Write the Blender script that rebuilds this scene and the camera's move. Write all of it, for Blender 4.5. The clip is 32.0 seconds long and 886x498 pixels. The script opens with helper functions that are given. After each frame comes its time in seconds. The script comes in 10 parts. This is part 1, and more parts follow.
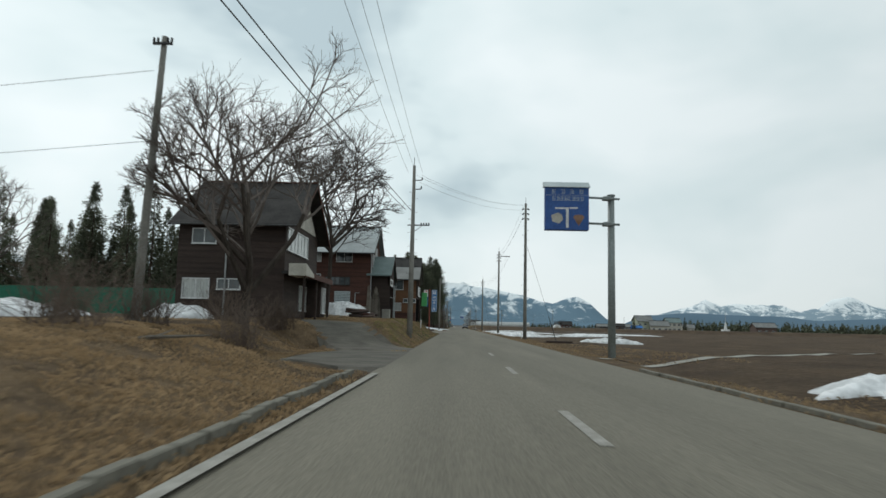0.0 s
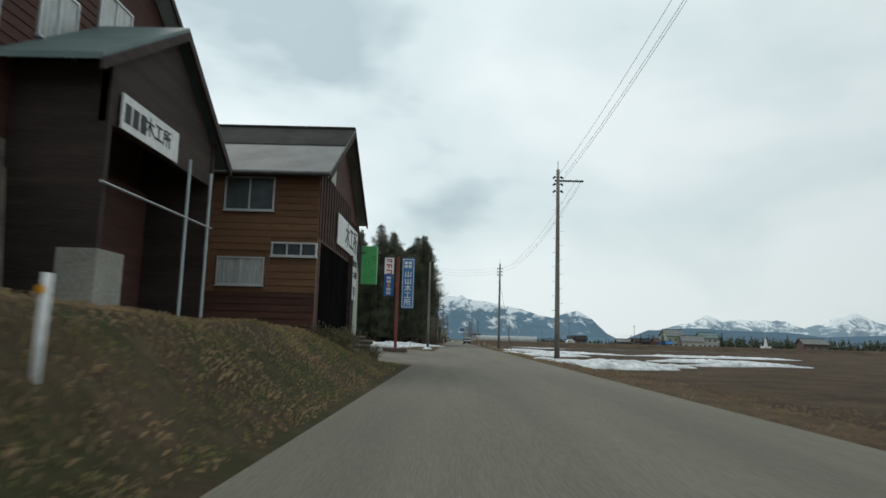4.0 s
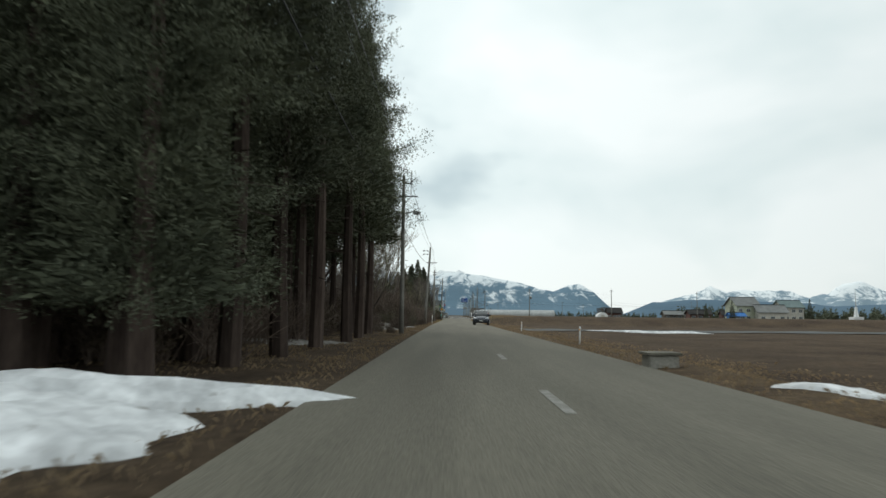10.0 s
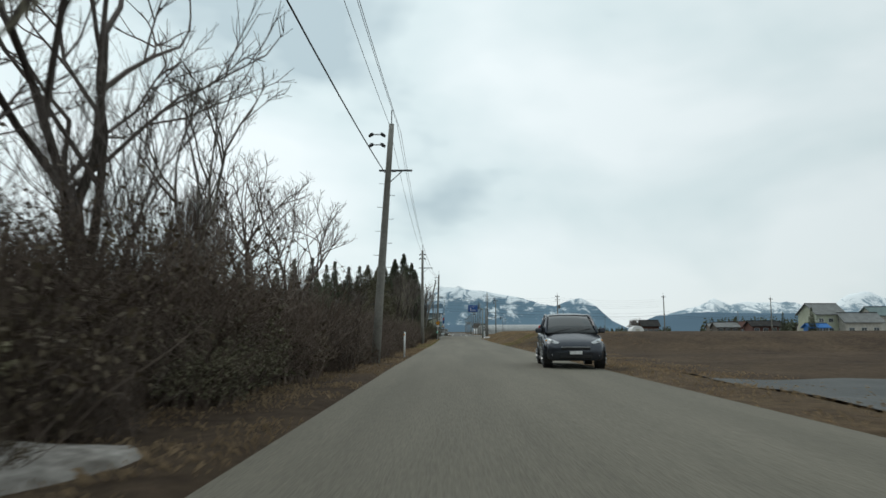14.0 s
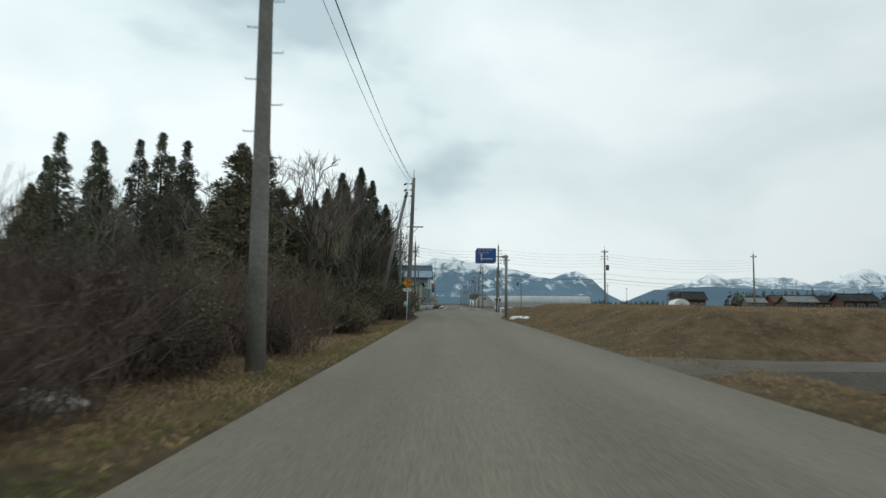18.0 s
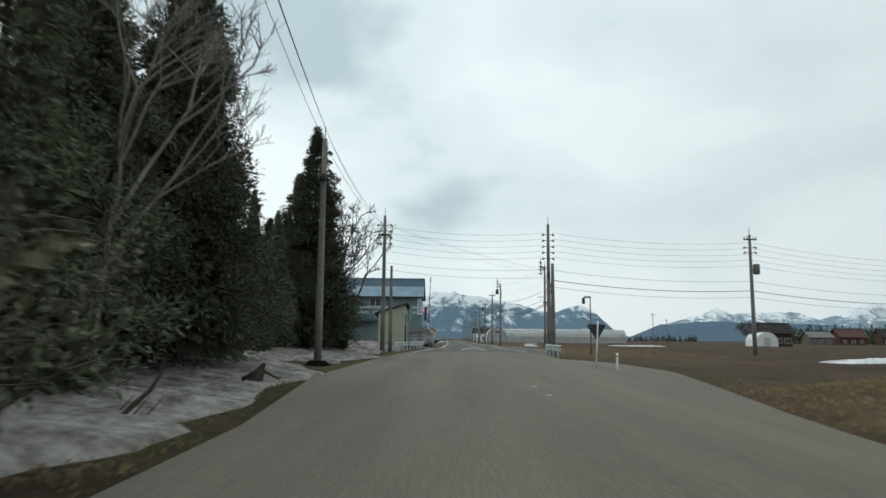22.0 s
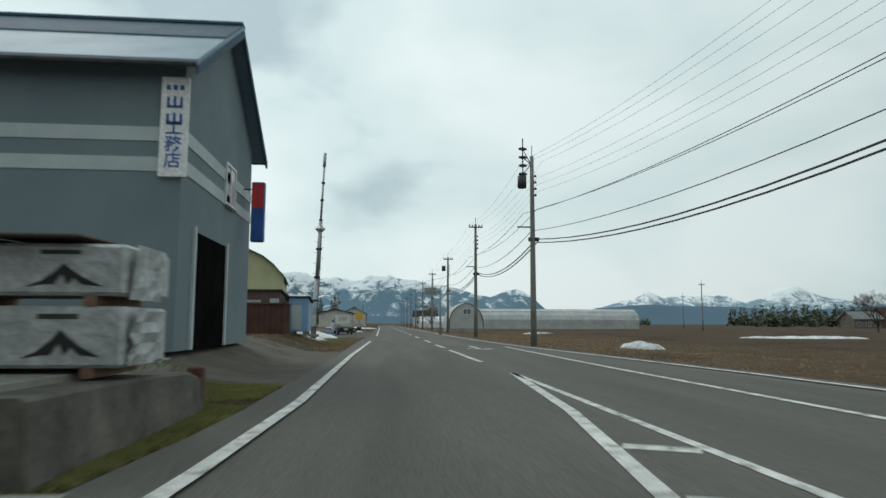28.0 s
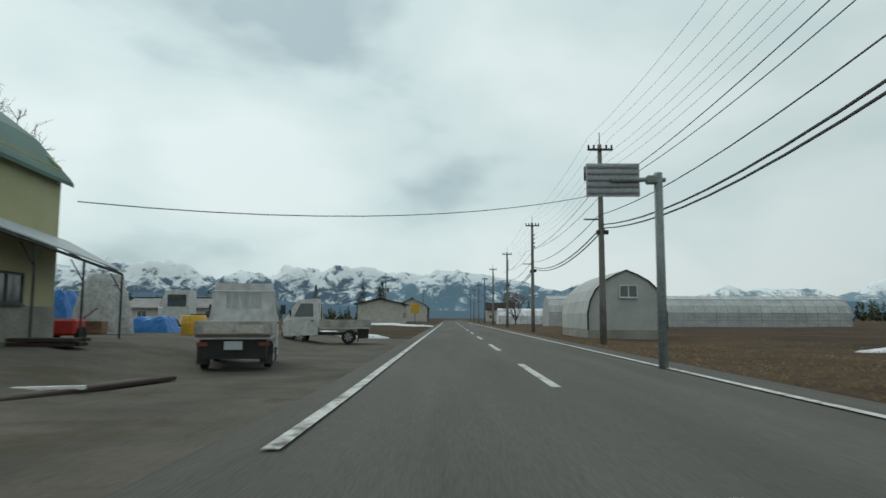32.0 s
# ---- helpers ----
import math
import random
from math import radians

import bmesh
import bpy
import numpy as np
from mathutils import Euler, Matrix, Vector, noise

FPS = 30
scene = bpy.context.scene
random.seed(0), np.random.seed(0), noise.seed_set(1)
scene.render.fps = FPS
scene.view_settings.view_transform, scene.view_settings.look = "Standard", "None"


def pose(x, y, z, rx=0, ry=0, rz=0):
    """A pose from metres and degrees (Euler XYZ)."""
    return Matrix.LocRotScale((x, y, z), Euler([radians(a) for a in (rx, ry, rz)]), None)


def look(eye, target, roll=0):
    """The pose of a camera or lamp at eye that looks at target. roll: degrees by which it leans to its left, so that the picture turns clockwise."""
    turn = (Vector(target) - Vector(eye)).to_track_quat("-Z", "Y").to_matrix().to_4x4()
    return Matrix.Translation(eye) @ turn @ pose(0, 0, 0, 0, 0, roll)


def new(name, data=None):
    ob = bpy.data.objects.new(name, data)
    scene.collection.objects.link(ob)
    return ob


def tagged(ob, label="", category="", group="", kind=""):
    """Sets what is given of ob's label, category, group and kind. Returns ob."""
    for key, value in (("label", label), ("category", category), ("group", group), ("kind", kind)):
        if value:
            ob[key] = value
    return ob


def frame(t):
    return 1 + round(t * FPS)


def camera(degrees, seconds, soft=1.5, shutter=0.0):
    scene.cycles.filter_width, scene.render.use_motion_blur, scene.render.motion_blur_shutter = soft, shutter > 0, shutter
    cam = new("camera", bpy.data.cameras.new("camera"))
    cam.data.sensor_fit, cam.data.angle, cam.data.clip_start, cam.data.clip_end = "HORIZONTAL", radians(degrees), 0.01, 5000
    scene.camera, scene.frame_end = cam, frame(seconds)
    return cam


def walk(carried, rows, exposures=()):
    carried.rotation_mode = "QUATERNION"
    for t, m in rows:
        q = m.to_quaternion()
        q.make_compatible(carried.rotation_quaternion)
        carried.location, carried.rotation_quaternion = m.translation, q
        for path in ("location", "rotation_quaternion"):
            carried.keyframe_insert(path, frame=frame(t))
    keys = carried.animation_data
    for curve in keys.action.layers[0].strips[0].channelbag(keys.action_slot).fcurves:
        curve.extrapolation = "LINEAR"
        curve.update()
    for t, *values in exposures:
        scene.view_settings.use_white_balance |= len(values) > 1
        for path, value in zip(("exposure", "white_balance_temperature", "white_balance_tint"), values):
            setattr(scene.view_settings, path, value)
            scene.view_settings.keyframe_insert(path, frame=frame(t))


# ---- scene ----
cam = camera(67.0, 32.0, soft=1.5, shutter=0.25)
PATH = [
    (0, (0.000, -0.000, 1.050), (-1.888, 99.347, 12.304), 1.27),
    (0.5, (0.007, 6.834, 1.050), (-2.015, 106.190, 12.201), 1.28),
    (1, (0.048, 13.654, 1.050), (-1.802, 113.069, 11.697), 1.47),
    (1.5, (0.039, 20.584, 1.050), (-1.594, 120.037, 11.367), 1.72),
    (2, (0.059, 27.621, 1.050), (-1.426, 127.149, 10.641), 1.86),
    (2.5, (0.074, 34.687, 1.050), (-1.578, 134.088, 11.846), 1.82),
    (3, (0.068, 41.791, 1.050), (-1.595, 141.106, 12.620), 1.83),
    (3.5, (0.021, 48.841, 1.050), (-1.592, 148.020, 13.735), 1.80),
    (4, (-0.097, 55.791, 1.050), (-1.762, 154.888, 14.352), 1.64),
    (4.5, (-0.231, 62.683, 1.050), (-1.951, 161.695, 14.968), 1.47),
    (5, (-0.328, 69.557, 1.050), (-2.107, 168.480, 15.583), 1.30),
    (5.5, (-0.336, 76.455, 1.050), (-2.175, 175.284, 16.198), 1.13),
    (6, (-0.200, 83.417, 1.050), (-1.520, 182.343, 15.606), 0.98),
    (6.5, (-0.005, 90.377, 1.050), (-1.054, 189.363, 15.213), 0.88),
    (7, (0.026, 97.353, 1.050), (-0.671, 196.387, 14.900), 0.83),
    (7.5, (0.042, 104.412, 1.050), (-0.400, 203.581, 13.908), 0.92),
    (8, (0.109, 111.543, 1.050), (-0.231, 210.831, 12.959), 1.00),
    (8.5, (0.192, 118.682, 1.050), (-0.046, 218.066, 12.130), 0.88),
    (9, (0.223, 125.817, 1.050), (-0.488, 225.292, 11.260), 0.76),
    (9.5, (0.206, 132.910, 1.050), (-0.954, 232.427, 10.798), 0.63),
    (10, (0.138, 140.023, 1.050), (-1.051, 239.535, 10.844), 0.64),
    (10.5, (0.098, 147.085, 1.050), (-0.870, 246.616, 10.671), 0.62),
    (11, (0.066, 153.992, 1.050), (-1.071, 253.523, 10.657), 0.61),
    (11.5, (0.028, 160.701, 1.050), (-1.232, 260.160, 11.359), 0.49),
    (12, (-0.015, 167.354, 1.050), (-1.216, 266.775, 11.729), 0.40),
    (12.5, (-0.070, 173.904, 1.050), (-1.229, 273.288, 12.066), 0.31),
    (13, (-0.108, 180.350, 1.050), (-1.307, 279.682, 12.530), 0.15),
    (13.5, (-0.095, 186.716, 1.050), (-1.042, 286.034, 12.674), -0.11),
    (14, (-0.071, 193.112, 1.050), (-1.069, 292.351, 13.320), -0.22),
    (14.5, (-0.048, 199.609, 1.050), (-0.950, 298.894, 12.950), -0.16),
    (15, (0.002, 206.194, 1.050), (-0.728, 305.479, 12.972), 0.03),
    (15.5, (0.117, 212.839, 1.050), (0.155, 312.121, 13.017), 0.34),
    (16, (0.202, 219.480, 1.050), (0.286, 318.856, 12.204), 0.39),
    (16.5, (0.263, 226.105, 1.050), (0.393, 325.569, 11.391), 0.42),
    (17, (0.311, 232.702, 1.050), (0.487, 332.247, 10.577), 0.42),
    (17.5, (0.352, 239.258, 1.050), (0.575, 338.878, 9.762), 0.40),
    (18, (0.396, 245.762, 1.050), (0.164, 345.433, 9.158), 0.49),
    (18.5, (0.384, 252.153, 1.050), (-0.115, 351.844, 8.890), 0.61),
    (19, (0.367, 258.458, 1.050), (-0.366, 358.120, 9.223), 0.55),
    (19.5, (0.414, 264.727, 1.050), (-0.473, 364.251, 10.755), 0.51),
    (20, (0.546, 270.916, 1.050), (-0.534, 370.308, 12.010), 0.52),
    (20.5, (0.559, 276.789, 1.050), (-0.417, 376.011, 13.463), 0.75),
    (21, (0.588, 282.460, 1.050), (-0.176, 381.565, 14.375), 0.82),
    (21.5, (0.597, 288.147, 1.050), (0.053, 387.223, 14.601), 0.68),
    (22, (0.624, 293.811, 1.050), (0.225, 392.933, 14.266), 0.55),
    (22.5, (0.661, 299.432, 1.050), (0.235, 398.577, 14.092), 0.25),
    (23, (0.668, 305.040, 1.050), (0.096, 404.216, 13.849), 0.23),
    (23.5, (0.640, 310.666, 1.050), (-0.286, 409.918, 13.223), -0.21),
    (24, (0.590, 316.162, 1.050), (-1.074, 415.437, 12.954), -0.37),
    (24.5, (0.556, 321.595, 1.050), (-1.948, 420.875, 12.765), -0.35),
    (25, (0.533, 327.222, 1.050), (-1.167, 426.540, 12.583), -0.19),
    (25.5, (0.533, 332.988, 1.050), (-0.362, 432.338, 12.400), -0.05),
    (26, (0.567, 338.844, 1.050), (0.478, 438.218, 12.218), 0.05),
    (26.5, (0.647, 344.736, 1.050), (1.364, 444.128, 12.036), 0.11),
    (27, (0.784, 350.613, 1.050), (3.889, 450.041, 11.269), 0.30),
    (27.5, (1.075, 356.528, 1.050), (7.000, 455.844, 11.111), 0.37),
    (28, (1.552, 362.456, 1.050), (10.746, 461.417, 12.101), 0.17),
    (28.5, (2.132, 368.501, 1.050), (8.993, 467.610, 12.467), -0.09),
    (29, (2.413, 374.548, 1.050), (1.554, 473.848, 12.832), -0.08),
    (29.5, (2.442, 380.631, 1.050), (-1.259, 479.802, 13.351), 0.41),
    (30, (2.552, 386.700, 1.050), (-0.020, 485.873, 13.620), 0.32),
    (30.5, (2.621, 392.739, 1.050), (0.727, 491.974, 13.245), 0.25),
    (31, (2.597, 398.756, 1.050), (0.937, 498.084, 12.505), 0.48),
    (31.5, (2.583, 404.798, 1.050), (1.470, 504.191, 11.993), 0.19),
    (32, (2.645, 410.683, 1.050), (1.797, 510.153, 11.305), 0.17),
]
EXPOSURES = [(0, -0.08, 6460, 8.8), (6, -0.1, 6460, 8.8), (9, 0.0, 6560, 9.3), (11.5, 0.22, 6710, 9.3), (13, 0.05, 6510, 9.3), (15, -0.08, 6410, 7.8), (19, -0.04, 6460, 8.3), (24, -0.08, 6410, 7.3), (27, -0.11, 6410, 5.3), (29.5, -0.16, 6400, 4.8), (32, -0.26, 6390, 4.3)]
walk(cam, [(t, look(e, g, r)) for t, e, g, r in PATH], EXPOSURES)

# ---------------------------------------------------------------- sky and sun
world = bpy.data.worlds.new("overcast_sky")
scene.world = world
world.use_nodes = True
wn, wl = world.node_tree.nodes, world.node_tree.links
wn.clear()
w_out = wn.new("ShaderNodeOutputWorld")
w_bg = wn.new("ShaderNodeBackground")
w_sky = wn.new("ShaderNodeTexSky")
w_sky.sky_type = "NISHITA"
w_sky.sun_disc = False
w_sky.sun_elevation, w_sky.sun_rotation = radians(42), radians(-35)
w_tc = wn.new("ShaderNodeTexCoord")
w_map = wn.new("ShaderNodeMapping")
w_map.inputs["Scale"].default_value = (1.0, 1.0, 2.0)
w_map.inputs["Location"].default_value = (0.35, 0.2, 0.1)
wl.new(w_tc.outputs["Generated"], w_map.inputs["Vector"])
w_n1 = wn.new("ShaderNodeTexNoise")
w_n1.inputs["Scale"].default_value, w_n1.inputs["Detail"].default_value = 2.6, 4.0
w_n1.inputs["Roughness"].default_value = 0.45
w_n1.inputs["Distortion"].default_value = 0.15
wl.new(w_map.outputs["Vector"], w_n1.inputs["Vector"])
w_ramp = wn.new("ShaderNodeValToRGB")
w_ramp.color_ramp.elements[0].position, w_ramp.color_ramp.elements[0].color = 0.335, (0.475, 0.585, 0.625, 1)
w_ramp.color_ramp.elements[1].position, w_ramp.color_ramp.elements[1].color = 0.60, (0.875, 0.95, 0.96, 1)
w_mid = w_ramp.color_ramp.elements.new(0.43)
w_mid.color = (0.722, 0.83, 0.845, 1)
wl.new(w_n1.outputs["Fac"], w_ramp.inputs["Fac"])
# brighter, thinner cloud towards the sun's side, high up and to the left
w_dot = wn.new("ShaderNodeVectorMath")
w_dot.operation = "DOT_PRODUCT"
w_dot.inputs[1].default_value = Vector((-0.42, 0.6, 0.68)).normalized()
wl.new(w_tc.outputs["Generated"], w_dot.inputs[0])
w_rng = wn.new("ShaderNodeMapRange")
w_rng.inputs["From Min"].default_value, w_rng.inputs["From Max"].default_value = 0.35, 1.0
w_rng.inputs["To Min"].default_value, w_rng.inputs["To Max"].default_value = 0.88, 1.18
wl.new(w_dot.outputs["Value"], w_rng.inputs["Value"])
w_mul = wn.new("ShaderNodeMix")
w_mul.data_type, w_mul.blend_type = "RGBA", "MULTIPLY"
w_mul.inputs[0].default_value = 1.0
wl.new(w_ramp.outputs["Color"], w_mul.inputs[6])
wl.new(w_rng.outputs["Result"], w_mul.inputs[7])
w_dim = wn.new("ShaderNodeMix")
w_dim.data_type, w_dim.blend_type = "RGBA", "MULTIPLY"
w_dim.inputs[0].default_value = 1.0
w_dim.inputs[7].default_value = (0.09, 0.09, 0.09, 1)
wl.new(w_sky.outputs["Color"], w_dim.inputs[6])
w_mix = wn.new("ShaderNodeMix")
w_mix.data_type = "RGBA"
w_mix.inputs[0].default_value = 0.93
wl.new(w_dim.outputs[2], w_mix.inputs[6])
wl.new(w_mul.outputs[2], w_mix.inputs[7])
wl.new(w_mix.outputs[2], w_bg.inputs["Color"])
w_bg.inputs["Strength"].default_value = 1.0
wl.new(w_bg.outputs["Background"], w_out.inputs["Surface"])

sun_data = bpy.data.lights.new("sun", "SUN")
sun_data.energy, sun_data.angle, sun_data.color = 0.7, radians(20), (1.0, 0.95, 0.88)
sun = new("sun", sun_data)
sun.matrix_world = look((-42, 60, 68), (0, 0, 0))


# ---------------------------------------------------------------- materials
def surf(name, c1, c2, scale=1.5, fine=25.0, rough=0.8, bump=0.25, metal=0.0, stretch=(1, 1, 1), rand=0.0, spec=0.4, world_space=False, trans=0.0, alpha=1.0):
    """A surface with two scales of variation: broad stains and a fine grain."""
    m = bpy.data.materials.new(name)
    m.use_nodes = True
    n, l = m.node_tree.nodes, m.node_tree.links
    bs = n["Principled BSDF"]
    bs.inputs["Roughness"].default_value = rough
    bs.inputs["Metallic"].default_value = metal
    bs.inputs["Specular IOR Level"].default_value = spec
    if trans:
        bs.inputs["Transmission Weight"].default_value = trans
    if alpha < 1:
        bs.inputs["Alpha"].default_value = alpha
    if world_space:
        src = n.new("ShaderNodeNewGeometry").outputs["Position"]
    else:
        src = n.new("ShaderNodeTexCoord").outputs["Object"]
    mp = n.new("ShaderNodeMapping")
    mp.inputs["Scale"].default_value = stretch
    l.new(src, mp.inputs["Vector"])
    a = n.new("ShaderNodeTexNoise")
    a.inputs["Scale"].default_value, a.inputs["Detail"].default_value, a.inputs["Roughness"].default_value = scale, 6.0, 0.6
    b = n.new("ShaderNodeTexNoise")
    b.inputs["Scale"].default_value, b.inputs["Detail"].default_value = fine, 4.0
    l.new(mp.outputs["Vector"], a.inputs["Vector"])
    l.new(mp.outputs["Vector"], b.inputs["Vector"])
    r = n.new("ShaderNodeMapRange")
    r.inputs["From Min"].default_value, r.inputs["From Max"].default_value = 0.34, 0.66
    l.new(a.outputs["Fac"], r.inputs["Value"])
    mix = n.new("ShaderNodeMix")
    mix.data_type = "RGBA"
    mix.inputs[6].default_value, mix.inputs[7].default_value = (*c1, 1), (*c2, 1)
    l.new(r.outputs["Result"], mix.inputs[0])
    fr = n.new("ShaderNodeMapRange")
    fr.inputs["From Min"].default_value, fr.inputs["From Max"].default_value = 0.25, 0.75
    fr.inputs["To Min"].default_value, fr.inputs["To Max"].default_value = 0.78, 1.22
    l.new(b.outputs["Fac"], fr.inputs["Value"])
    mul = n.new("ShaderNodeMix")
    mul.data_type, mul.blend_type = "RGBA", "MULTIPLY"
    mul.inputs[0].default_value = 1.0
    l.new(mix.outputs[2], mul.inputs[6])
    l.new(fr.outputs["Result"], mul.inputs[7])
    col = mul.outputs[2]
    if rand:
        oi = n.new("ShaderNodeObjectInfo")
        rr = n.new("ShaderNodeMapRange")
        rr.inputs["To Min"].default_value, rr.inputs["To Max"].default_value = 1 - rand, 1 + rand
        l.new(oi.outputs["Random"], rr.inputs["Value"])
        m2 = n.new("ShaderNodeMix")
        m2.data_type, m2.blend_type = "RGBA", "MULTIPLY"
        m2.inputs[0].default_value = 1.0
        l.new(col, m2.inputs[6])
        l.new(rr.outputs["Result"], m2.inputs[7])
        col = m2.outputs[2]
    l.new(col, bs.inputs["Base Color"])
    if bump:
        bp = n.new("ShaderNodeBump")
        bp.inputs["Strength"].default_value, bp.inputs["Distance"].default_value = bump, 0.03
        l.new(b.outputs["Fac"], bp.inputs["Height"])
        l.new(bp.outputs["Normal"], bs.inputs["Normal"])
    return m


def leafy(name, c1, c2, rough=0.75, scale=0.6):
    """Foliage and twigs, varied from tree to tree and clump to clump."""
    m = surf(name, c1, c2, scale=scale, fine=7.0, rough=rough, bump=0.0, rand=0.3, spec=0.2)
    return m


def striped(name, c1, c2, period, axis, rough=0.5, metal=0.0, depth=0.6, width=0.12):
    """Sheet metal or siding with regular seams along one axis."""
    m = surf(name, c1, c2, scale=0.7, fine=70.0, rough=rough, bump=0.0, metal=metal)
    n, l = m.node_tree.nodes, m.node_tree.links
    bs = n["Principled BSDF"]
    sep = n.new("ShaderNodeSeparateXYZ")
    l.new(n.new("ShaderNodeTexCoord").outputs["Object"], sep.inputs["Vector"])
    d = n.new("ShaderNodeMath")
    d.operation = "DIVIDE"
    d.inputs[1].default_value = period
    l.new(sep.outputs["XYZ"[axis]], d.inputs[0])
    f = n.new("ShaderNodeMath")
    f.operation = "FRACT"
    l.new(d.outputs[0], f.inputs[0])
    g = n.new("ShaderNodeMath")
    g.operation = "GREATER_THAN"
    g.inputs[1].default_value = width
    l.new(f.outputs[0], g.inputs[0])
    bp = n.new("ShaderNodeBump")
    bp.inputs["Strength"].default_value, bp.inputs["Distance"].default_value = depth, 0.02
    l.new(g.outputs[0], bp.inputs["Height"])
    l.new(bp.outputs["Normal"], bs.inputs["Normal"])
    return m


M = {}
M["asphalt"] = surf("worn_asphalt", (0.121, 0.110, 0.084), (0.168, 0.153, 0.118), scale=0.8, fine=60, rough=0.92, bump=0.4, world_space=True, stretch=(1, 0.07, 1))
M["asphalt_new"] = surf("dark_asphalt", (0.074, 0.071, 0.062), (0.112, 0.107, 0.094), scale=0.8, fine=60, rough=0.9, bump=0.4, world_space=True, stretch=(1, 0.07, 1))
M["line"] = surf("worn_road_paint", (0.50, 0.50, 0.48), (0.72, 0.72, 0.70), scale=3.0, fine=40, rough=0.75, bump=0.2, world_space=True)
def worn_through(m, under, low, high, scale=6.0):
    """Lets the surface below show where the paint has worn away."""
    n, l = m.node_tree.nodes, m.node_tree.links
    bs = n["Principled BSDF"]
    src = bs.inputs["Base Color"].links[0].from_socket
    nz = n.new("ShaderNodeTexNoise")
    nz.inputs["Scale"].default_value, nz.inputs["Detail"].default_value, nz.inputs["Roughness"].default_value = scale, 9.0, 0.72
    l.new(n.new("ShaderNodeNewGeometry").outputs["Position"], nz.inputs["Vector"])
    rg = n.new("ShaderNodeMapRange")
    rg.inputs["From Min"].default_value, rg.inputs["From Max"].default_value = low, high
    l.new(nz.outputs["Fac"], rg.inputs["Value"])
    mx = n.new("ShaderNodeMix")
    mx.data_type = "RGBA"
    mx.inputs[6].default_value = (*under, 1)
    l.new(rg.outputs["Result"], mx.inputs[0])
    l.new(src, mx.inputs[7])
    l.new(mx.outputs[2], bs.inputs["Base Color"])


worn_through(M["line"], (0.12, 0.115, 0.10), 0.36, 0.50, 3.5)
M["line_faint"] = surf("rubbed_road_paint", (0.20, 0.19, 0.165), (0.31, 0.30, 0.27), scale=5.0, fine=30, rough=0.85, bump=0.2, world_space=True)
M["soil"] = surf("dry_grass_and_soil", (0.056, 0.039, 0.028), (0.102, 0.073, 0.048), scale=0.22, fine=7.0, rough=1.0, bump=0.9, world_space=True, spec=0.1)
sn, sl = M["soil"].node_tree.nodes, M["soil"].node_tree.links
s_bs = sn["Principled BSDF"]
s_old = s_bs.inputs["Base Color"].links[0].from_socket
s_at = sn.new("ShaderNodeAttribute")
s_at.attribute_name = "straw"
s_nz = sn.new("ShaderNodeTexNoise")
s_nz.inputs["Scale"].default_value, s_nz.inputs["Detail"].default_value, s_nz.inputs["Roughness"].default_value = 0.9, 8.0, 0.7
sl.new(sn.new("ShaderNodeNewGeometry").outputs["Position"], s_nz.inputs["Vector"])
s_r = sn.new("ShaderNodeMapRange")
s_r.inputs["From Min"].default_value, s_r.inputs["From Max"].default_value = 0.30, 0.60
sl.new(s_nz.outputs["Fac"], s_r.inputs["Value"])
s_m = sn.new("ShaderNodeMath")
s_m.operation = "MULTIPLY"
sl.new(s_at.outputs["Fac"], s_m.inputs[0])
sl.new(s_r.outputs["Result"], s_m.inputs[1])
s_c = sn.new("ShaderNodeMix")
s_c.data_type = "RGBA"
s_c.inputs[7].default_value = (0.182, 0.128, 0.076, 1)
sl.new(s_m.outputs[0], s_c.inputs[0])
sl.new(s_old, s_c.inputs[6])
# moss and first green in patches, and a matted, clotted grain over all of it
s_mo = sn.new("ShaderNodeAttribute")
s_mo.attribute_name = "moss"
s_nm = sn.new("ShaderNodeTexNoise")
s_nm.inputs["Scale"].default_value, s_nm.inputs["Detail"].default_value, s_nm.inputs["Roughness"].default_value = 0.55, 7.0, 0.66
sl.new(sn.new("ShaderNodeNewGeometry").outputs["Position"], s_nm.inputs["Vector"])
s_mr = sn.new("ShaderNodeMapRange")
s_mr.inputs["From Min"].default_value, s_mr.inputs["From Max"].default_value = 0.38, 0.58
sl.new(s_nm.outputs["Fac"], s_mr.inputs["Value"])
s_mm = sn.new("ShaderNodeMath")
s_mm.operation = "MULTIPLY"
sl.new(s_mo.outputs["Fac"], s_mm.inputs[0])
sl.new(s_mr.outputs["Result"], s_mm.inputs[1])
s_mc = sn.new("ShaderNodeMix")
s_mc.data_type = "RGBA"
s_mc.inputs[7].default_value = (0.064, 0.060, 0.030, 1)
sl.new(s_mm.outputs[0], s_mc.inputs[0])
sl.new(s_c.outputs[2], s_mc.inputs[6])
s_g = sn.new("ShaderNodeTexNoise")
s_g.inputs["Scale"].default_value, s_g.inputs["Detail"].default_value, s_g.inputs["Roughness"].default_value = 3.2, 9.0, 0.75
sl.new(sn.new("ShaderNodeNewGeometry").outputs["Position"], s_g.inputs["Vector"])
s_gr = sn.new("ShaderNodeMapRange")
s_gr.inputs["From Min"].default_value, s_gr.inputs["From Max"].default_value = 0.32, 0.68
s_gr.inputs["To Min"].default_value, s_gr.inputs["To Max"].default_value = 0.62, 1.38
sl.new(s_g.outputs["Fac"], s_gr.inputs["Value"])
s_gm = sn.new("ShaderNodeMix")
s_gm.data_type, s_gm.blend_type = "RGBA", "MULTIPLY"
s_gm.inputs[0].default_value = 1.0
sl.new(s_mc.outputs[2], s_gm.inputs[6])
sl.new(s_gr.outputs["Result"], s_gm.inputs[7])
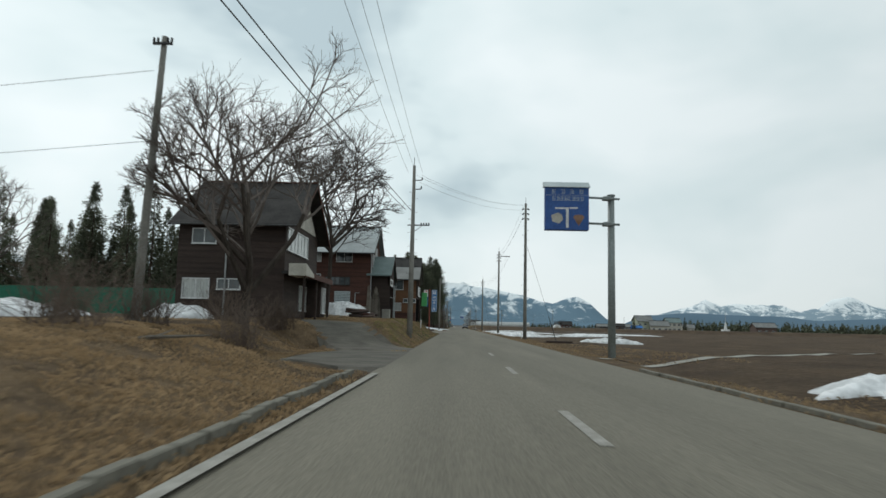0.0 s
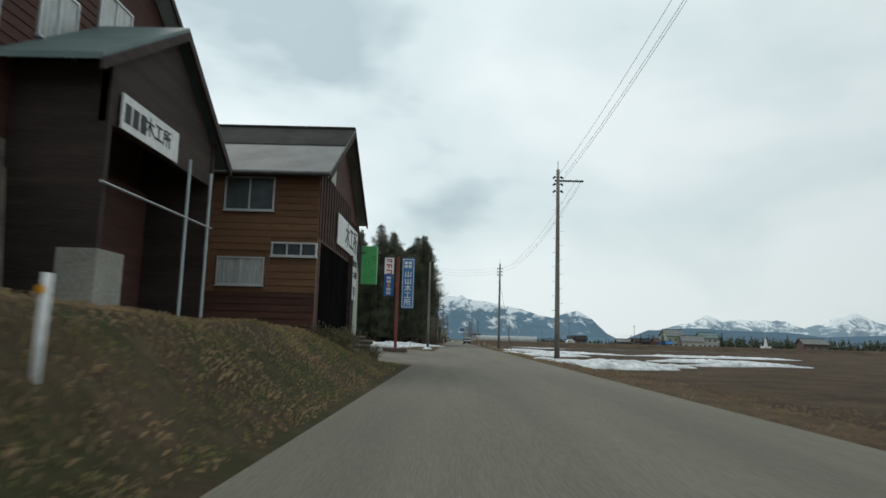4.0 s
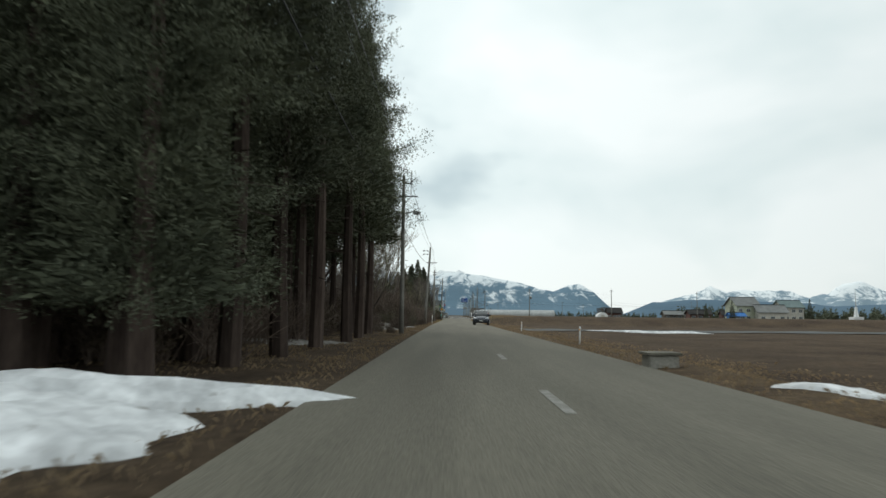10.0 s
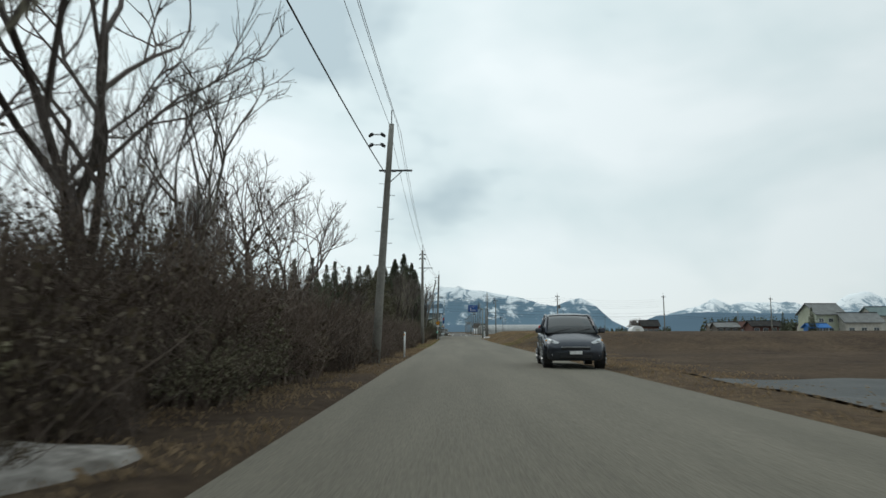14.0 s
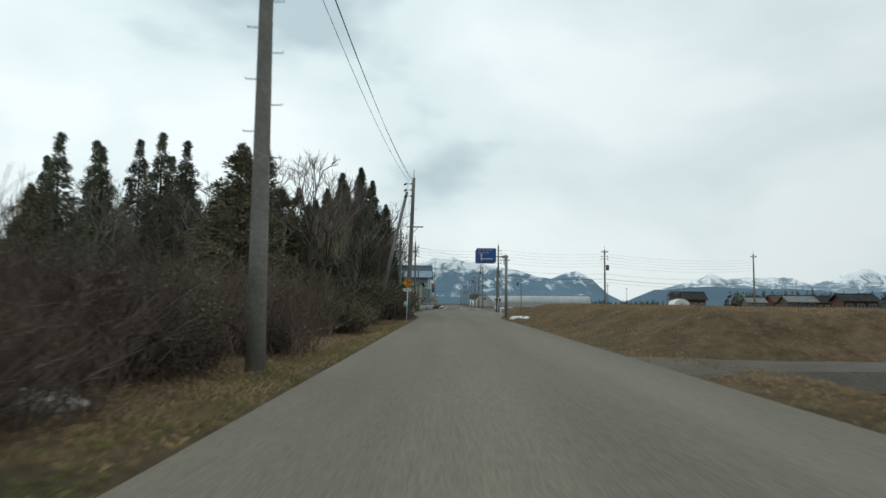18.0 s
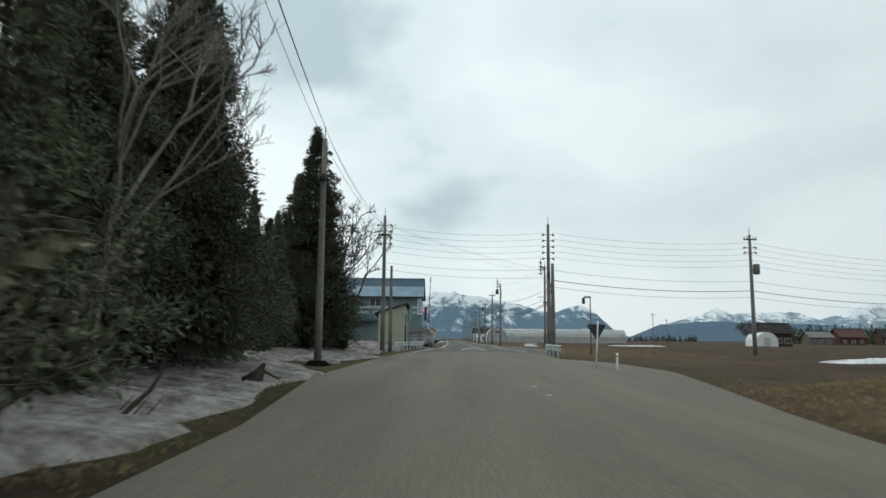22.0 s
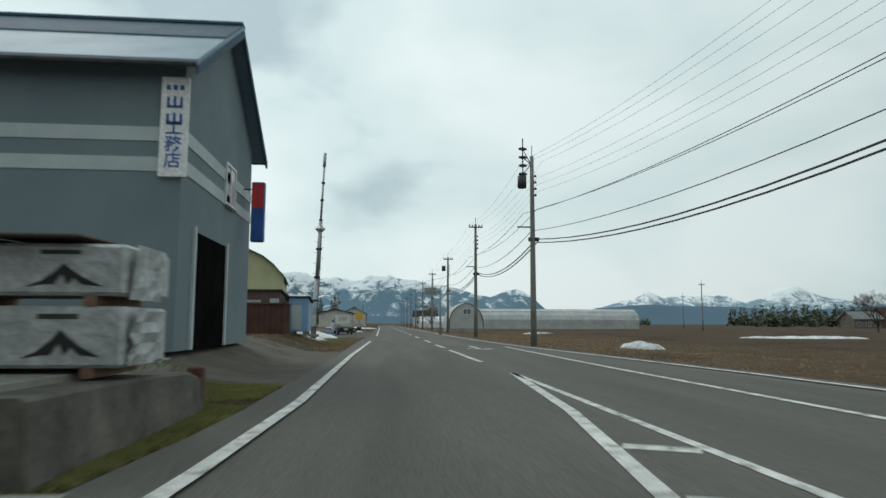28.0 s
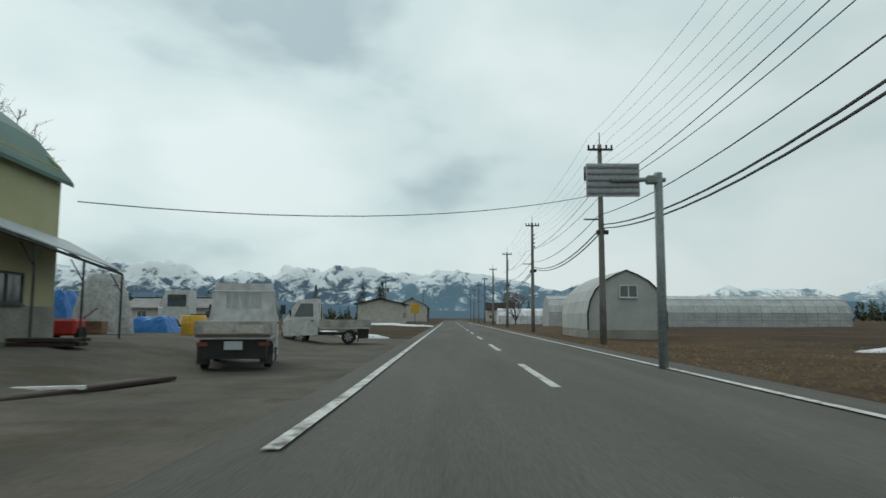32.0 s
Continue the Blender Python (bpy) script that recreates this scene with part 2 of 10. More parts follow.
sl.new(s_gm.outputs[2], s_bs.inputs["Base Color"])
s_bp = sn.new("ShaderNodeBump")
s_bp.inputs["Strength"].default_value, s_bp.inputs["Distance"].default_value = 0.9, 0.12
sl.new(s_g.outputs["Fac"], s_bp.inputs["Height"])
sl.new(s_bs.inputs["Normal"].links[0].from_socket, s_bp.inputs["Normal"])
sl.new(s_bp.outputs["Normal"], s_bs.inputs["Normal"])
M["straw"] = surf("dead_straw_grass", (0.150, 0.105, 0.060), (0.215, 0.155, 0.092), scale=0.8, fine=12.0, rough=1.0, bump=0.5, world_space=True, spec=0.1)
M["straw_dark"] = surf("brown_dead_grass", (0.100, 0.073, 0.046), (0.165, 0.124, 0.080), scale=0.8, fine=12.0, rough=1.0, bump=0.5, world_space=True, spec=0.1)
M["green_grass"] = surf("first_green_grass", (0.085, 0.090, 0.033), (0.135, 0.130, 0.055), scale=1.2, fine=14.0, rough=1.0, bump=0.4, world_space=True, spec=0.1)
for k in ("straw", "straw_dark", "green_grass"):
    gn, gl = M[k].node_tree.nodes, M[k].node_tree.links
    g_c = gn["Principled BSDF"].inputs["Base Color"].links[0].from_socket
    g_d, g_t, g_m = gn.new("ShaderNodeBsdfDiffuse"), gn.new("ShaderNodeBsdfTranslucent"), gn.new("ShaderNodeAddShader")
    gl.new(g_c, g_d.inputs["Color"])
    gl.new(g_c, g_t.inputs["Color"])
    gl.new(g_d.outputs[0], g_m.inputs[0])
    gl.new(g_t.outputs[0], g_m.inputs[1])
    gl.new(g_m.outputs[0], gn["Material Output"].inputs["Surface"])
M["snow"] = surf("old_grainy_snow", (0.52, 0.53, 0.54), (0.84, 0.85, 0.86), scale=1.3, fine=5.0, rough=0.9, bump=1.0, world_space=True, spec=0.2)
M["dirty_snow"] = surf("dirty_needle_strewn_snow", (0.115, 0.103, 0.090), (0.36, 0.34, 0.315), scale=1.5, fine=6.0, rough=0.95, bump=1.0, world_space=True, spec=0.15)
worn_through(M["snow"], (0.24, 0.22, 0.20), 0.30, 0.40, 1.1)
M["kerb"] = surf("mossy_dark_concrete", (0.105, 0.098, 0.078), (0.19, 0.178, 0.145), scale=1.2, fine=14.0, rough=0.95, bump=0.4, world_space=True)
M["old_wall"] = surf("stained_old_concrete", (0.060, 0.055, 0.046), (0.150, 0.140, 0.118), scale=1.4, fine=14.0, rough=0.95, bump=0.5, world_space=True)
M["concrete"] = surf("weathered_concrete", (0.22, 0.21, 0.185), (0.33, 0.32, 0.28), scale=0.8, fine=18.0, rough=0.92, bump=0.3, world_space=True)
M["yard"] = surf("dusty_yard_paving", (0.128, 0.113, 0.088), (0.190, 0.170, 0.135), scale=0.4, fine=18.0, rough=0.96, bump=0.5, world_space=True)
M["wrap"] = surf("creased_pale_wrapping", (0.30, 0.31, 0.31), (0.47, 0.48, 0.48), scale=4.0, fine=11.0, rough=0.5, bump=1.0)
M["lot"] = surf("dirt_forecourt", (0.066, 0.057, 0.045), (0.116, 0.102, 0.081), scale=0.8, fine=16.0, rough=0.97, bump=0.7, world_space=True)
worn_through(M["lot"], (0.060, 0.054, 0.030), 0.38, 0.47, 0.42)
M["drive"] = surf("patched_dark_asphalt", (0.062, 0.055, 0.044), (0.125, 0.114, 0.092), scale=0.9, fine=30, rough=0.92, bump=0.5, world_space=True)
M["plot"] = surf("dark_wet_plot", (0.052, 0.056, 0.056), (0.085, 0.088, 0.084), scale=0.4, fine=12.0, rough=0.8, bump=0.6, world_space=True)
M["pole"] = surf("grey_concrete_pole", (0.150, 0.145, 0.128), (0.235, 0.226, 0.203), scale=1.0, fine=14.0, rough=0.85, bump=0.15, rand=0.1)
M["steel"] = surf("galvanised_steel", (0.33, 0.34, 0.345), (0.44, 0.45, 0.455), scale=2.0, fine=20.0, rough=0.5, bump=0.05, metal=0.6)
M["sign_post"] = surf("grey_green_painted_steel", (0.20, 0.23, 0.225), (0.27, 0.295, 0.29), scale=1.5, fine=18.0, rough=0.55, bump=0.05, metal=0.2)
M["dark_metal"] = surf("dark_fittings", (0.035, 0.036, 0.038), (0.07, 0.07, 0.07), scale=3, fine=20, rough=0.6, bump=0.0, metal=0.2)
M["wire"] = surf("black_cable", (0.022, 0.022, 0.024), (0.04, 0.04, 0.042), scale=1, fine=5, rough=0.6, bump=0.0)
M["thin_wire"] = surf("bare_grey_wire", (0.16, 0.16, 0.16), (0.22, 0.22, 0.22), scale=1, fine=5, rough=0.6, bump=0.0)
M["wood_red"] = surf("dark_red_brown_boards", (0.060, 0.026, 0.019), (0.100, 0.043, 0.030), scale=1.3, fine=14, rough=0.8, bump=0.35, stretch=(0.3, 0.3, 3), rand=0.15)
M["wood_black"] = surf("soot_dark_boards", (0.032, 0.022, 0.019), (0.058, 0.040, 0.033), scale=1.3, fine=14, rough=0.85, bump=0.35, stretch=(0.3, 0.3, 3), rand=0.15)
M["wood_tan"] = surf("tan_brown_boards", (0.140, 0.070, 0.036), (0.190, 0.098, 0.052), scale=1.3, fine=14, rough=0.8, bump=0.3, stretch=(0.3, 0.3, 3), rand=0.1)
M["wood_old"] = surf("grey_weathered_timber", (0.095, 0.080, 0.065), (0.20, 0.175, 0.145), scale=1.5, fine=22, rough=0.9, bump=0.4, stretch=(0.6, 0.6, 2.0), rand=0.35)
M["wood_fresh"] = surf("reddish_timber", (0.19, 0.105, 0.070), (0.29, 0.18, 0.125), scale=1.5, fine=22, rough=0.85, bump=0.3, stretch=(0.6, 0.6, 2.0), rand=0.3)
M["roof_white"] = striped("pale_metal_roof", (0.36, 0.41, 0.42), (0.47, 0.52, 0.53), 0.45, 0, rough=0.6)
M["roof_green"] = striped("blue_green_metal_roof", (0.115, 0.165, 0.165), (0.165, 0.22, 0.215), 0.45, 0, rough=0.6)
M["roof_grey"] = striped("grey_metal_roof", (0.15, 0.155, 0.15), (0.22, 0.225, 0.22), 0.45, 0, rough=0.7)
M["roof_dark"] = surf("dark_roofing", (0.034, 0.033, 0.033), (0.062, 0.059, 0.057), scale=0.8, fine=12, rough=0.95, bump=0.2, spec=0.1)
M["roof_blue"] = striped("blue_metal_roof", (0.15, 0.24, 0.31), (0.22, 0.32, 0.40), 0.45, 0, rough=0.6)
M["roof_deepblue"] = surf("dark_blue_ridge_sheet", (0.045, 0.085, 0.125), (0.07, 0.12, 0.16), scale=1, fine=10, rough=0.75, bump=0.05, spec=0.25)
M["wall_grey"] = surf("blue_grey_render", (0.150, 0.195, 0.215), (0.190, 0.236, 0.256), scale=0.5, fine=90, rough=0.9, bump=0.15)
M["wall_stripe"] = surf("pale_grey_band", (0.40, 0.45, 0.46), (0.49, 0.535, 0.54), scale=0.8, fine=90, rough=0.85, bump=0.1)
M["wall_green"] = surf("pale_green_render", (0.36, 0.385, 0.29), (0.44, 0.46, 0.355), scale=0.5, fine=90, rough=0.92, bump=0.2)
M["wall_olive"] = striped("yellow_green_siding", (0.36, 0.355, 0.20), (0.43, 0.42, 0.25), 0.3, 0, rough=0.7, depth=0.25)
M["green_roof"] = striped("deep_green_metal_roof", (0.020, 0.085, 0.060), (0.035, 0.12, 0.085), 0.35, 1, rough=0.5, depth=0.5)
M["white"] = surf("white_paint", (0.66, 0.67, 0.66), (0.78, 0.78, 0.77), scale=1.5, fine=20, rough=0.6, bump=0.03)
M["cream"] = surf("off_white_boards", (0.42, 0.40, 0.35), (0.55, 0.53, 0.47), scale=1.5, fine=20, rough=0.8, bump=0.1)
M["frame"] = surf("aluminium_window_frame", (0.55, 0.56, 0.56), (0.66, 0.67, 0.67), scale=2, fine=20, rough=0.45, bump=0.0, metal=0.4)
M["glass"] = surf("window_glass", (0.055, 0.065, 0.07), (0.10, 0.115, 0.12), scale=0.8, fine=4, rough=0.08, bump=0.0, spec=0.6)
M["curtain"] = surf("curtained_glass", (0.34, 0.36, 0.35), (0.50, 0.52, 0.50), scale=2.0, fine=8, rough=0.25, bump=0.0, stretch=(4, 4, 0.4), spec=0.6)
# Near-black paint for the shade inside openings; also colours one pole's soil collar.
M["dark"] = surf("painted_shade_and_dark_soil", (0.006, 0.006, 0.006), (0.012, 0.011, 0.011), scale=1, fine=6, rough=1.0, bump=0.0, spec=0.0)
M["blue"] = surf("blue_sign_sheet", (0.020, 0.075, 0.27), (0.030, 0.105, 0.34), scale=2, fine=14, rough=0.4, bump=0.0)
M["sky_blue"] = surf("mid_blue_sign_sheet", (0.045, 0.16, 0.38), (0.065, 0.20, 0.44), scale=2, fine=14, rough=0.45, bump=0.0)
M["red"] = surf("red_lettering_paint", (0.42, 0.030, 0.028), (0.52, 0.045, 0.04), scale=2, fine=14, rough=0.5, bump=0.0)
M["rust_red"] = surf("rust_red_painted_steel", (0.17, 0.040, 0.027), (0.25, 0.062, 0.042), scale=2, fine=18, rough=0.65, bump=0.15)
M["rust_brown"] = surf("dull_rust_brown_steel", (0.075, 0.034, 0.026), (0.125, 0.056, 0.042), scale=2, fine=18, rough=0.75, bump=0.2)
M["orange"] = surf("amber_warning_sheet", (0.62, 0.26, 0.012), (0.72, 0.32, 0.018), scale=2, fine=14, rough=0.45, bump=0.0)
M["yellow"] = surf("yellow_paint", (0.55, 0.33, 0.03), (0.65, 0.40, 0.05), scale=2, fine=14, rough=0.5, bump=0.0)
M["sign_green"] = surf("green_plastic_sign", (0.06, 0.34, 0.10), (0.09, 0.42, 0.14), scale=2, fine=14, rough=0.4, bump=0.0)
M["road_green"] = surf("road_sign_green", (0.008, 0.13, 0.075), (0.012, 0.165, 0.10), scale=2, fine=14, rough=0.4, bump=0.0)
M["teal_bag"] = surf("mint_green_plastic_bag", (0.12, 0.47, 0.36), (0.22, 0.60, 0.48), scale=5, fine=16, rough=0.4, bump=0.4)
M["black"] = surf("black_paint", (0.012, 0.012, 0.012), (0.022, 0.022, 0.022), scale=2, fine=14, rough=0.6, bump=0.0)
M["tarp"] = surf("blue_tarpaulin", (0.025, 0.13, 0.40), (0.05, 0.21, 0.52), scale=2.5, fine=12, rough=0.5, bump=0.5)
M["green_tarp"] = surf("green_tarpaulin", (0.03, 0.20, 0.16), (0.05, 0.28, 0.22), scale=2.5, fine=12, rough=0.5, bump=0.5)
M["hut_brown"] = surf("brown_sheet_wall", (0.085, 0.055, 0.045), (0.125, 0.085, 0.07), scale=1, fine=70, rough=0.7, bump=0.1)
M["hut_blue"] = surf("light_blue_sheet_wall", (0.19, 0.33, 0.50), (0.25, 0.40, 0.57), scale=1, fine=70, rough=0.6, bump=0.08)
M["hoop"] = surf("grey_sheet_wall", (0.36, 0.37, 0.36), (0.46, 0.47, 0.455), scale=0.8, fine=15, rough=0.6, bump=0.08)
M["film"] = surf("greenhouse_film", (0.42, 0.43, 0.42), (0.62, 0.63, 0.62), scale=0.5, fine=5, rough=0.35, bump=0.1, world_space=True, alpha=0.8)
M["car_grey"] = surf("dark_grey_car_paint", (0.048, 0.054, 0.066), (0.058, 0.065, 0.079), scale=1, fine=40, rough=0.22, bump=0.0, metal=0.45, spec=0.6)
M["car_glass"] = surf("tinted_car_glass", (0.020, 0.024, 0.026), (0.035, 0.040, 0.042), scale=0.8, fine=4, rough=0.04, bump=0.0, spec=0.7)
M["car_white"] = surf("white_truck_paint", (0.50, 0.505, 0.49), (0.60, 0.605, 0.59), scale=0.8, fine=6, rough=0.35, bump=0.0)
M["dusty_white"] = surf("dust_caked_white_paint", (0.26, 0.25, 0.225), (0.45, 0.44, 0.41), scale=2.5, fine=14, rough=0.7, bump=0.05)
M["tyre"] = surf("tyre_rubber", (0.014, 0.014, 0.014), (0.03, 0.03, 0.03), scale=3, fine=20, rough=0.9, bump=0.1)
M["rim"] = surf("alloy_rim", (0.34, 0.35, 0.36), (0.46, 0.47, 0.48), scale=3, fine=20, rough=0.35, bump=0.0, metal=0.7)
M["lamp_glass"] = surf("clear_lamp_glass", (0.62, 0.64, 0.66), (0.75, 0.77, 0.79), scale=4, fine=20, rough=0.1, bump=0.0, spec=0.7)
M["bark"] = surf("grey_brown_bark", (0.050, 0.041, 0.035), (0.095, 0.080, 0.068), scale=2.5, fine=16, rough=0.95, bump=0.6, stretch=(1, 1, 0.3), rand=0.2, spec=0.1)
M["cedar_bark"] = surf("reddish_cedar_bark", (0.045, 0.033, 0.028), (0.088, 0.066, 0.055), scale=2.5, fine=16, rough=0.95, bump=0.6, stretch=(1, 1, 0.2), rand=0.2, spec=0.1)
M["twig"] = leafy("bare_twigs", (0.085, 0.070, 0.062), (0.150, 0.125, 0.110))
M["budding"] = leafy("budding_twigs", (0.140, 0.128, 0.092), (0.225, 0.205, 0.150))
M["cedar"] = leafy("cedar_foliage", (0.070, 0.080, 0.054), (0.135, 0.146, 0.094))
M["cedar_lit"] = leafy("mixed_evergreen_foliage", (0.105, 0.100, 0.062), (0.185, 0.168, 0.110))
M["pale_twig"] = leafy("pale_twigs", (0.16, 0.145, 0.125), (0.24, 0.215, 0.19))
M["pale_bark"] = surf("pale_grey_bark", (0.17, 0.155, 0.135), (0.27, 0.25, 0.22), scale=2.5, fine=16, rough=0.95, bump=0.5, stretch=(1, 1, 0.3), spec=0.1)
M["scrub"] = leafy("brown_scrub_twigs", (0.088, 0.066, 0.052), (0.162, 0.124, 0.100))
M["scrub_leaf"] = leafy("withered_scrub_leaves", (0.070, 0.056, 0.038), (0.125, 0.098, 0.066))
M["bamboo"] = leafy("yellow_green_bamboo_grass", (0.12, 0.105, 0.045), (0.21, 0.18, 0.09))


# ---------------------------------------------------------------- small builders
def mesh_of(name, verts, faces, smooth=False):
    me = bpy.data.meshes.new(name)
    me.from_pydata(verts, [], faces)
    if smooth:
        me.polygons.foreach_set("use_smooth", [True] * len(me.polygons))
    return me


def part(name, bm, material, parent=None, label="", smooth=False):
    """Links a bmesh as one mesh object, under a thing or under a part."""
    me = bpy.data.meshes.new(name)
    bm.to_mesh(me)
    bm.free()
    if smooth:
        me.polygons.foreach_set("use_smooth", [True] * len(me.polygons))
    me.materials.append(M[material])
    ob = new(name, me)
    ob.parent = parent
    return tagged(ob, label)


def piece(name, me, parent=None, m=None, label=""):
    """An object of its own on a shared mesh."""
    ob = new(name, me)
    ob.parent = parent
    if m is not None:
        ob.matrix_basis = m
    return tagged(ob, label)


def thing(name, label, category, at=(0, 0, 0), turn=0.0, group="", kind=""):
    ob = new(name)
    ob.empty_display_size = 0.2
    ob.matrix_basis = pose(*at, 0, 0, turn)
    return tagged(ob, label, category, group, kind)


def box(x0, x1, y0, y1, z0, z1, bm=None, bevel=0.0):
    own = bm is None
    bm = bm or bmesh.new()
    g = bmesh.ops.create_cube(bm, size=1.0)
    for v in g["verts"]:
        v.co = Vector((x0 + (v.co.x + 0.5) * (x1 - x0), y0 + (v.co.y + 0.5) * (y1 - y0), z0 + (v.co.z + 0.5) * (z1 - z0)))
    if bevel and own:
        bmesh.ops.bevel(bm, geom=list(bm.edges), offset=bevel, segments=1, affect="EDGES")
    return bm


def tube(points, radii, sides=8, bm=None, cap=True):
    """A tapered tube through points."""
    bm = bm or bmesh.new()
    pts = [Vector(p) for p in points]
    rings = []
    for i, p in enumerate(pts):
        d = (pts[min(i + 1, len(pts) - 1)] - pts[max(i - 1, 0)]).normalized()
        u = d.orthogonal().normalized() if abs(d.z) < 0.9 else Vector((1, 0, 0))
        u = (u - d * u.dot(d)).normalized()
        w = d.cross(u)
        r = radii[i] if hasattr(radii, "__len__") else radii
        rings.append([bm.verts.new(p + (u * math.cos(2 * math.pi * k / sides) + w * math.sin(2 * math.pi * k / sides)) * r) for k in range(sides)])
    for a, b in zip(rings, rings[1:]):
        for k in range(sides):
            bm.faces.new((a[k], a[(k + 1) % sides], b[(k + 1) % sides], b[k]))
    if cap and sides > 2:
        bm.faces.new(rings[0][::-1])
        bm.faces.new(rings[-1])
    return bm


def prism(outline, d0, d1, axis, bm=None):
    """An outline of (a, b) pairs pushed from d0 to d1 along an axis: x takes (y, z), y takes (x, z), z takes (x, y)."""
    bm = bm or bmesh.new()

    def at(a, b, d):
        return ((d, a, b), (a, d, b), (a, b, d))[axis]
    lo = [bm.verts.new(at(a, b, d0)) for a, b in outline]
    hi = [bm.verts.new(at(a, b, d1)) for a, b in outline]
    n = len(outline)
    bm.faces.new(lo[::-1])
    bm.faces.new(hi)
    for k in range(n):
        bm.faces.new((lo[k], lo[(k + 1) % n], hi[(k + 1) % n], hi[k]))
    bmesh.ops.recalc_face_normals(bm, faces=list(bm.faces))
    return bm


def lettering(name, text, size, material, parent, m, spacing=1.0, vertical=False, label=""):
    """Raised letters from the built-in font, facing -y before the pose m."""
    cu = bpy.data.curves.new(name, "FONT")
    cu.body = "\n".join(text) if vertical else text
    cu.size, cu.align_x, cu.align_y = size, "CENTER", "CENTER"
    cu.extrude, cu.offset, cu.resolution_u = 0.004, size * 0.012, 2
    cu.space_character, cu.space_line = spacing, 0.98 * spacing
    tmp = new(name, cu)
    me = bpy.data.meshes.new_from_object(tmp.evaluated_get(bpy.context.evaluated_depsgraph_get()))
    bpy.data.objects.remove(tmp)
    bpy.data.curves.remove(cu)
    me.name = name
    me.materials.clear()
    me.materials.append(M[material])
    return piece(name, me, parent, m @ pose(0, 0, 0, 90), label)


# ---------------------------------------------------------------- ground
def ramp(v, a, b):
    t = min(1.0, max(0.0, (v - a) / (b - a)))
    return t * t * (3 - 2 * t)


def curve_at(table, v):
    for (a, p), (b, q) in zip(table, table[1:]):
        if v <= b:
            return p + (q - p) * max(0.0, (v - a)) / (b - a)
    return table[-1][1]


ROAD_L = [(-200, -1.9), (30, -1.75), (100, -1.6), (135, -1.5), (175, -1.75), (214, -1.8), (250, -1.45), (291, -1.45), (302, -1.8), (312, -2.9), (332, -2.8), (345, -2.2), (357, -1.3), (370, -0.1), (384, 0.1), (400, 0.3), (420, 0.7), (900, 0.9)]
ROAD_R = [(-200, 4.8), (60, 4.55), (133, 4.4), (200, 4.2), (252, 4.05), (272, 4.3), (286, 4.38), (293, 4.42), (298, 4.75), (303, 5.5), (309, 6.8), (317, 8.4), (325, 8.4), (331, 6.7), (343, 8.2), (350, 10.9), (363, 10.5), (374, 10.1), (384, 9.3), (394, 8.5), (406, 8.1), (900, 8.1)]


def drive_at(x, y):
    """How far along the farmhouse ramp a place lies (0 to 1) and how far from its middle line."""
    ax, ay, bx, by = -3.4, 28.6, -7.4, 37.5
    t = ((x - ax) * (bx - ax) + (y - ay) * (by - ay)) / ((bx - ax) ** 2 + (by - ay) ** 2)
    t_ = min(1.0, max(0.0, t))
    return t_, math.hypot(x - ax - (bx - ax) * t_, y - ay - (by - ay) * t_)


def straw_cover(x, y):
    """How much of the ground is matted with dead grass: banks and verges rather than fields."""
    l, r = curve_at(ROAD_L, y), curve_at(ROAD_R, y)
    if x < l:
        d = l - x
        return max((1 - ramp(d, 9, 16)) * (1 - 0.65 * ramp(y, 9, 16) + 0.6 * ramp(y, 26, 31) - 0.75 * ramp(y, 42, 52)) * (1 - ramp(y, 70, 80)), 0.8 * (1 - ramp(d, 2.0, 4.5)) * ramp(y, 205, 245) * (1 - ramp(y, 288, 300)))
    if x > r:
        d = x - r
        return max((1 - ramp(d, 9, 16)) * ramp(y, 244, 254) * (1 - ramp(y, 298, 316)), 0.55 * (1 - ramp(d, 1.5, 4.0)) * (1 - ramp(y, 230, 244)), 0.4 * ramp(y, 320, 340) * (1 - ramp(d, 6, 14)))
    return 0.0


def moss_cover(x, y):
    """Where moss and the first grass tint the ground: the workshop bank and the verges' outer edges."""
    l, r = curve_at(ROAD_L, y), curve_at(ROAD_R, y)
    if x < l:
        d = l - x
        return max((0.45 * ramp(y, 26, 34) * (1 - ramp(d, 0.8, 1.8)) + 0.9 * ramp(y, 42, 50)) * (1 - ramp(y, 76, 84)) * (1 - ramp(d, 12, 18)), 0.7 * ramp(y, 236, 250) * (1 - ramp(d, 1.0, 2.6)), 0.8 * ramp(y, 384, 392) * (1 - ramp(d, 3.0, 5.0)) * (1 - ramp(y, 412, 420)))
    return 0.55 * (1 - ramp(x - r, 2.0, 7.0)) * ramp(y, 236, 250) * (1 - ramp(y, 330, 345)) if x > r else 0.0


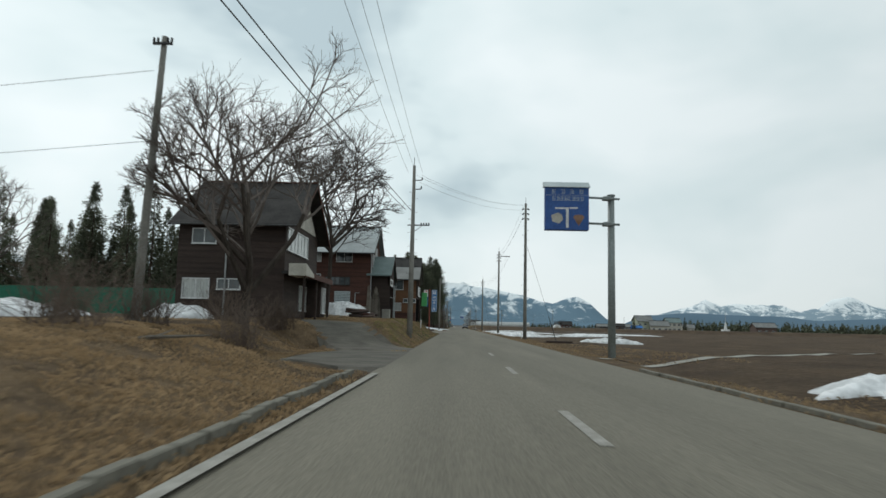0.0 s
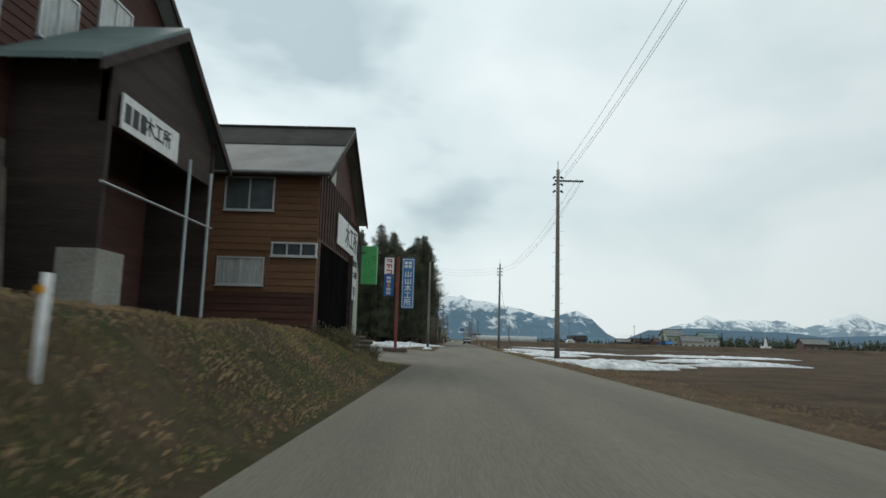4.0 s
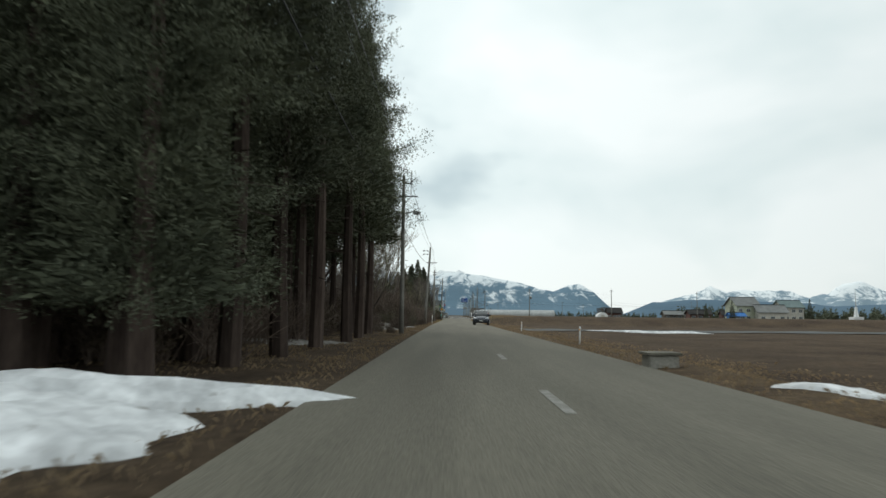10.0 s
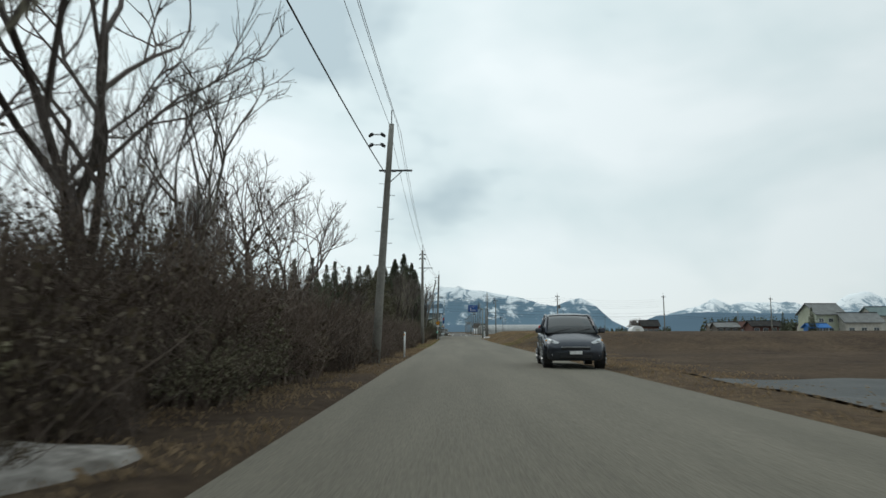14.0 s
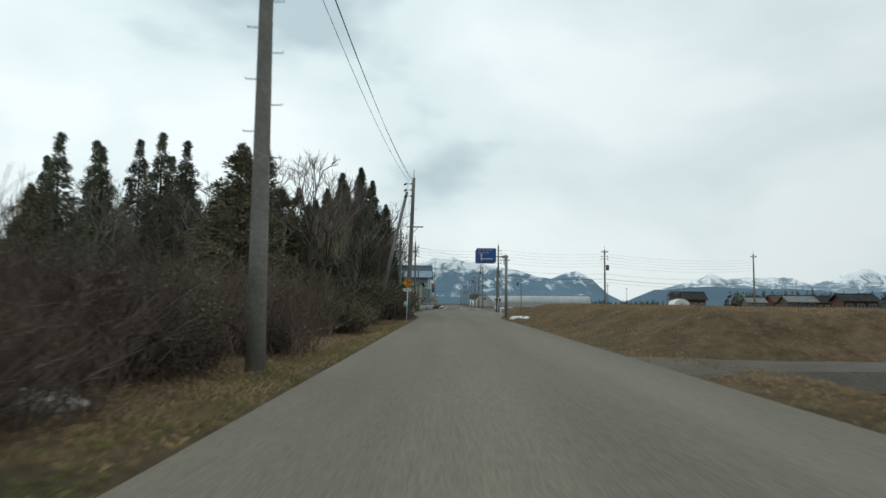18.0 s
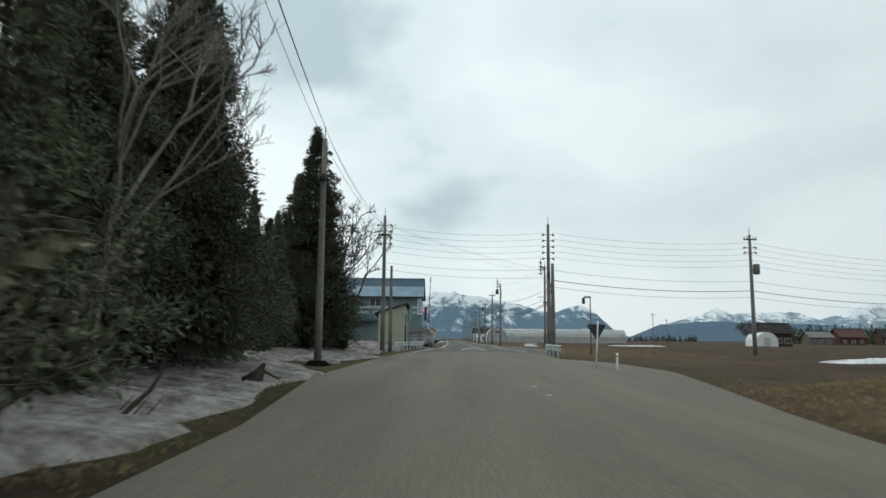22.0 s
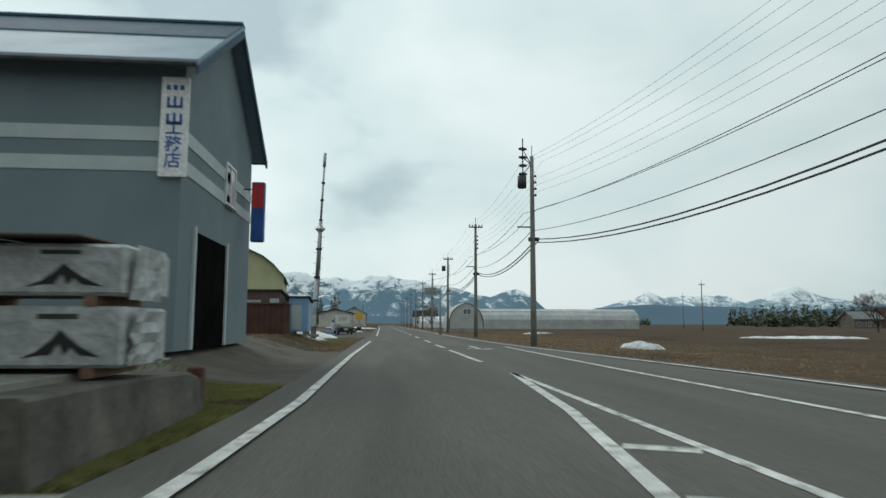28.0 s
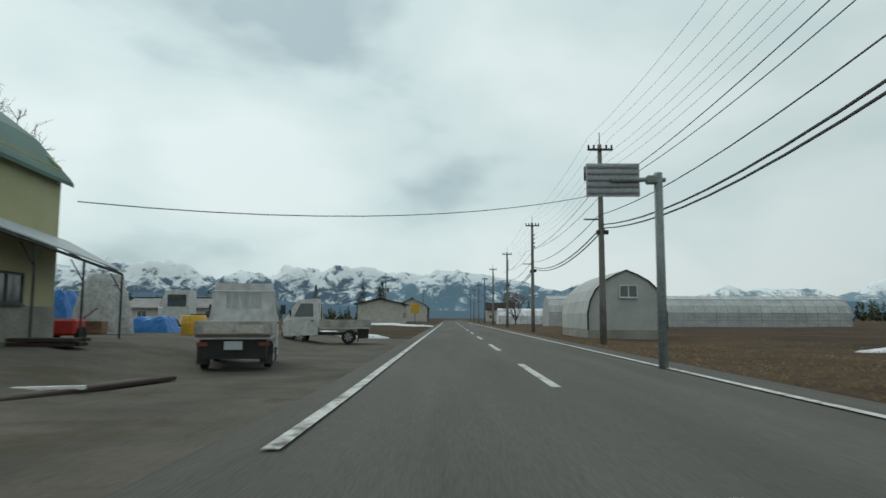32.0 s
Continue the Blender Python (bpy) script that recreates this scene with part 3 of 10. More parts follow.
def ground_z(x, y):
    """Height of the ground: banks beside the road, the yards, the fields."""
    l, r = curve_at(ROAD_L, y), curve_at(ROAD_R, y)
    n = noise.noise(Vector((x * 0.35, y * 0.35, 0.3))) * 0.10 + noise.noise(Vector((x * 0.06, y * 0.06, 7.3))) * 0.12
    if x < l:
        d = l - x
        high = curve_at([(-60, 0.8), (0, 0.85), (20, 0.95), (35, 1.2), (45, 1.3), (56, 1.4), (72, 1.35), (78, 0.7), (84, 0.40), (112, 0.32), (122, 0.05), (350, 0.0), (362, 0.62), (440, 0.45), (470, 0.15), (900, 0.1)], y)
        if y < 80:
            open_ = 4.2 * ramp(y, 14.6, 17.5) * (1 - ramp(y, 29.5, 31.8))
            z = high * ramp(d - open_, 0.2, 2.3 if y > 30 else 3.0 if y > 18 else 6.0) + 0.45 * ramp(d, 4.0, 8.0) * ramp(y, 52, 60) * (1 - ramp(y, 73, 78))
        elif y < 118:
            z = high * ramp(d, 0.0, 5.0)
        elif y < 340:
            z = -0.10 * ramp(d, 0.3, 1.5) + 0.18 * ramp(d, 1.5, 6.0) * ramp(y, 180, 200)
        else:
            z = high * (ramp(d, 0.3, 3.4) if y < 367.1 else ramp(d, 0.8, 0.92) if y < 371.4 else ramp(d, 1.3, 2.4) if y < 374 else ramp(d, 0.9, 3.4) if y < 398 else ramp(d, 2.6, 6.2))
            if y < 364.2 and x > -7.5:
                z *= ramp(y, 363.5, 364.2)
        amount = ramp(d, 0.1, 1.5)
        if 24 < y < 44:
            t, off = drive_at(x, y)
            w_ = 1 - ramp(off, 1.4, 2.1)
            z = z * (1 - w_) + 1.25 * ramp(t, 0.0, 1.0) * w_
            amount *= 1 - 0.8 * w_
        if 80 < y < 118 or y > 366:
            amount *= 0.15
        return z + n * amount * (1.6 if y < 80 else 1.0) - 0.05
    if x > r:
        d = x - r
        bank = 1.0 * ramp(y, 236, 246) * (1 - ramp(y, 252, 254.5) * (1 - ramp(y, 260.5, 263.5))) * (1 - ramp(y, 300, 314))
        z = bank * (0.72 * ramp(d, 0.4, 3.6) + 0.28 * ramp(d, 0.0, 0.55) * ramp(y, 280, 285) + 0.28 * ramp(d, 0.4, 3.6) * (1 - ramp(y, 280, 285))) - (0.32 * ramp(d, 1.2, 3.0)) * (1 - bank)
        z += 0.30 * ramp(d, 0.3, 5.0) * (1 - ramp(y, 28, 50)) * ramp(d, 1.5, 7)
        z = z * (1 - ramp(y, 305, 335)) + 0.02 * ramp(y, 305, 335)
        return z + n * ramp(d, 0.1, 2.0) - 0.05
    return -0.12


def axis_steps(breaks):
    out = [breaks[0][0]]
    for (a, s), (b, _) in zip(breaks, breaks[1:]):
        k = max(1, round((b - a) / s))
        out += [a + (b - a) * (i + 1) / k for i in range(k)]
    return out


gx = axis_steps([(-3600, 700), (-800, 150), (-200, 30), (-60, 6), (-24, 1.6), (-8, 0.45), (-0.4, 1.2), (4.2, 0.45), (12, 1.4), (30, 6), (90, 30), (240, 150), (840, 700), (3640, 1)])
gy = axis_steps([(-500, 120), (-80, 8), (-8, 0.9), (120, 1.4), (240, 1.0), (312, 1.2), (440, 4), (520, 20), (700, 100), (1200, 600), (4200, 1)])
verts = [(x, y, ground_z(x, y)) for y in gy for x in gx]
nx = len(gx)
faces = [(j * nx + i, j * nx + i + 1, (j + 1) * nx + i + 1, (j + 1) * nx + i) for j in range(len(gy) - 1) for i in range(nx - 1)]
me = mesh_of("ground", verts, faces, smooth=True)
me.attributes.new("straw", "FLOAT", "POINT").data.foreach_set("value", [straw_cover(x, y) for x, y, _ in verts])
me.attributes.new("moss", "FLOAT", "POINT").data.foreach_set("value", [moss_cover(x, y) for x, y, _ in verts])
me.materials.append(M["soil"])
tagged(new("ground", me), "brown early-spring fields and grassy banks with thawing soil", "ground", kind="structure")


def strip(name, left, right, ys, z, material, label, category, crown=0.0, kind="structure"):
    """A sheet along the road between two edges given as tables over y."""
    vs, fs = [], []
    cols = 6
    for y in ys:
        a, b = curve_at(left, y), curve_at(right, y)
        for c in range(cols + 1):
            u = c / cols
            vs.append((a + (b - a) * u, y, z + crown * (1 - (2 * u - 1) ** 2)))
    for j in range(len(ys) - 1):
        for c in range(cols):
            k = j * (cols + 1) + c
            fs.append((k, k + 1, k + cols + 2, k + cols + 1))
    # a skirt, so that the sheet has a real edge
    base = len(vs)
    for y in ys:
        vs.append((curve_at(left, y) - 0.15, y, z - 0.16))
        vs.append((curve_at(right, y) + 0.15, y, z - 0.16))
    for j in range(len(ys) - 1):
        fs.append((base + 2 * j, j * (cols + 1), (j + 1) * (cols + 1), base + 2 * j + 2))
        fs.append((j * (cols + 1) + cols, base + 2 * j + 1, base + 2 * j + 3, (j + 1) * (cols + 1) + cols))
    m = mesh_of(name, vs, fs)
    m.materials.append(M[material])
    return tagged(new(name, m), label, category, kind=kind)


road_ys = [float(y) for y in range(-80, 348, 2)]
strip("road", ROAD_L, ROAD_R, road_ys, 0.0, "asphalt", "worn grey-brown asphalt lane between thawing banks", "road", 0.03)
strip("road_2", ROAD_L, ROAD_R, [345 + 2.0 * i for i in range(178)], 0.002, "asphalt_new", "darker asphalt main road with fresh white markings", "road", 0.03)


# ---------------------------------------------------------------- road markings
def marking(points, width, material="line", z=0.036, label="worn white painted road line"):
    """One painted line, laid a little above the asphalt."""
    vs, fs = [], []
    pts = [Vector((x, y, 0)) for x, y in points]
    for i, p in enumerate(pts):
        d = (pts[min(i + 1, len(pts) - 1)] - pts[max(i - 1, 0)]).normalized()
        w = Vector((d.y, -d.x, 0)) * width / 2
        vs += [(p.x - w.x, p.y - w.y, z), (p.x + w.x, p.y + w.y, z)]
    for i in range(len(pts) - 1):
        fs.append((2 * i, 2 * i + 1, 2 * i + 3, 2 * i + 2))
    m = mesh_of("road_marking", vs, fs)
    m.materials.append(M[material])
    return tagged(new("road_marking", m), label, "road marking", "painted road markings", "structure")


def along(table, y0, y1, step=4.0, shift=0.0):
    k = max(1, int((y1 - y0) / step))
    return [(curve_at(table, y0 + (y1 - y0) * i / k) + shift, y0 + (y1 - y0) * i / k) for i in range(k + 1)]


LINE_L = [(340, -1.75), (351, -0.95), (357, -0.65), (363, 0.0), (370, 0.5), (384, 0.65), (400, 1.0), (418, 1.3), (500, 1.4), (700, 1.4)]
LINE_R = [(340, 9.9), (350, 10.1), (363, 9.75), (374, 9.45), (384, 8.65), (394, 7.75), (406, 7.35), (420, 7.2), (700, 7.2)]
marking(along(LINE_L, 342, 401), 0.15, label="solid white edge line beside the lots")
marking(along(LINE_L, 416, 560), 0.15, label="solid white edge line beside the lots")
marking(along(LINE_R, 352, 560), 0.15, label="solid white edge line beside the fields")
marking([(-1.75, 2), (-1.6, 14)], 0.13, "line_faint", label="half worn-off white edge line")
for k in range(3):
    y = 6 + k * 8.6
    marking([(1.35, y), (1.35, y + 2.4)], 0.13, "line_faint", label="nearly worn-off centre dash")
for y in (138.6, 147.2, 155.8):
    marking([(1.42, y), (1.42, y + 2.2)], 0.13, "line_faint", label="nearly worn-off centre dash")
for k in range(16):
    y = 400.0 + k * 11.2
    marking([(4.25, y - 1.6), (4.25, y + 3.4)], 0.15, label="white centre dash of the main road")
for y in (380.4, 384.2, 390.6):
    marking([(4.25, y), (4.2, y + 4.0)], 0.15, label="white centre dash of the main road")
marking([(7.05, 369), (6.95, 378), (7.05, 392)], 0.15, label="white line of the turning lane")
# hatched island before the turning lane
marking([(2.15, 354.4), (2.4, 357.4), (2.58, 360.6), (2.97, 364.4), (3.8, 370.3), (4.3, 376.3)], 0.15, label="curved edge of the hatched island")
marking([(2.15, 354.4), (3.1, 353.9), (4.2, 353.6)], 0.15, label="end line of the hatched island")
marking([(4.2, 353.6), (4.2, 362), (4.25, 370), (4.3, 376.3)], 0.12, label="straight edge of the hatched island")
for k in range(8):
    y = 355.8 + k * 1.75
    a = curve_at([(354.4, 2.15), (357.4, 2.4), (360.6, 2.58), (364.4, 2.97), (370.3, 3.8)], y)
    marking([(a + 0.1, y), (4.15, y - 0.5 + 0.3 * (k / 9))], 0.22, label="slanted bar of the hatched island")
for k in range(10):
    y = 348.5 + k * 2.1
    marking([(7.15 - k * 0.07, y), (7.1 - k * 0.07, y + 1.1)], 0.3, label="broad white block line")
for y, x in ((389.8, 5.6), ):
    marking([(x, y), (x, y + 3.2)], 0.16, label="shaft of a painted turning arrow")
    marking([(x - 0.5, y), (x, y - 0.9)], 0.2, label="head of a painted turning arrow")
    marking([(x + 0.5, y), (x, y - 0.9)], 0.2, label="head of a painted turning arrow")
marking([(2.52, 306.1), (2.56, 306.5)], 0.12, "line_faint", label="fragment of a worn white marking")
marking([(2.55, 308.3), (2.6, 308.8)], 0.12, "line_faint", label="fragment of a worn white marking")


def apron(name, outline, label, material="yard"):
    """Paving that follows the ground, laid a little above it."""
    (x0, x1, y0, y1) = outline
    xs = [x0 + (x1 - x0) * i / 14 for i in range(15)]
    ys = [y0 + (y1 - y0) * j / 24 for j in range(25)]
    vs_, fs_ = [], []
    for y_ in ys:
        lim = curve_at(ROAD_L, y_) + 0.05
        for x_ in xs:
            px = x0 + (lim - x0) * (x_ - x0) / (x1 - x0)
            sink = 0.25 if y_ in (ys[0], ys[-1]) or x_ == x0 else 0.0
            vs_.append((px, y_, max(ground_z(px, y_) + 0.05, 0.004) - sink))
    for j_ in range(24):
        for i_ in range(14):
            k_ = j_ * 15 + i_
            fs_.append((k_, k_ + 1, k_ + 16, k_ + 15))
    m_ = mesh_of(name, vs_, fs_)
    m_.materials.append(M[material])
    return tagged(new(name, m_), label, "pavement", kind="structure")


def paved(name, left, right, label, material):
    """Paving between two edges (equal lists of x, y), following the ground."""
    vs_, fs_ = [], []
    n_ = len(left)
    for (ax, ay), (bx, by) in zip(left, right):
        for j_ in range(11):
            x_, y_ = ax + (bx - ax) * j_ / 10, ay + (by - ay) * j_ / 10
            vs_.append((x_, y_, max(ground_z(x_, y_) + 0.05, 0.004) - (0.2 if j_ == 0 or (ax, ay) in (left[0], left[-1]) else 0.0)))
    for i_ in range(n_ - 1):
        for j_ in range(10):
            k_ = i_ * 11 + j_
            fs_.append((k_, k_ + 11, k_ + 12, k_ + 1))
    m_ = mesh_of(name, vs_, fs_)
    m_.materials.append(M[material])
    return tagged(new(name, m_), label, "pavement", kind="structure")


paved("pavement_6", [(-2.6 - 2.6 * ramp(y, 15.5, 19) + 0.9 * ramp(y, 23, 26.5), y) for y in (15.4, 16.2, 17, 18, 19, 20, 21, 22, 23, 24, 25, 26, 26.8)], [(curve_at(ROAD_L, y) + 0.08, y) for y in (15.4, 16.2, 17, 18, 19, 20, 21, 22, 23, 24, 25, 26, 26.8)], "grey dirt-stained mouth of the farmhouse drive", "drive")
paved("pavement_7", [(-4.8 - 0.364 * max(0, k - 1), 26.6 + 0.81 * k) for k in range(13)], [(-1.72, 26.8 + 0.9 * k) if k < 4 else (-2.1 - 0.364 * (k - 3), 29.6 + 0.81 * (k - 3)) for k in range(13)], "grey asphalt ramp climbing to the farmhouse", "drive")
apron("pavement", (-15.5, 0.0, 83.0, 113.0), "dusty pale paving of the workshop yard")
apron("pavement_2", (-9.0, 0.0, 374.2, 388.0), "dirt-stained apron before the contractor's building", "lot")
apron("pavement_4", (-7.2, 0.0, 364.25, 367.0), "sloping concrete driveway before the store shed", "concrete")
track_v, track_f = [], []
for i in range(15):
    s_ = i / 14
    y_mid, half = 258.0 + 0.0 * s_, 3.6 - 2.1 * min(1.0, s_ * 4)
    for j in range(7):
        x_, y_ = 2.6 + 16 * s_, y_mid + half * (j / 3 - 1)
        track_v.append((x_, y_, max(ground_z(x_, y_) + 0.045, -0.02) - (0.3 if j in (0, 6) else 0.0)))
track_f = [(i * 7 + j, i * 7 + 7 + j, i * 7 + 8 + j, i * 7 + 1 + j) for i in range(14) for j in range(6)]
track_m = mesh_of("road_2", track_v, track_f)
track_m.materials.append(M["lot"])
tagged(new("road_2", track_m), "grey gravel farm track between grass banks", "track", kind="structure")
lot_slab = part("pavement_5", prism([(-7.3, 367.15), (-1.12, 367.15), (-1.05, 371.2), (-2.7, 373.2), (-2.7, 374.15), (-7.3, 374.15)], 0.4, 0.608, 2), "concrete")
tagged(lot_slab, "stained concrete slab under the lumber stacks", "pavement", kind="structure")
apron("pavement_3", (-13.0, 0.5, 411.5, 446.0), "dusty worn forecourt with parked trucks", "lot")


def field_strip(name, pts, width, label, material, category, lift=0.03):
    """A band that follows the ground across a field."""
    vs_, fs_ = [], []
    n_ = 40
    for i_ in range(n_ + 1):
        u_ = i_ / n_ * (len(pts) - 1)
        k_ = min(int(u_), len(pts) - 2)
        px = pts[k_][0] + (pts[k_ + 1][0] - pts[k_][0]) * (u_ - k_)
        py = pts[k_][1] + (pts[k_ + 1][1] - pts[k_][1]) * (u_ - k_)
        for j_ in range(7):
            q = py + width * (j_ / 6 - 0.5) + 0.12 * noise.noise(Vector((px * 0.6, j_, 3)))
            vs_.append((px, q, ground_z(px, q) + lift))
    for i_ in range(n_):
        for j_ in range(6):
            k_ = i_ * 7 + j_
            fs_.append((k_, k_ + 7, k_ + 8, k_ + 1))
    m_ = mesh_of(name, vs_, fs_)
    m_.materials.append(M[material])
    return tagged(new(name, m_), label, category, kind="structure")


field_strip("track", [(5.3, 24.6), (9, 27.5), (14, 32.5), (32, 48)], 0.9, "pale trodden farm track across the field", "concrete", "track")
field_strip("tilled_plot", [(6.2, 207.5), (20, 208.5), (60, 211)], 9.0, "dark wet plot lying in the brown field", "plot", "field", 0.05)
# ---------------------------------------------------------------- distant mountains
def ridge(name, dist, profile, foot, label, material, rough_h, seed, depth=500.0, step=0.12):
    """A mountain range at a distance: heights over bearings (degrees to the right of straight ahead)."""
    b0, b1 = profile[0][0], profile[-1][0]
    cols = int((b1 - b0) / step)
    rows = 22
    vs, fs = [], []
    for j in range(rows + 1):
        u = j / rows
        for i in range(cols + 1):
            b = b0 + (b1 - b0) * i / cols
            h = curve_at(profile, b)
            r = dist + depth * (u - 0.55)
            x, y = r * math.sin(radians(b)), 330 + r * math.cos(radians(b))
            shape = ramp(u, 0.0, 0.72) if u < 0.72 else 1 - 0.5 * ramp(u, 0.72, 1.0)
            crag = noise.fractal(Vector((x * 0.006 + seed, y * 0.006, 0.0)), 1.0, 2.0, 6)
            fold = abs(noise.noise(Vector((x * 0.004 + seed * 3, y * 0.0016, 2.0))))
            z = h * shape * (1 + rough_h * crag * (0.35 + 0.65 * u)) - h * 0.35 * fold * shape * (1 - u) + foot
            vs.append((x, y, z))
    for j in range(rows):
        for i in range(cols):
            k = j * (cols + 1) + i
            fs.append((k, k + 1, k + cols + 2, k + cols + 1))
    m = mesh_of(name, vs, fs, smooth=True)
    m.materials.append(material)
    return tagged(new(name, m), label, "mountain", kind="structure")


def mountain_material(name, hazy_forest, snow, level, spread, cover):
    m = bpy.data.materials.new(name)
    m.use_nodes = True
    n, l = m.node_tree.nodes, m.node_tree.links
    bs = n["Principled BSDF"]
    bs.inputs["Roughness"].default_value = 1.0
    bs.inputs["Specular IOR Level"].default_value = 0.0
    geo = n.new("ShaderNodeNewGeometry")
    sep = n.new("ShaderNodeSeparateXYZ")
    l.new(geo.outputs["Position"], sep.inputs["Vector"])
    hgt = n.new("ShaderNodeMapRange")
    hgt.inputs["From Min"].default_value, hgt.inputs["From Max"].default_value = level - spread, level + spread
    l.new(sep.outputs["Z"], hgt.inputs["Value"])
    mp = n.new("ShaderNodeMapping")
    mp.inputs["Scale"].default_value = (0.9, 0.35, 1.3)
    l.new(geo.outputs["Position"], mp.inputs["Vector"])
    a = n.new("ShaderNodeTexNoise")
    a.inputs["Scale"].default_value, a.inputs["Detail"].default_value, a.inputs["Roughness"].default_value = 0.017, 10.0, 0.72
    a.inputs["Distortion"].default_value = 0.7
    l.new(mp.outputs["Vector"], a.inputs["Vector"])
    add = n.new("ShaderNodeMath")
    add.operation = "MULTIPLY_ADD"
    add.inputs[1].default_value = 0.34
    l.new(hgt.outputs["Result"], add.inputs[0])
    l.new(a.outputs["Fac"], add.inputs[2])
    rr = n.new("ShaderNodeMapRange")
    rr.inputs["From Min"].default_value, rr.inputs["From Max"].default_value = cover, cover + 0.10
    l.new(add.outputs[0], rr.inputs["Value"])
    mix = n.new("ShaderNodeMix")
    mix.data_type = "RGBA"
    mix.inputs[6].default_value, mix.inputs[7].default_value = (*hazy_forest, 1), (*snow, 1)
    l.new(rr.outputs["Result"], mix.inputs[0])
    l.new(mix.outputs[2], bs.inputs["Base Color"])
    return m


# Distance haze is painted into these base colours as a blue-grey tint.
MT_NEAR = mountain_material("haze_tinted_hills_with_snow", (0.155, 0.235, 0.300), (0.76, 0.81, 0.84), 110, 130, 0.66)
MT_FAR = mountain_material("haze_tinted_snow_mountains", (0.115, 0.170, 0.220), (0.80, 0.84, 0.86), 150, 130, 0.63)
MT_HILL = mountain_material("haze_tinted_foothills", (0.120, 0.180, 0.235), (0.60, 0.66, 0.70), 90, 150, 0.80)
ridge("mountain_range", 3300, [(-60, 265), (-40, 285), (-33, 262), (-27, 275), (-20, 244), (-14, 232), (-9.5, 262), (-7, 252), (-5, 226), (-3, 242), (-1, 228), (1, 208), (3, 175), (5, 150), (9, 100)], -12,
      "snow-streaked mountain range with haze painted into its colour", MT_FAR, 0.30, 3.1, step=0.09)
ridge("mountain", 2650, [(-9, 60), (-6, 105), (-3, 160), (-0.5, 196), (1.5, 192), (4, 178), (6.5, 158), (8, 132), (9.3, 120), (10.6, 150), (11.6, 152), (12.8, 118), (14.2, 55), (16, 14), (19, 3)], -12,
      "forested mountain tinted haze-blue with snowy clearings and rounded dome", MT_NEAR, 0.05, 8.7, depth=420)
# Painted haze here too: the farthest woods get the palest blue-grey.
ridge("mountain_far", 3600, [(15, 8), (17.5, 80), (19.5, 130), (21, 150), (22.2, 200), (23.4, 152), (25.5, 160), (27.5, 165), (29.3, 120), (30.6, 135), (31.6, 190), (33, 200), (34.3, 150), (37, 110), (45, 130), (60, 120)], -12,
      "white snow mountains with painted-in haze far across the plain", mountain_material("haze_tinted_far_snow", (0.25, 0.33, 0.39), (0.82, 0.86, 0.88), 120, 90, 0.60), 0.16, 5.3)
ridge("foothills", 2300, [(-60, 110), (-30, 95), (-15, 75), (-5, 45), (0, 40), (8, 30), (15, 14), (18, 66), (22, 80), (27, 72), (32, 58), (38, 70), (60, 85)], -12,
      "low wooded foothills tinted haze-blue", MT_HILL, 0.10, 1.9, depth=300)


# ---------------------------------------------------------------- poles
def shaft(h, r0, r1, lean=(0, 0)):
    return tube([(lean[0] * k / 4, lean[1] * k / 4, h * k / 4 - 0.25 * (k == 0)) for k in range(5)], [r0 + (r1 - r0) * k / 4 for k in range(5)], 12)


def insulator(at, parent, down=False):
    s = -1 if down else 1
    x, y, z = at
    part("insulator", tube([(x, y, z), (x, y, z + 0.07 * s), (x, y, z + 0.09 * s), (x, y, z + 0.16 * s)], [0.02, 0.06, 0.035, 0.05], 6), "dark_metal", parent)


STEP = None


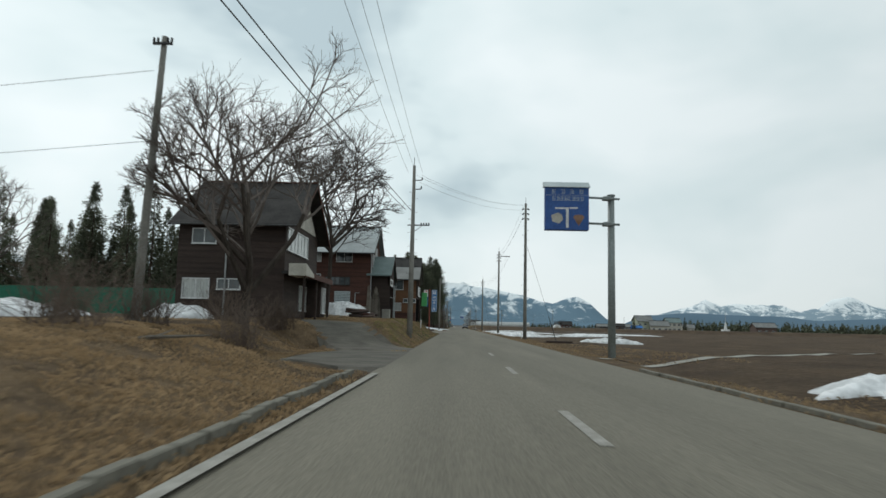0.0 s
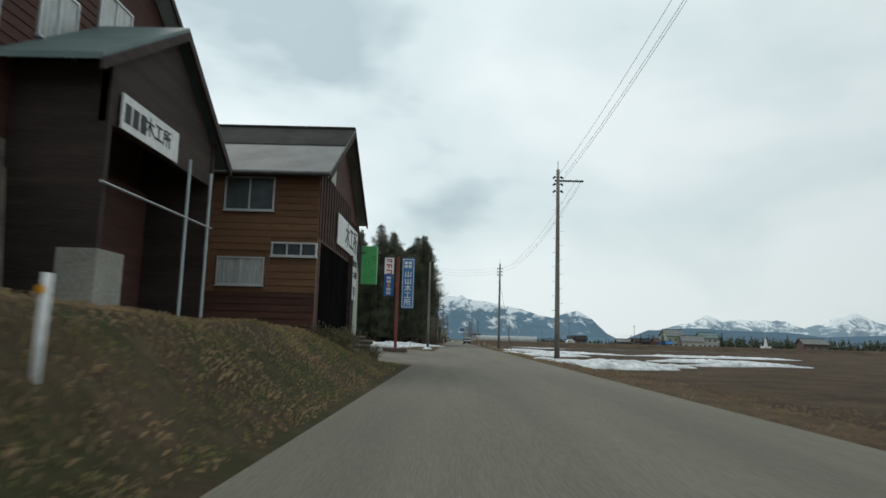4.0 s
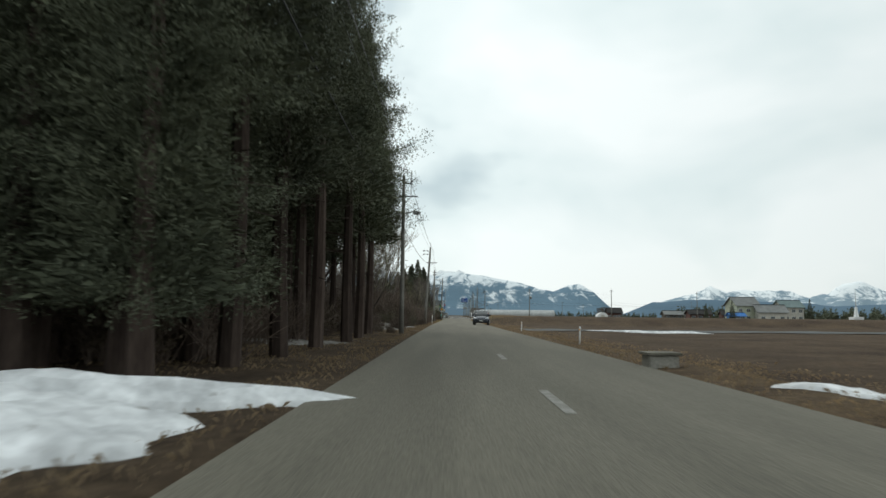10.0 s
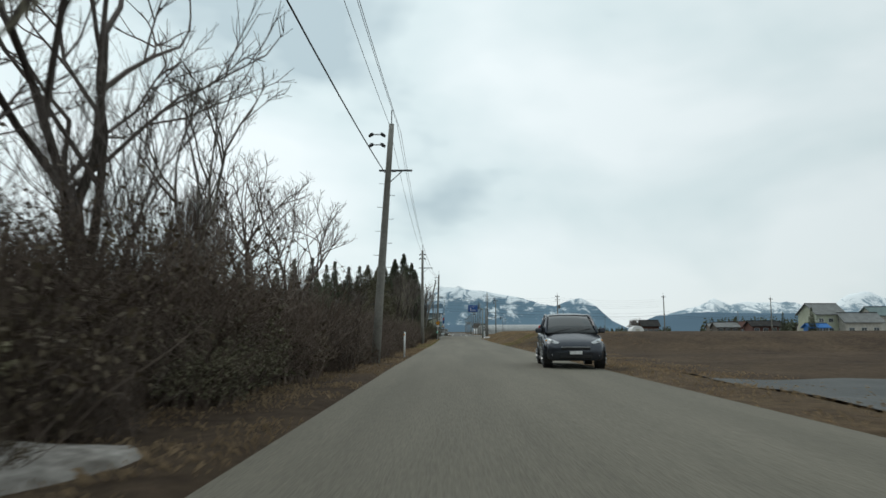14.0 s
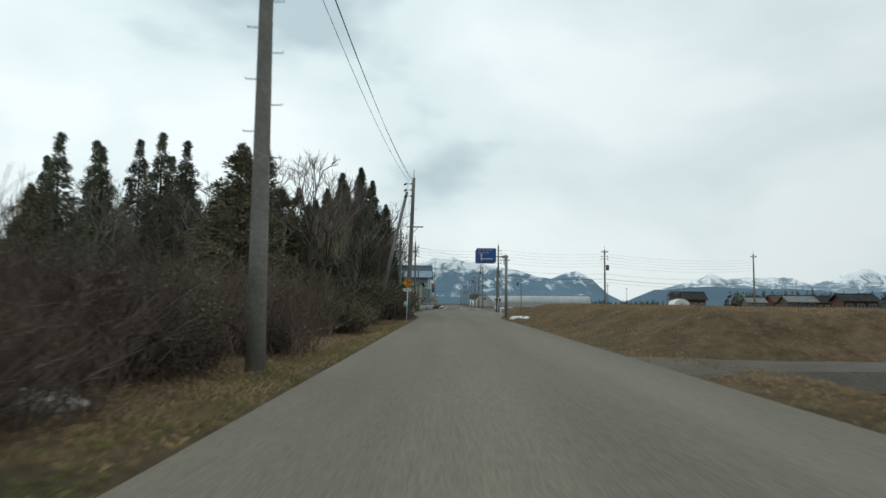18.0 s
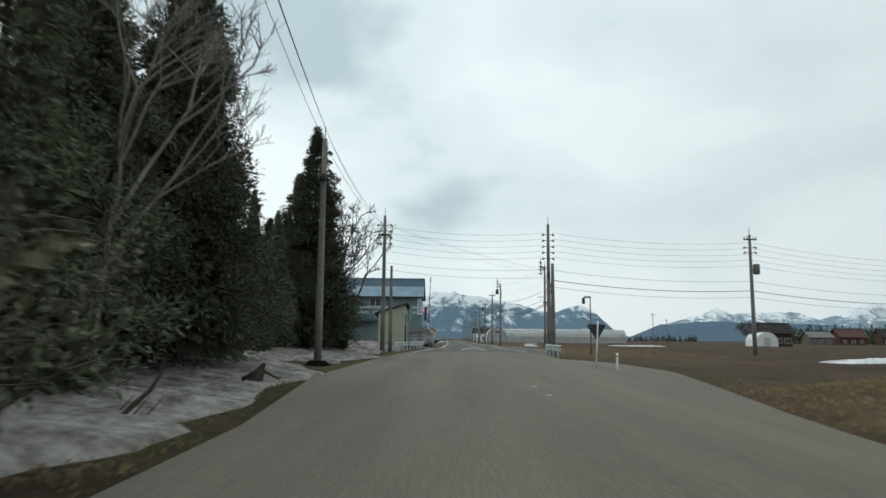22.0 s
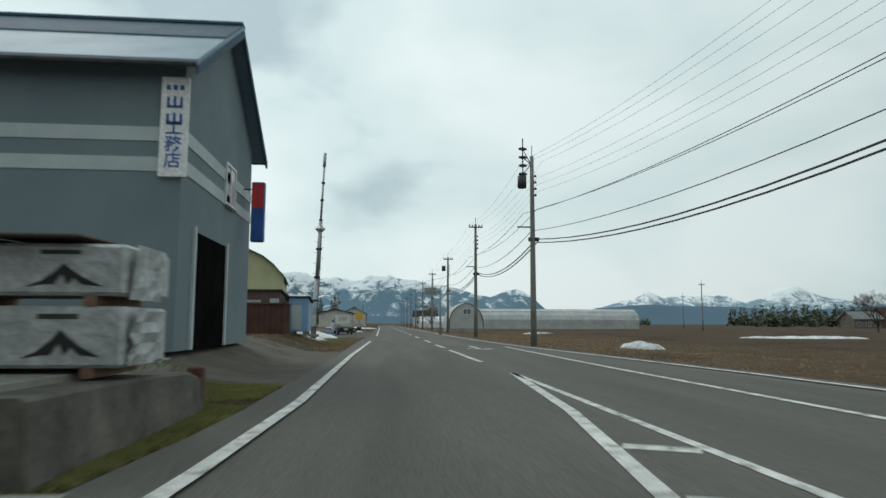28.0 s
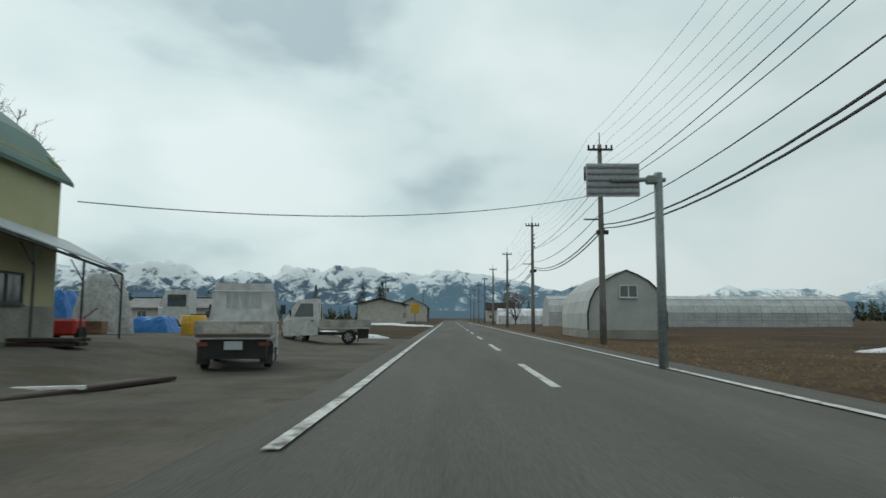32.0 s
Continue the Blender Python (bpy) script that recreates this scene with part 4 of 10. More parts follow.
def utility_pole(at, h, label, arms=(), bolts=True, lamp=False, drum=False, lean=(0, 0), r=0.17, spike=True, side=1, group="utility poles along the road"):
    """A concrete pole with step bolts; arms: (height, half length, direction 'x', 'y' or 'r' for a bracket to one side)."""
    global STEP
    p = thing("utility_pole", label, "utility pole", (at[0], at[1], ground_z(at[0], at[1]) if len(at) < 3 else at[2]), group=group)
    part("pole_shaft", shaft(h, r, r * 0.58, lean), "pole", p, smooth=True)
    if spike:
        part("top_spike", tube([(lean[0], lean[1], h - 0.1), (lean[0], lean[1], h + 0.55)], 0.02, 5), "dark_metal", p)
    if bolts:
        if STEP is None:
            STEP = bpy.data.meshes.new("step_bolt")
            b = tube([(0, 0, 0), (0.20, 0, 0), (0.20, 0, 0.03)], 0.009, 5)
            b.to_mesh(STEP)
            b.free()
            STEP.materials.append(M["dark_metal"])
        k, z = 0, 2.2
        while z < h - 1.4:
            f = z / h
            rr = r * (1 - 0.42 * f) * 0.9
            piece("step_bolt", STEP, p, pose(lean[0] * f + (rr if k % 2 else -rr), lean[1] * f, z, 0, 0, 0 if k % 2 else 180))
            z += 0.45
            k += 1
    for z, half, way in arms:
        f = z / h
        cx, cy = lean[0] * f, lean[1] * f
        if way == "x":
            part("crossarm", box(cx - half, cx + half, cy - 0.16, cy - 0.07, z - 0.045, z + 0.045), "dark_metal", p)
            for u in (-0.92, -0.5, 0.5, 0.92):
                insulator((cx + half * u, cy - 0.115, z + 0.045), p)
        elif way == "r":
            part("bracket", tube([(cx, cy, z), (cx + side * half, cy, z + 0.03)], 0.03, 6), "dark_metal", p)
            insulator((cx + side * half, cy, z + 0.05), p)
        elif way == "arm":
            part("bracket", tube([(cx - 0.35, cy, z), (cx + side * half, cy, z)], 0.038, 6), "dark_metal", p)
            part("brace", tube([(cx, cy, z - 0.5), (cx + side * half * 0.6, cy, z)], 0.018, 5), "dark_metal", p)
        else:
            part("crossarm", box(cx + 0.08, cx + 0.17, cy - half, cy + half, z - 0.045, z + 0.045), "dark_metal", p)
            for u in (-0.9, 0, 0.9):
                insulator((cx + 0.125, cy + half * u, z + 0.045), p)
    if drum:
        part("transformer", tube([(0.42 * side, 0, h - 3.1), (0.42 * side, 0, h - 3.05), (0.42 * side, 0, h - 2.35), (0.42 * side, 0, h - 2.3)], [0.2, 0.25, 0.25, 0.18], 12), "pole", p, "grey drum transformer", True)
    if lamp:
        part("lamp_arm", tube([(0, 0, h - 2.4), (0.75, 0, h - 2.2)], 0.03, 6), "dark_metal", p)
        part("street_lamp", box(0.6, 1.05, -0.12, 0.12, h - 2.42, h - 2.24, bevel=0.03), "steel", p, "small box street lamp")
    return p


def rack(p, h, zs, half=0.32, lean=(0, 0), both=True):
    """Short side brackets with bell insulators, one above another."""
    for z in zs:
        for s in ((-1, 1) if both else (1,)):
            part("bracket", tube([(0, 0, z), (s * half, 0, z)], 0.022, 5), "dark_metal", p)
            part("insulator", tube([(s * half, 0, z + 0.06), (s * (half + 0.03), 0, z + 0.02), (s * (half + 0.16), 0, z - 0.08)], [0.04, 0.075, 0.05], 6), "dark_metal", p)


P_GREY = "grey concrete utility pole with step bolts beside the road"
utility_pole((-3.0, -6.0), 11.3, P_GREY, [(10.7, 0.6, "x")])
utility_pole((-11.0, 23.0), 10.3, "leaning bare wooden-grey pole on the grassy bank", [(10.0, 0.35, "x")], bolts=False, lean=(0.35, 0.0), spike=False)
l2 = utility_pole((-2.86, 43.7, 0.35), 11.2, "concrete pole with a leaning strut and brackets", [(10.2, 0.55, "r"), (9.6, 0.5, "r"), (7.2, 1.1, "arm")], side=1)
for k in range(4):
    insulator((0.55 + 0.17 * k, 0, 7.2), l2)
part("strut_pole", tube([(0.15, -3.0, -0.3), (0.02, -0.2, 9.6)], [0.16, 0.11], 10), "pole", l2, "leaning concrete strut pole", True)
for (x, y, h) in ((6.28, 60.0, 12.3), (6.34, 97.2, 12.0)):
    p = utility_pole((x, y), h, P_GREY)
    rack(p, h, (h - 0.5, h - 0.95, h - 1.4), 0.16)
    if y > 90:
        part("crossarm", box(-0.2, 1.6, -0.05, 0.05, h - 0.78, h - 0.68), "dark_metal", p)
r3 = utility_pole((5.9, 142.1), 10.9, "concrete utility pole with wires turning across the road")
rack(r3, 10.9, (10.3, 9.9, 9.5), 0.2)
l3 = utility_pole((-3.1, 140.8), 10.8, "pale concrete pole standing in a ring of snow and litter", bolts=False)
rack(l3, 10.8, (10.1, 9.7), 0.35, both=False)
for at, lean in (((5.9, 142.1), (1.9, 2.5)), ((-3.1, 140.8), (-2.2, -1.2)), ((6.28, 60.0), (3.2, 2.4))):
    gz = ground_z(at[0] + lean[0], at[1] + lean[1])
    g = thing("guy_wire", "black sleeved guy wire anchored in the soil", "guy wire", (at[0] + lean[0], at[1] + lean[1], gz), group="guy wires")
    part("stay", tube([(0, 0, 0), (-lean[0] * 0.95, -lean[1] * 0.95, 8.6)], 0.012, 4), "wire", g)
    part("sleeve", tube([(0, 0, 0), (-lean[0] * 0.26, -lean[1] * 0.26, 2.3)], 0.035, 5), "dark_metal", g)
l4 = utility_pole((-2.8, 180.6), 9.7, "dark pole with a box lamp and a service drum", [(9.2, 0.5, "r"), (8.4, 0.85, "arm")], lamp=True, r=0.15)
part("spreader", tube([(0.45, 0, 8.4), (0.45, 0, 9.9)], 0.022, 5), "dark_metal", l4)
part("service_drum", tube([(-0.3, 0, 7.0), (-0.3, 0, 7.5)], 0.17, 10), "steel", l4, "grey service drum", True)
l5 = utility_pole((-2.8, 217.7), 9.0, P_GREY, [(7.2, 0.9, "arm")], side=1, lean=(0.55, 0.0))
rack(l5, 9.0, (8.6, 8.2), 0.15)
l6 = utility_pole((-2.68, 256.8), 8.9, P_GREY, [(7.2, 0.95, "arm")])
rack(l6, 8.9, (8.5, 8.1), 0.15)
l8 = utility_pole((-1.95, 288.7), 9.2, "concrete pole braced by a slanting strut pole", [(6.0, 0.75, "arm")], lean=(0.32, 0.0))
rack(l8, 9.2, (8.8, 8.4, 8.0), 0.15)
part("strut_pole", tube([(-2.1, 0.6, -0.2), (-0.12, 0.05, 8.3)], [0.14, 0.09], 10), "pole", l8, "slanting strut pole", True)
l9 = utility_pole((-4.6, 321.7), 9.6, "concrete pole at the edge of dirty snow", bolts=False)
rack(l9, 9.6, (9.0, 8.6, 8.2), 0.18, both=False)
part("transformer", tube([(0.0, -0.26, 7.7), (0.0, -0.26, 7.98)], 0.16, 10), "dark_metal", l9, "dark service drum", True)
part("plinth", tube([(0, 0, 0.03), (0, 0, 0.20)], [0.55, 0.34], 9), "dark", l9, "dark soil collar")
l10 = utility_pole((-3.8, 341.7), 9.8, "tall pole with two columns of bell insulators", bolts=False)
rack(l10, 9.8, (9.1, 8.65, 8.2, 7.75), 0.4)
part("crossarm", box(-0.45, 0.45, -0.14, -0.05, 8.3, 8.42), "dark_metal", l10)
utility_pole((-3.35, 342.9), 6.3, "shorter concrete pole beside a tall one", bolts=False, spike=False, r=0.15)
p0 = utility_pole((8.25, 343.2), 9.7, "tall pole with bell insulators on both sides at the junction", bolts=False)
rack(p0, 9.7, (8.9, 8.45, 8.0, 7.55, 7.1), 0.3)
part("cable_box", box(-0.1, 0.1, -0.2, -0.12, 5.6, 6.1), "dark_metal", p0)
utility_pole((7.62, 337.4), 6.0, "plain concrete pole behind the guard rail", bolts=False, spike=False)
p1 = utility_pole((24.3, 345.5), 9.3, "pole with a service drum in the field", [(8.9, 0.5, "x")], bolts=False, drum=True)
rack(p1, 9.3, (8.3, 7.9), 0.35)
p2 = utility_pole((52.3, 358.1), 9.8, "pole with a service drum in the field", [(9.3, 0.5, "x")], bolts=False)
utility_pole((85, 372), 9.8, "pole far out in the field", [(9.3, 0.5, "x")], bolts=False)
p3b = utility_pole((11.9, 346.0), 4.5, "slim pole with a small lamp head", [], bolts=False, spike=False, r=0.07)
part("street_lamp", box(-0.5, 0.05, -0.1, 0.1, 4.35, 4.5, bevel=0.03), "steel", p3b, "small lamp head")
part("lamp_box", box(-0.62, -0.42, -0.1, 0.1, 3.9, 4.35), "dark_metal", p3b)


def main_pole(at, h, label, drum=False, cross=True, spread=False):
    p = utility_pole(at, h, label, [(h - 0.25, 0.55, "x")] if cross else [], bolts=False, r=0.16)
    for k in range(4):
        part("insulator", tube([(0.1, -0.1, h - 1.0 - 0.32 * k), (0.2, -0.1, h - 1.02 - 0.32 * k)], [0.07, 0.04], 6), "dark_metal", p)
    part("bracket", tube([(-0.75, 0, h * 0.62), (0.1, 0, h * 0.62)], 0.035, 6), "dark_metal", p)
    part("cable_clamp", box(-0.2, 0.3, -0.1, 0.1, h * 0.545, h * 0.565), "dark_metal", p)
    if drum:
        part("transformer", tube([(-0.5, 0, h - 1.6), (-0.5, 0, h - 1.0)], 0.22, 10), "dark_metal", p, "dark drum transformer", True)
    if spread:
        part("spreader", tube([(-0.45, 0, h - 1.2), (-0.45, 0, h + 0.9)], 0.03, 6), "dark_metal", p)
        for k in range(4):
            z = h - 0.9 + 0.42 * k
            part("bracket", tube([(-0.05, 0, h - 0.4), (-0.45, 0, z)], 0.02, 5), "dark_metal", p)
            part("insulator", tube([(-0.65, 0, z), (-0.45, 0, z), (-0.25, 0, z)], [0.05, 0.09, 0.05], 6), "dark_metal", p)
    return p


main_pole((11.95, 370.0), 9.4, "concrete main-road pole with clustered fittings", spread=True)
main_pole((8.9, 394.3), 9.3, "concrete main-road pole with clustered fittings", drum=True, cross=False, spread=True)
for i, (x, y, h) in enumerate(((9.17, 415.9, 9.1), (9.32, 439.8, 8.8), (9.4, 464.5, 8.8), (9.5, 489, 8.8), (9.5, 514, 8.8), (9.6, 540, 8.8), (9.6, 566, 8.8), (9.6, 594, 8.8), (9.7, 625, 8.8))):
    main_pole((x, y), h, "concrete pole carrying cables along the main road", drum=(i == 1))
utility_pole((-9.5, 540), 9.0, "far pole on the village side", [(8.6, 0.5, "x")], bolts=False, drum=True)
utility_pole((-4.5, 600), 9.0, "far pole on the village side", [(8.6, 0.5, "x")], bolts=False)
for (x, y, h) in ((55, 470, 8), (75, 520, 8), (30, 560, 8), (118, 470, 9), (20, 610, 8)):
    utility_pole((x, y), h, "thin far pole out in the fields", [(h - 0.4, 0.5, "x")], bolts=False, r=0.12)


# ---------------------------------------------------------------- overhead wires
def overhead(a, b, sag=0.5, r=0.012, material="wire", label="thin overhead wire slung between poles"):
    a, b = Vector(a), Vector(b)
    pts = []
    for k in range(13):
        u = k / 12
        p = a.lerp(b, u)
        p.z -= sag * 4 * u * (1 - u)
        pts.append(p - a)
    w = part("overhead_wire", tube(pts, r, 4, cap=False), material)
    w.location = a
    return tagged(w, label, "overhead wire", "overhead wires")


def row(pts, offs, sag=0.5, r=0.012, material="wire"):
    for a, b in zip(pts, pts[1:]):
        for dx, dz in offs:
            overhead((a[0] + dx, a[1], a[2] + dz), (b[0] + dx, b[1], b[2] + dz), sag, r, material)


trio = [(-0.18, 0.0), (0.18, 0.0), (0.0, -0.45)]
row([(-3.0, -60, 11.5), (-3.0, -6.0, 11.0), (-2.75, 43.7, 11.1)], [(-0.5, 0), (0, 0), (0.45, 0)], 0.7, 0.008, "thin_wire")
row([(-8.0, -30, 9.5), (-2.86, 43.7, 8.4)], [(0, 0), (-0.5, 0.15)], 0.8, 0.018)
row([(-2.5, 43.7, 10.9), (6.28, 60.0, 12.0), (6.6, 97.2, 11.6)], trio, 0.55, 0.008, "thin_wire")
row([(7.7, 97.2, 11.3), (6.35, 142.1, 10.4)], trio, 1.2, 0.008, "thin_wire")
row([(5.8, 142.1, 10.2), (-2.8, 140.8, 9.9)], [(0, 0.25), (0, -0.1), (0, -0.45)], 0.45, 0.008, "thin_wire")
row([(-3.0, 140.8, 10.2), (-2.6, 180.6, 9.5), (-2.2, 217.7, 8.9), (-2.6, 256.8, 8.7), (-1.85, 288.7, 9.0), (-4.4, 321.7, 9.2), (-3.7, 341.7, 9.3)], [(-0.15, 0), (0.15, 0), (0.3, -0.35)], 0.6, 0.009, "thin_wire")
row([(-3.1, 140.8, 7.6), (-3.2, 180.6, 7.3), (-2.5, 217.7, 7.0)], [(0, 0)], 0.6, 0.018)
row([(-11.0, 23.0, 9.9), (-60, 30, 9.0)], [(0, 0), (0, -2.6)], 0.5, 0.010)
for z0 in (8.9, 8.45, 8.0, 7.55, 7.1):
    overhead((-3.4, 341.7, z0 + 0.1), (7.9, 343.2, z0), 0.35, 0.010)
    overhead((8.6, 343.2, z0), (24.3, 345.5, z0 - 0.25), 0.4, 0.010)
    overhead((24.3, 345.5, z0 - 0.25), (52.3, 358.1, z0 - 0.1), 0.6, 0.010)
overhead((-3.6, 341.7, 6.4), (8.25, 343.2, 6.2), 0.3, 0.012)
overhead((-3.6, 341.7, 5.9), (8.25, 343.2, 5.6), 0.3, 0.012)
for dx, dz in ((0.0, 0.0), (0.35, 0.0), (0.1, -0.5)):
    overhead((-3.7 + dx, 341.7, 9.1 + dz), (11.9 + dx, 370.0, 9.0 + dz), 0.4, 0.007, "thin_wire")
for r_, dz in ((0.028, 0), (0.014, 0.75), (0.014, -0.5)):
    overhead((8.35, 343.2, 5.4 + dz), (24.3, 345.5, 4.9 + dz), 0.35, r_)
    overhead((24.3, 345.5, 4.9 + dz), (52.3, 358.1, 5.0 + dz), 0.6, r_)
    overhead((52.3, 358.1, 5.0 + dz), (85, 372, 5.2 + dz), 0.7, r_)
main_row = [(11.95, 370.0), (8.95, 394.3), (9.17, 415.9), (9.32, 439.8), (9.4, 464.5), (9.5, 489), (9.5, 514), (9.6, 540), (9.6, 566), (9.6, 594), (9.7, 625)]
start_row = [(8.3, 343.2)] + main_row
row([(x, y, 5.15) for x, y in start_row[:8]], [(0.12, 0.0), (0.16, -0.16)], 0.75, 0.030)
row([(x, y, 5.55) for x, y in start_row[:7]], [(-0.1, 0.0)], 0.55, 0.016)
row([(x, y, 6.4) for x, y in main_row[:6]], [(-0.5, 0.0), (0.2, 0.25)], 0.45, 0.012)
row([(x, y, 9.05) for x, y in main_row[:6]], [(-0.5, 0.0), (0.1, 0.1), (0.5, 0.0)], 0.5, 0.005, "thin_wire")
row([(x, y, 8.2) for x, y in main_row[:6]], [(0.2, 0.0), (0.2, -0.35), (0.2, -0.7)], 0.5, 0.005, "thin_wire")
overhead((9.3, 439.8, 6.5), (-6.9, 427.6, 4.0), 0.65, 0.016)


# ---------------------------------------------------------------- signs on posts
def bars(parent, y, x0, x1, z, n, h, material="white", gap=0.3):
    """A row of unreadable characters, each one a few plain strokes in its square."""
    w = (x1 - x0) / n
    for k in range(n):
        a, b, t = x0 + w * k, x0 + w * (k + 1 - gap), h * 0.11
        bm = box(a, b, y - 0.006, y, z + h / 2 - t, z + h / 2)
        box(a, b, y - 0.006, y, z - h / 2, z - h / 2 + t, bm)
        if k % 3 != 1:
            box(a, b, y - 0.006, y, z - t / 2, z + t / 2, bm)
        m = a + (b - a) * (0.25, 0.5, 0.7, 0.4)[k % 4]
        box(m - t / 2, m + t / 2, y - 0.0065, y - 0.0005, z - h / 2, z + h / 2, bm)
        if k % 2:
            box(b - t, b, y - 0.0065, y - 0.0005, z - h / 2, z + h / 2, bm)
        part("character_bar", bm, material, parent)


sga = thing("direction_sign", "blue road sign with snow hood on a grey post", "road sign", (5.99, 25.7, 0.25))
part("post", tube([(0, 0, -0.3), (0, 0, 5.9)], [0.15, 0.13], 12), "sign_post", sga, smooth=True)
part("post_cap", tube([(0, 0, 5.9), (0, 0, 5.95)], 0.16, 12), "sign_post", sga)
for z in (5.78, 4.78):
    part("arm", tube([(0.3, -0.08, z), (-1.0, -0.3, z)], 0.045, 8), "sign_post", sga)
    part("clamp", box(-0.36, -0.02, -0.24, 0.0, z - 0.08, z + 0.08, bevel=0.03), "sign_post", sga)
part("panel", box(-2.63, -0.97, -0.6, -0.3, 4.46, 6.12, bevel=0.02), "blue", sga, "blue sign face with white lettering")
part("snow_hood", prism([(-0.68, 6.09), (-0.66, 6.12), (-0.26, 6.12), (-0.26, 6.33), (-0.30, 6.36)], -2.68, -0.92, 0), "wall_stripe", sga, "pale slanted snow hood")
bars(sga, -0.6, -2.38, -1.0, 5.93, 4, 0.15, "wall_stripe", 0.55)
bars(sga, -0.6, -2.36, -1.15, 5.66, 8, 0.14, "wall_stripe", 0.2)
part("divider", box(-2.6, -1.0, -0.606, -0.6, 5.79, 5.80), "wall_stripe", sga)
part("arrow", prism([(-1.84, 4.55), (-1.74, 4.55), (-1.74, 5.32), (-2.25, 5.32), (-2.25, 5.26), (-1.84, 5.26)], -0.608, -0.602, 1), "white", sga, "white route arrow")
part("arrow_bar", box(-1.70, -1.4, -0.608, -0.602, 5.28, 5.33), "white", sga)
part("emblem", prism([(-2.36, 4.78), (-2.1, 4.7), (-1.95, 4.85), (-2.0, 5.05), (-2.15, 5.12), (-2.4, 5.02)], -0.608, -0.602, 1), "cream", sga, "pale rounded emblem")
part("emblem", prism([(-1.36, 4.62), (-1.15, 4.95), (-1.22, 5.05), (-1.5, 5.05), (-1.57, 4.95)], -0.608, -0.602, 1), "wood_fresh", sga, "dull orange shield emblem")

sgc = thing("direction_sign", "blue junction sign on an arm of a grey post", "road sign", (4.76, 293.0, -0.05))
part("post", tube([(0, 0, -0.3), (0, 0, 4.55)], [0.11, 0.10], 12), "sign_post", sgc, smooth=True)
part("arm", tube([(0.15, 0, 4.42), (-0.8, -0.15, 4.42)], 0.05, 8), "sign_post", sgc)
part("clamp", box(-0.3, -0.02, -0.14, 0.06, 4.33, 4.51, bevel=0.03), "sign_post", sgc)
part("panel", box(-2.12, -0.74, -0.32, -0.22, 4.02, 5.0, bevel=0.015), "blue", sgc, "blue sign face with white route lines")
part("backing_panel", box(-2.19, -0.84, -0.17, -0.12, 3.93, 4.86, bevel=0.01), "sign_post", sgc, "dark grey second panel behind the sign")
bars(sgc, -0.32, -1.95, -0.95, 4.88, 4, 0.10)
bars(sgc, -0.32, -2.0, -1.2, 4.68, 7, 0.09, gap=0.25)
part("route_line", box(-1.80, -1.74, -0.328, -0.322, 4.1, 4.58), "white", sgc)
part("route_line", box(-1.74, -0.98, -0.328, -0.322, 4.22, 4.28), "white", sgc)
part("arrowhead", prism([(-1.86, 4.5), (-1.68, 4.5), (-1.77, 4.64)], -0.328, -0.322, 1), "white", sgc)

sgn = thing("direction_sign", "road sign seen from its ribbed grey back on a tall post", "road sign", (7.12, 424.8, 0.05))
part("post", tube([(0, 0, -0.3), (0, 0, 4.1)], [0.10, 0.09], 12), "sign_post", sgn, smooth=True)
part("arm", tube([(0.15, 0, 3.95), (-1.0, 0.0, 3.95)], 0.05, 8), "sign_post", sgn)
part("clamp", box(-0.26, 0.0, -0.1, 0.1, 3.86, 4.04, bevel=0.03), "sign_post", sgn)
part("panel", box(-1.52, -0.38, 0.06, 0.10, 3.6, 4.32), "steel", sgn, "bare metal sign back")
for k in range(5):
    part("stiffening_rib", box(-1.5, -0.4, 0.02, 0.06, 3.66 + 0.14 * k, 3.70 + 0.14 * k), "sign_post", sgn)

wn_ = thing("warning_sign", "amber diamond warning sign with a plate and a tied plastic bag", "road sign", (-1.78, 284.5, 0.0))
wn_.scale = (0.78, 0.78, 0.78)
part("post", tube([(0, 0, -0.25), (0.12, 0, 3.2)], 0.035, 8), "white", wn_, "white steel post", True)
part("diamond", prism([(0.12, 2.50), (0.44, 2.82), (0.44, 2.90), (0.12, 3.24), (0.04, 3.24), (-0.28, 2.90), (-0.28, 2.82), (0.04, 2.50)], -0.05, -0.03, 1), "orange", wn_)
part("diamond_rim", prism([(0.08, 2.52), (0.42, 2.86), (0.08, 3.20), (-0.26, 2.86), (-0.23, 2.86), (0.08, 3.16), (0.38, 2.86), (0.08, 2.56)], -0.056, -0.052, 1), "black", wn_)
part("junction_symbol", box(0.05, 0.11, -0.058, -0.052, 2.64, 3.06), "black", wn_)
part("junction_symbol", box(0.11, 0.30, -0.058, -0.052, 2.84, 2.90), "black", wn_)
part("plate", box(-0.25, 0.36, -0.05, -0.03, 2.22, 2.44), "white", wn_, "white supplementary plate")
lettering("plate_text", "この先", 0.15, "black", wn_, pose(-0.07, -0.054, 2.335))
bars(wn_, -0.05, 0.14, 0.33, 2.33, 2, 0.11, "black")
bag = bmesh.new()
bmesh.ops.create_icosphere(bag, subdivisions=2, radius=0.17)
for v in bag.verts:
    v.co = Vector((v.co.x * 0.9 - 0.05, v.co.y * 0.7 - 0.08, v.co.z * 1.25 + 1.28)) + v.normal * 0.05 * noise.noise(v.co * 9)
part("plastic_bag", bag, "teal_bag", wn_, "mint green plastic bag knotted to the post")

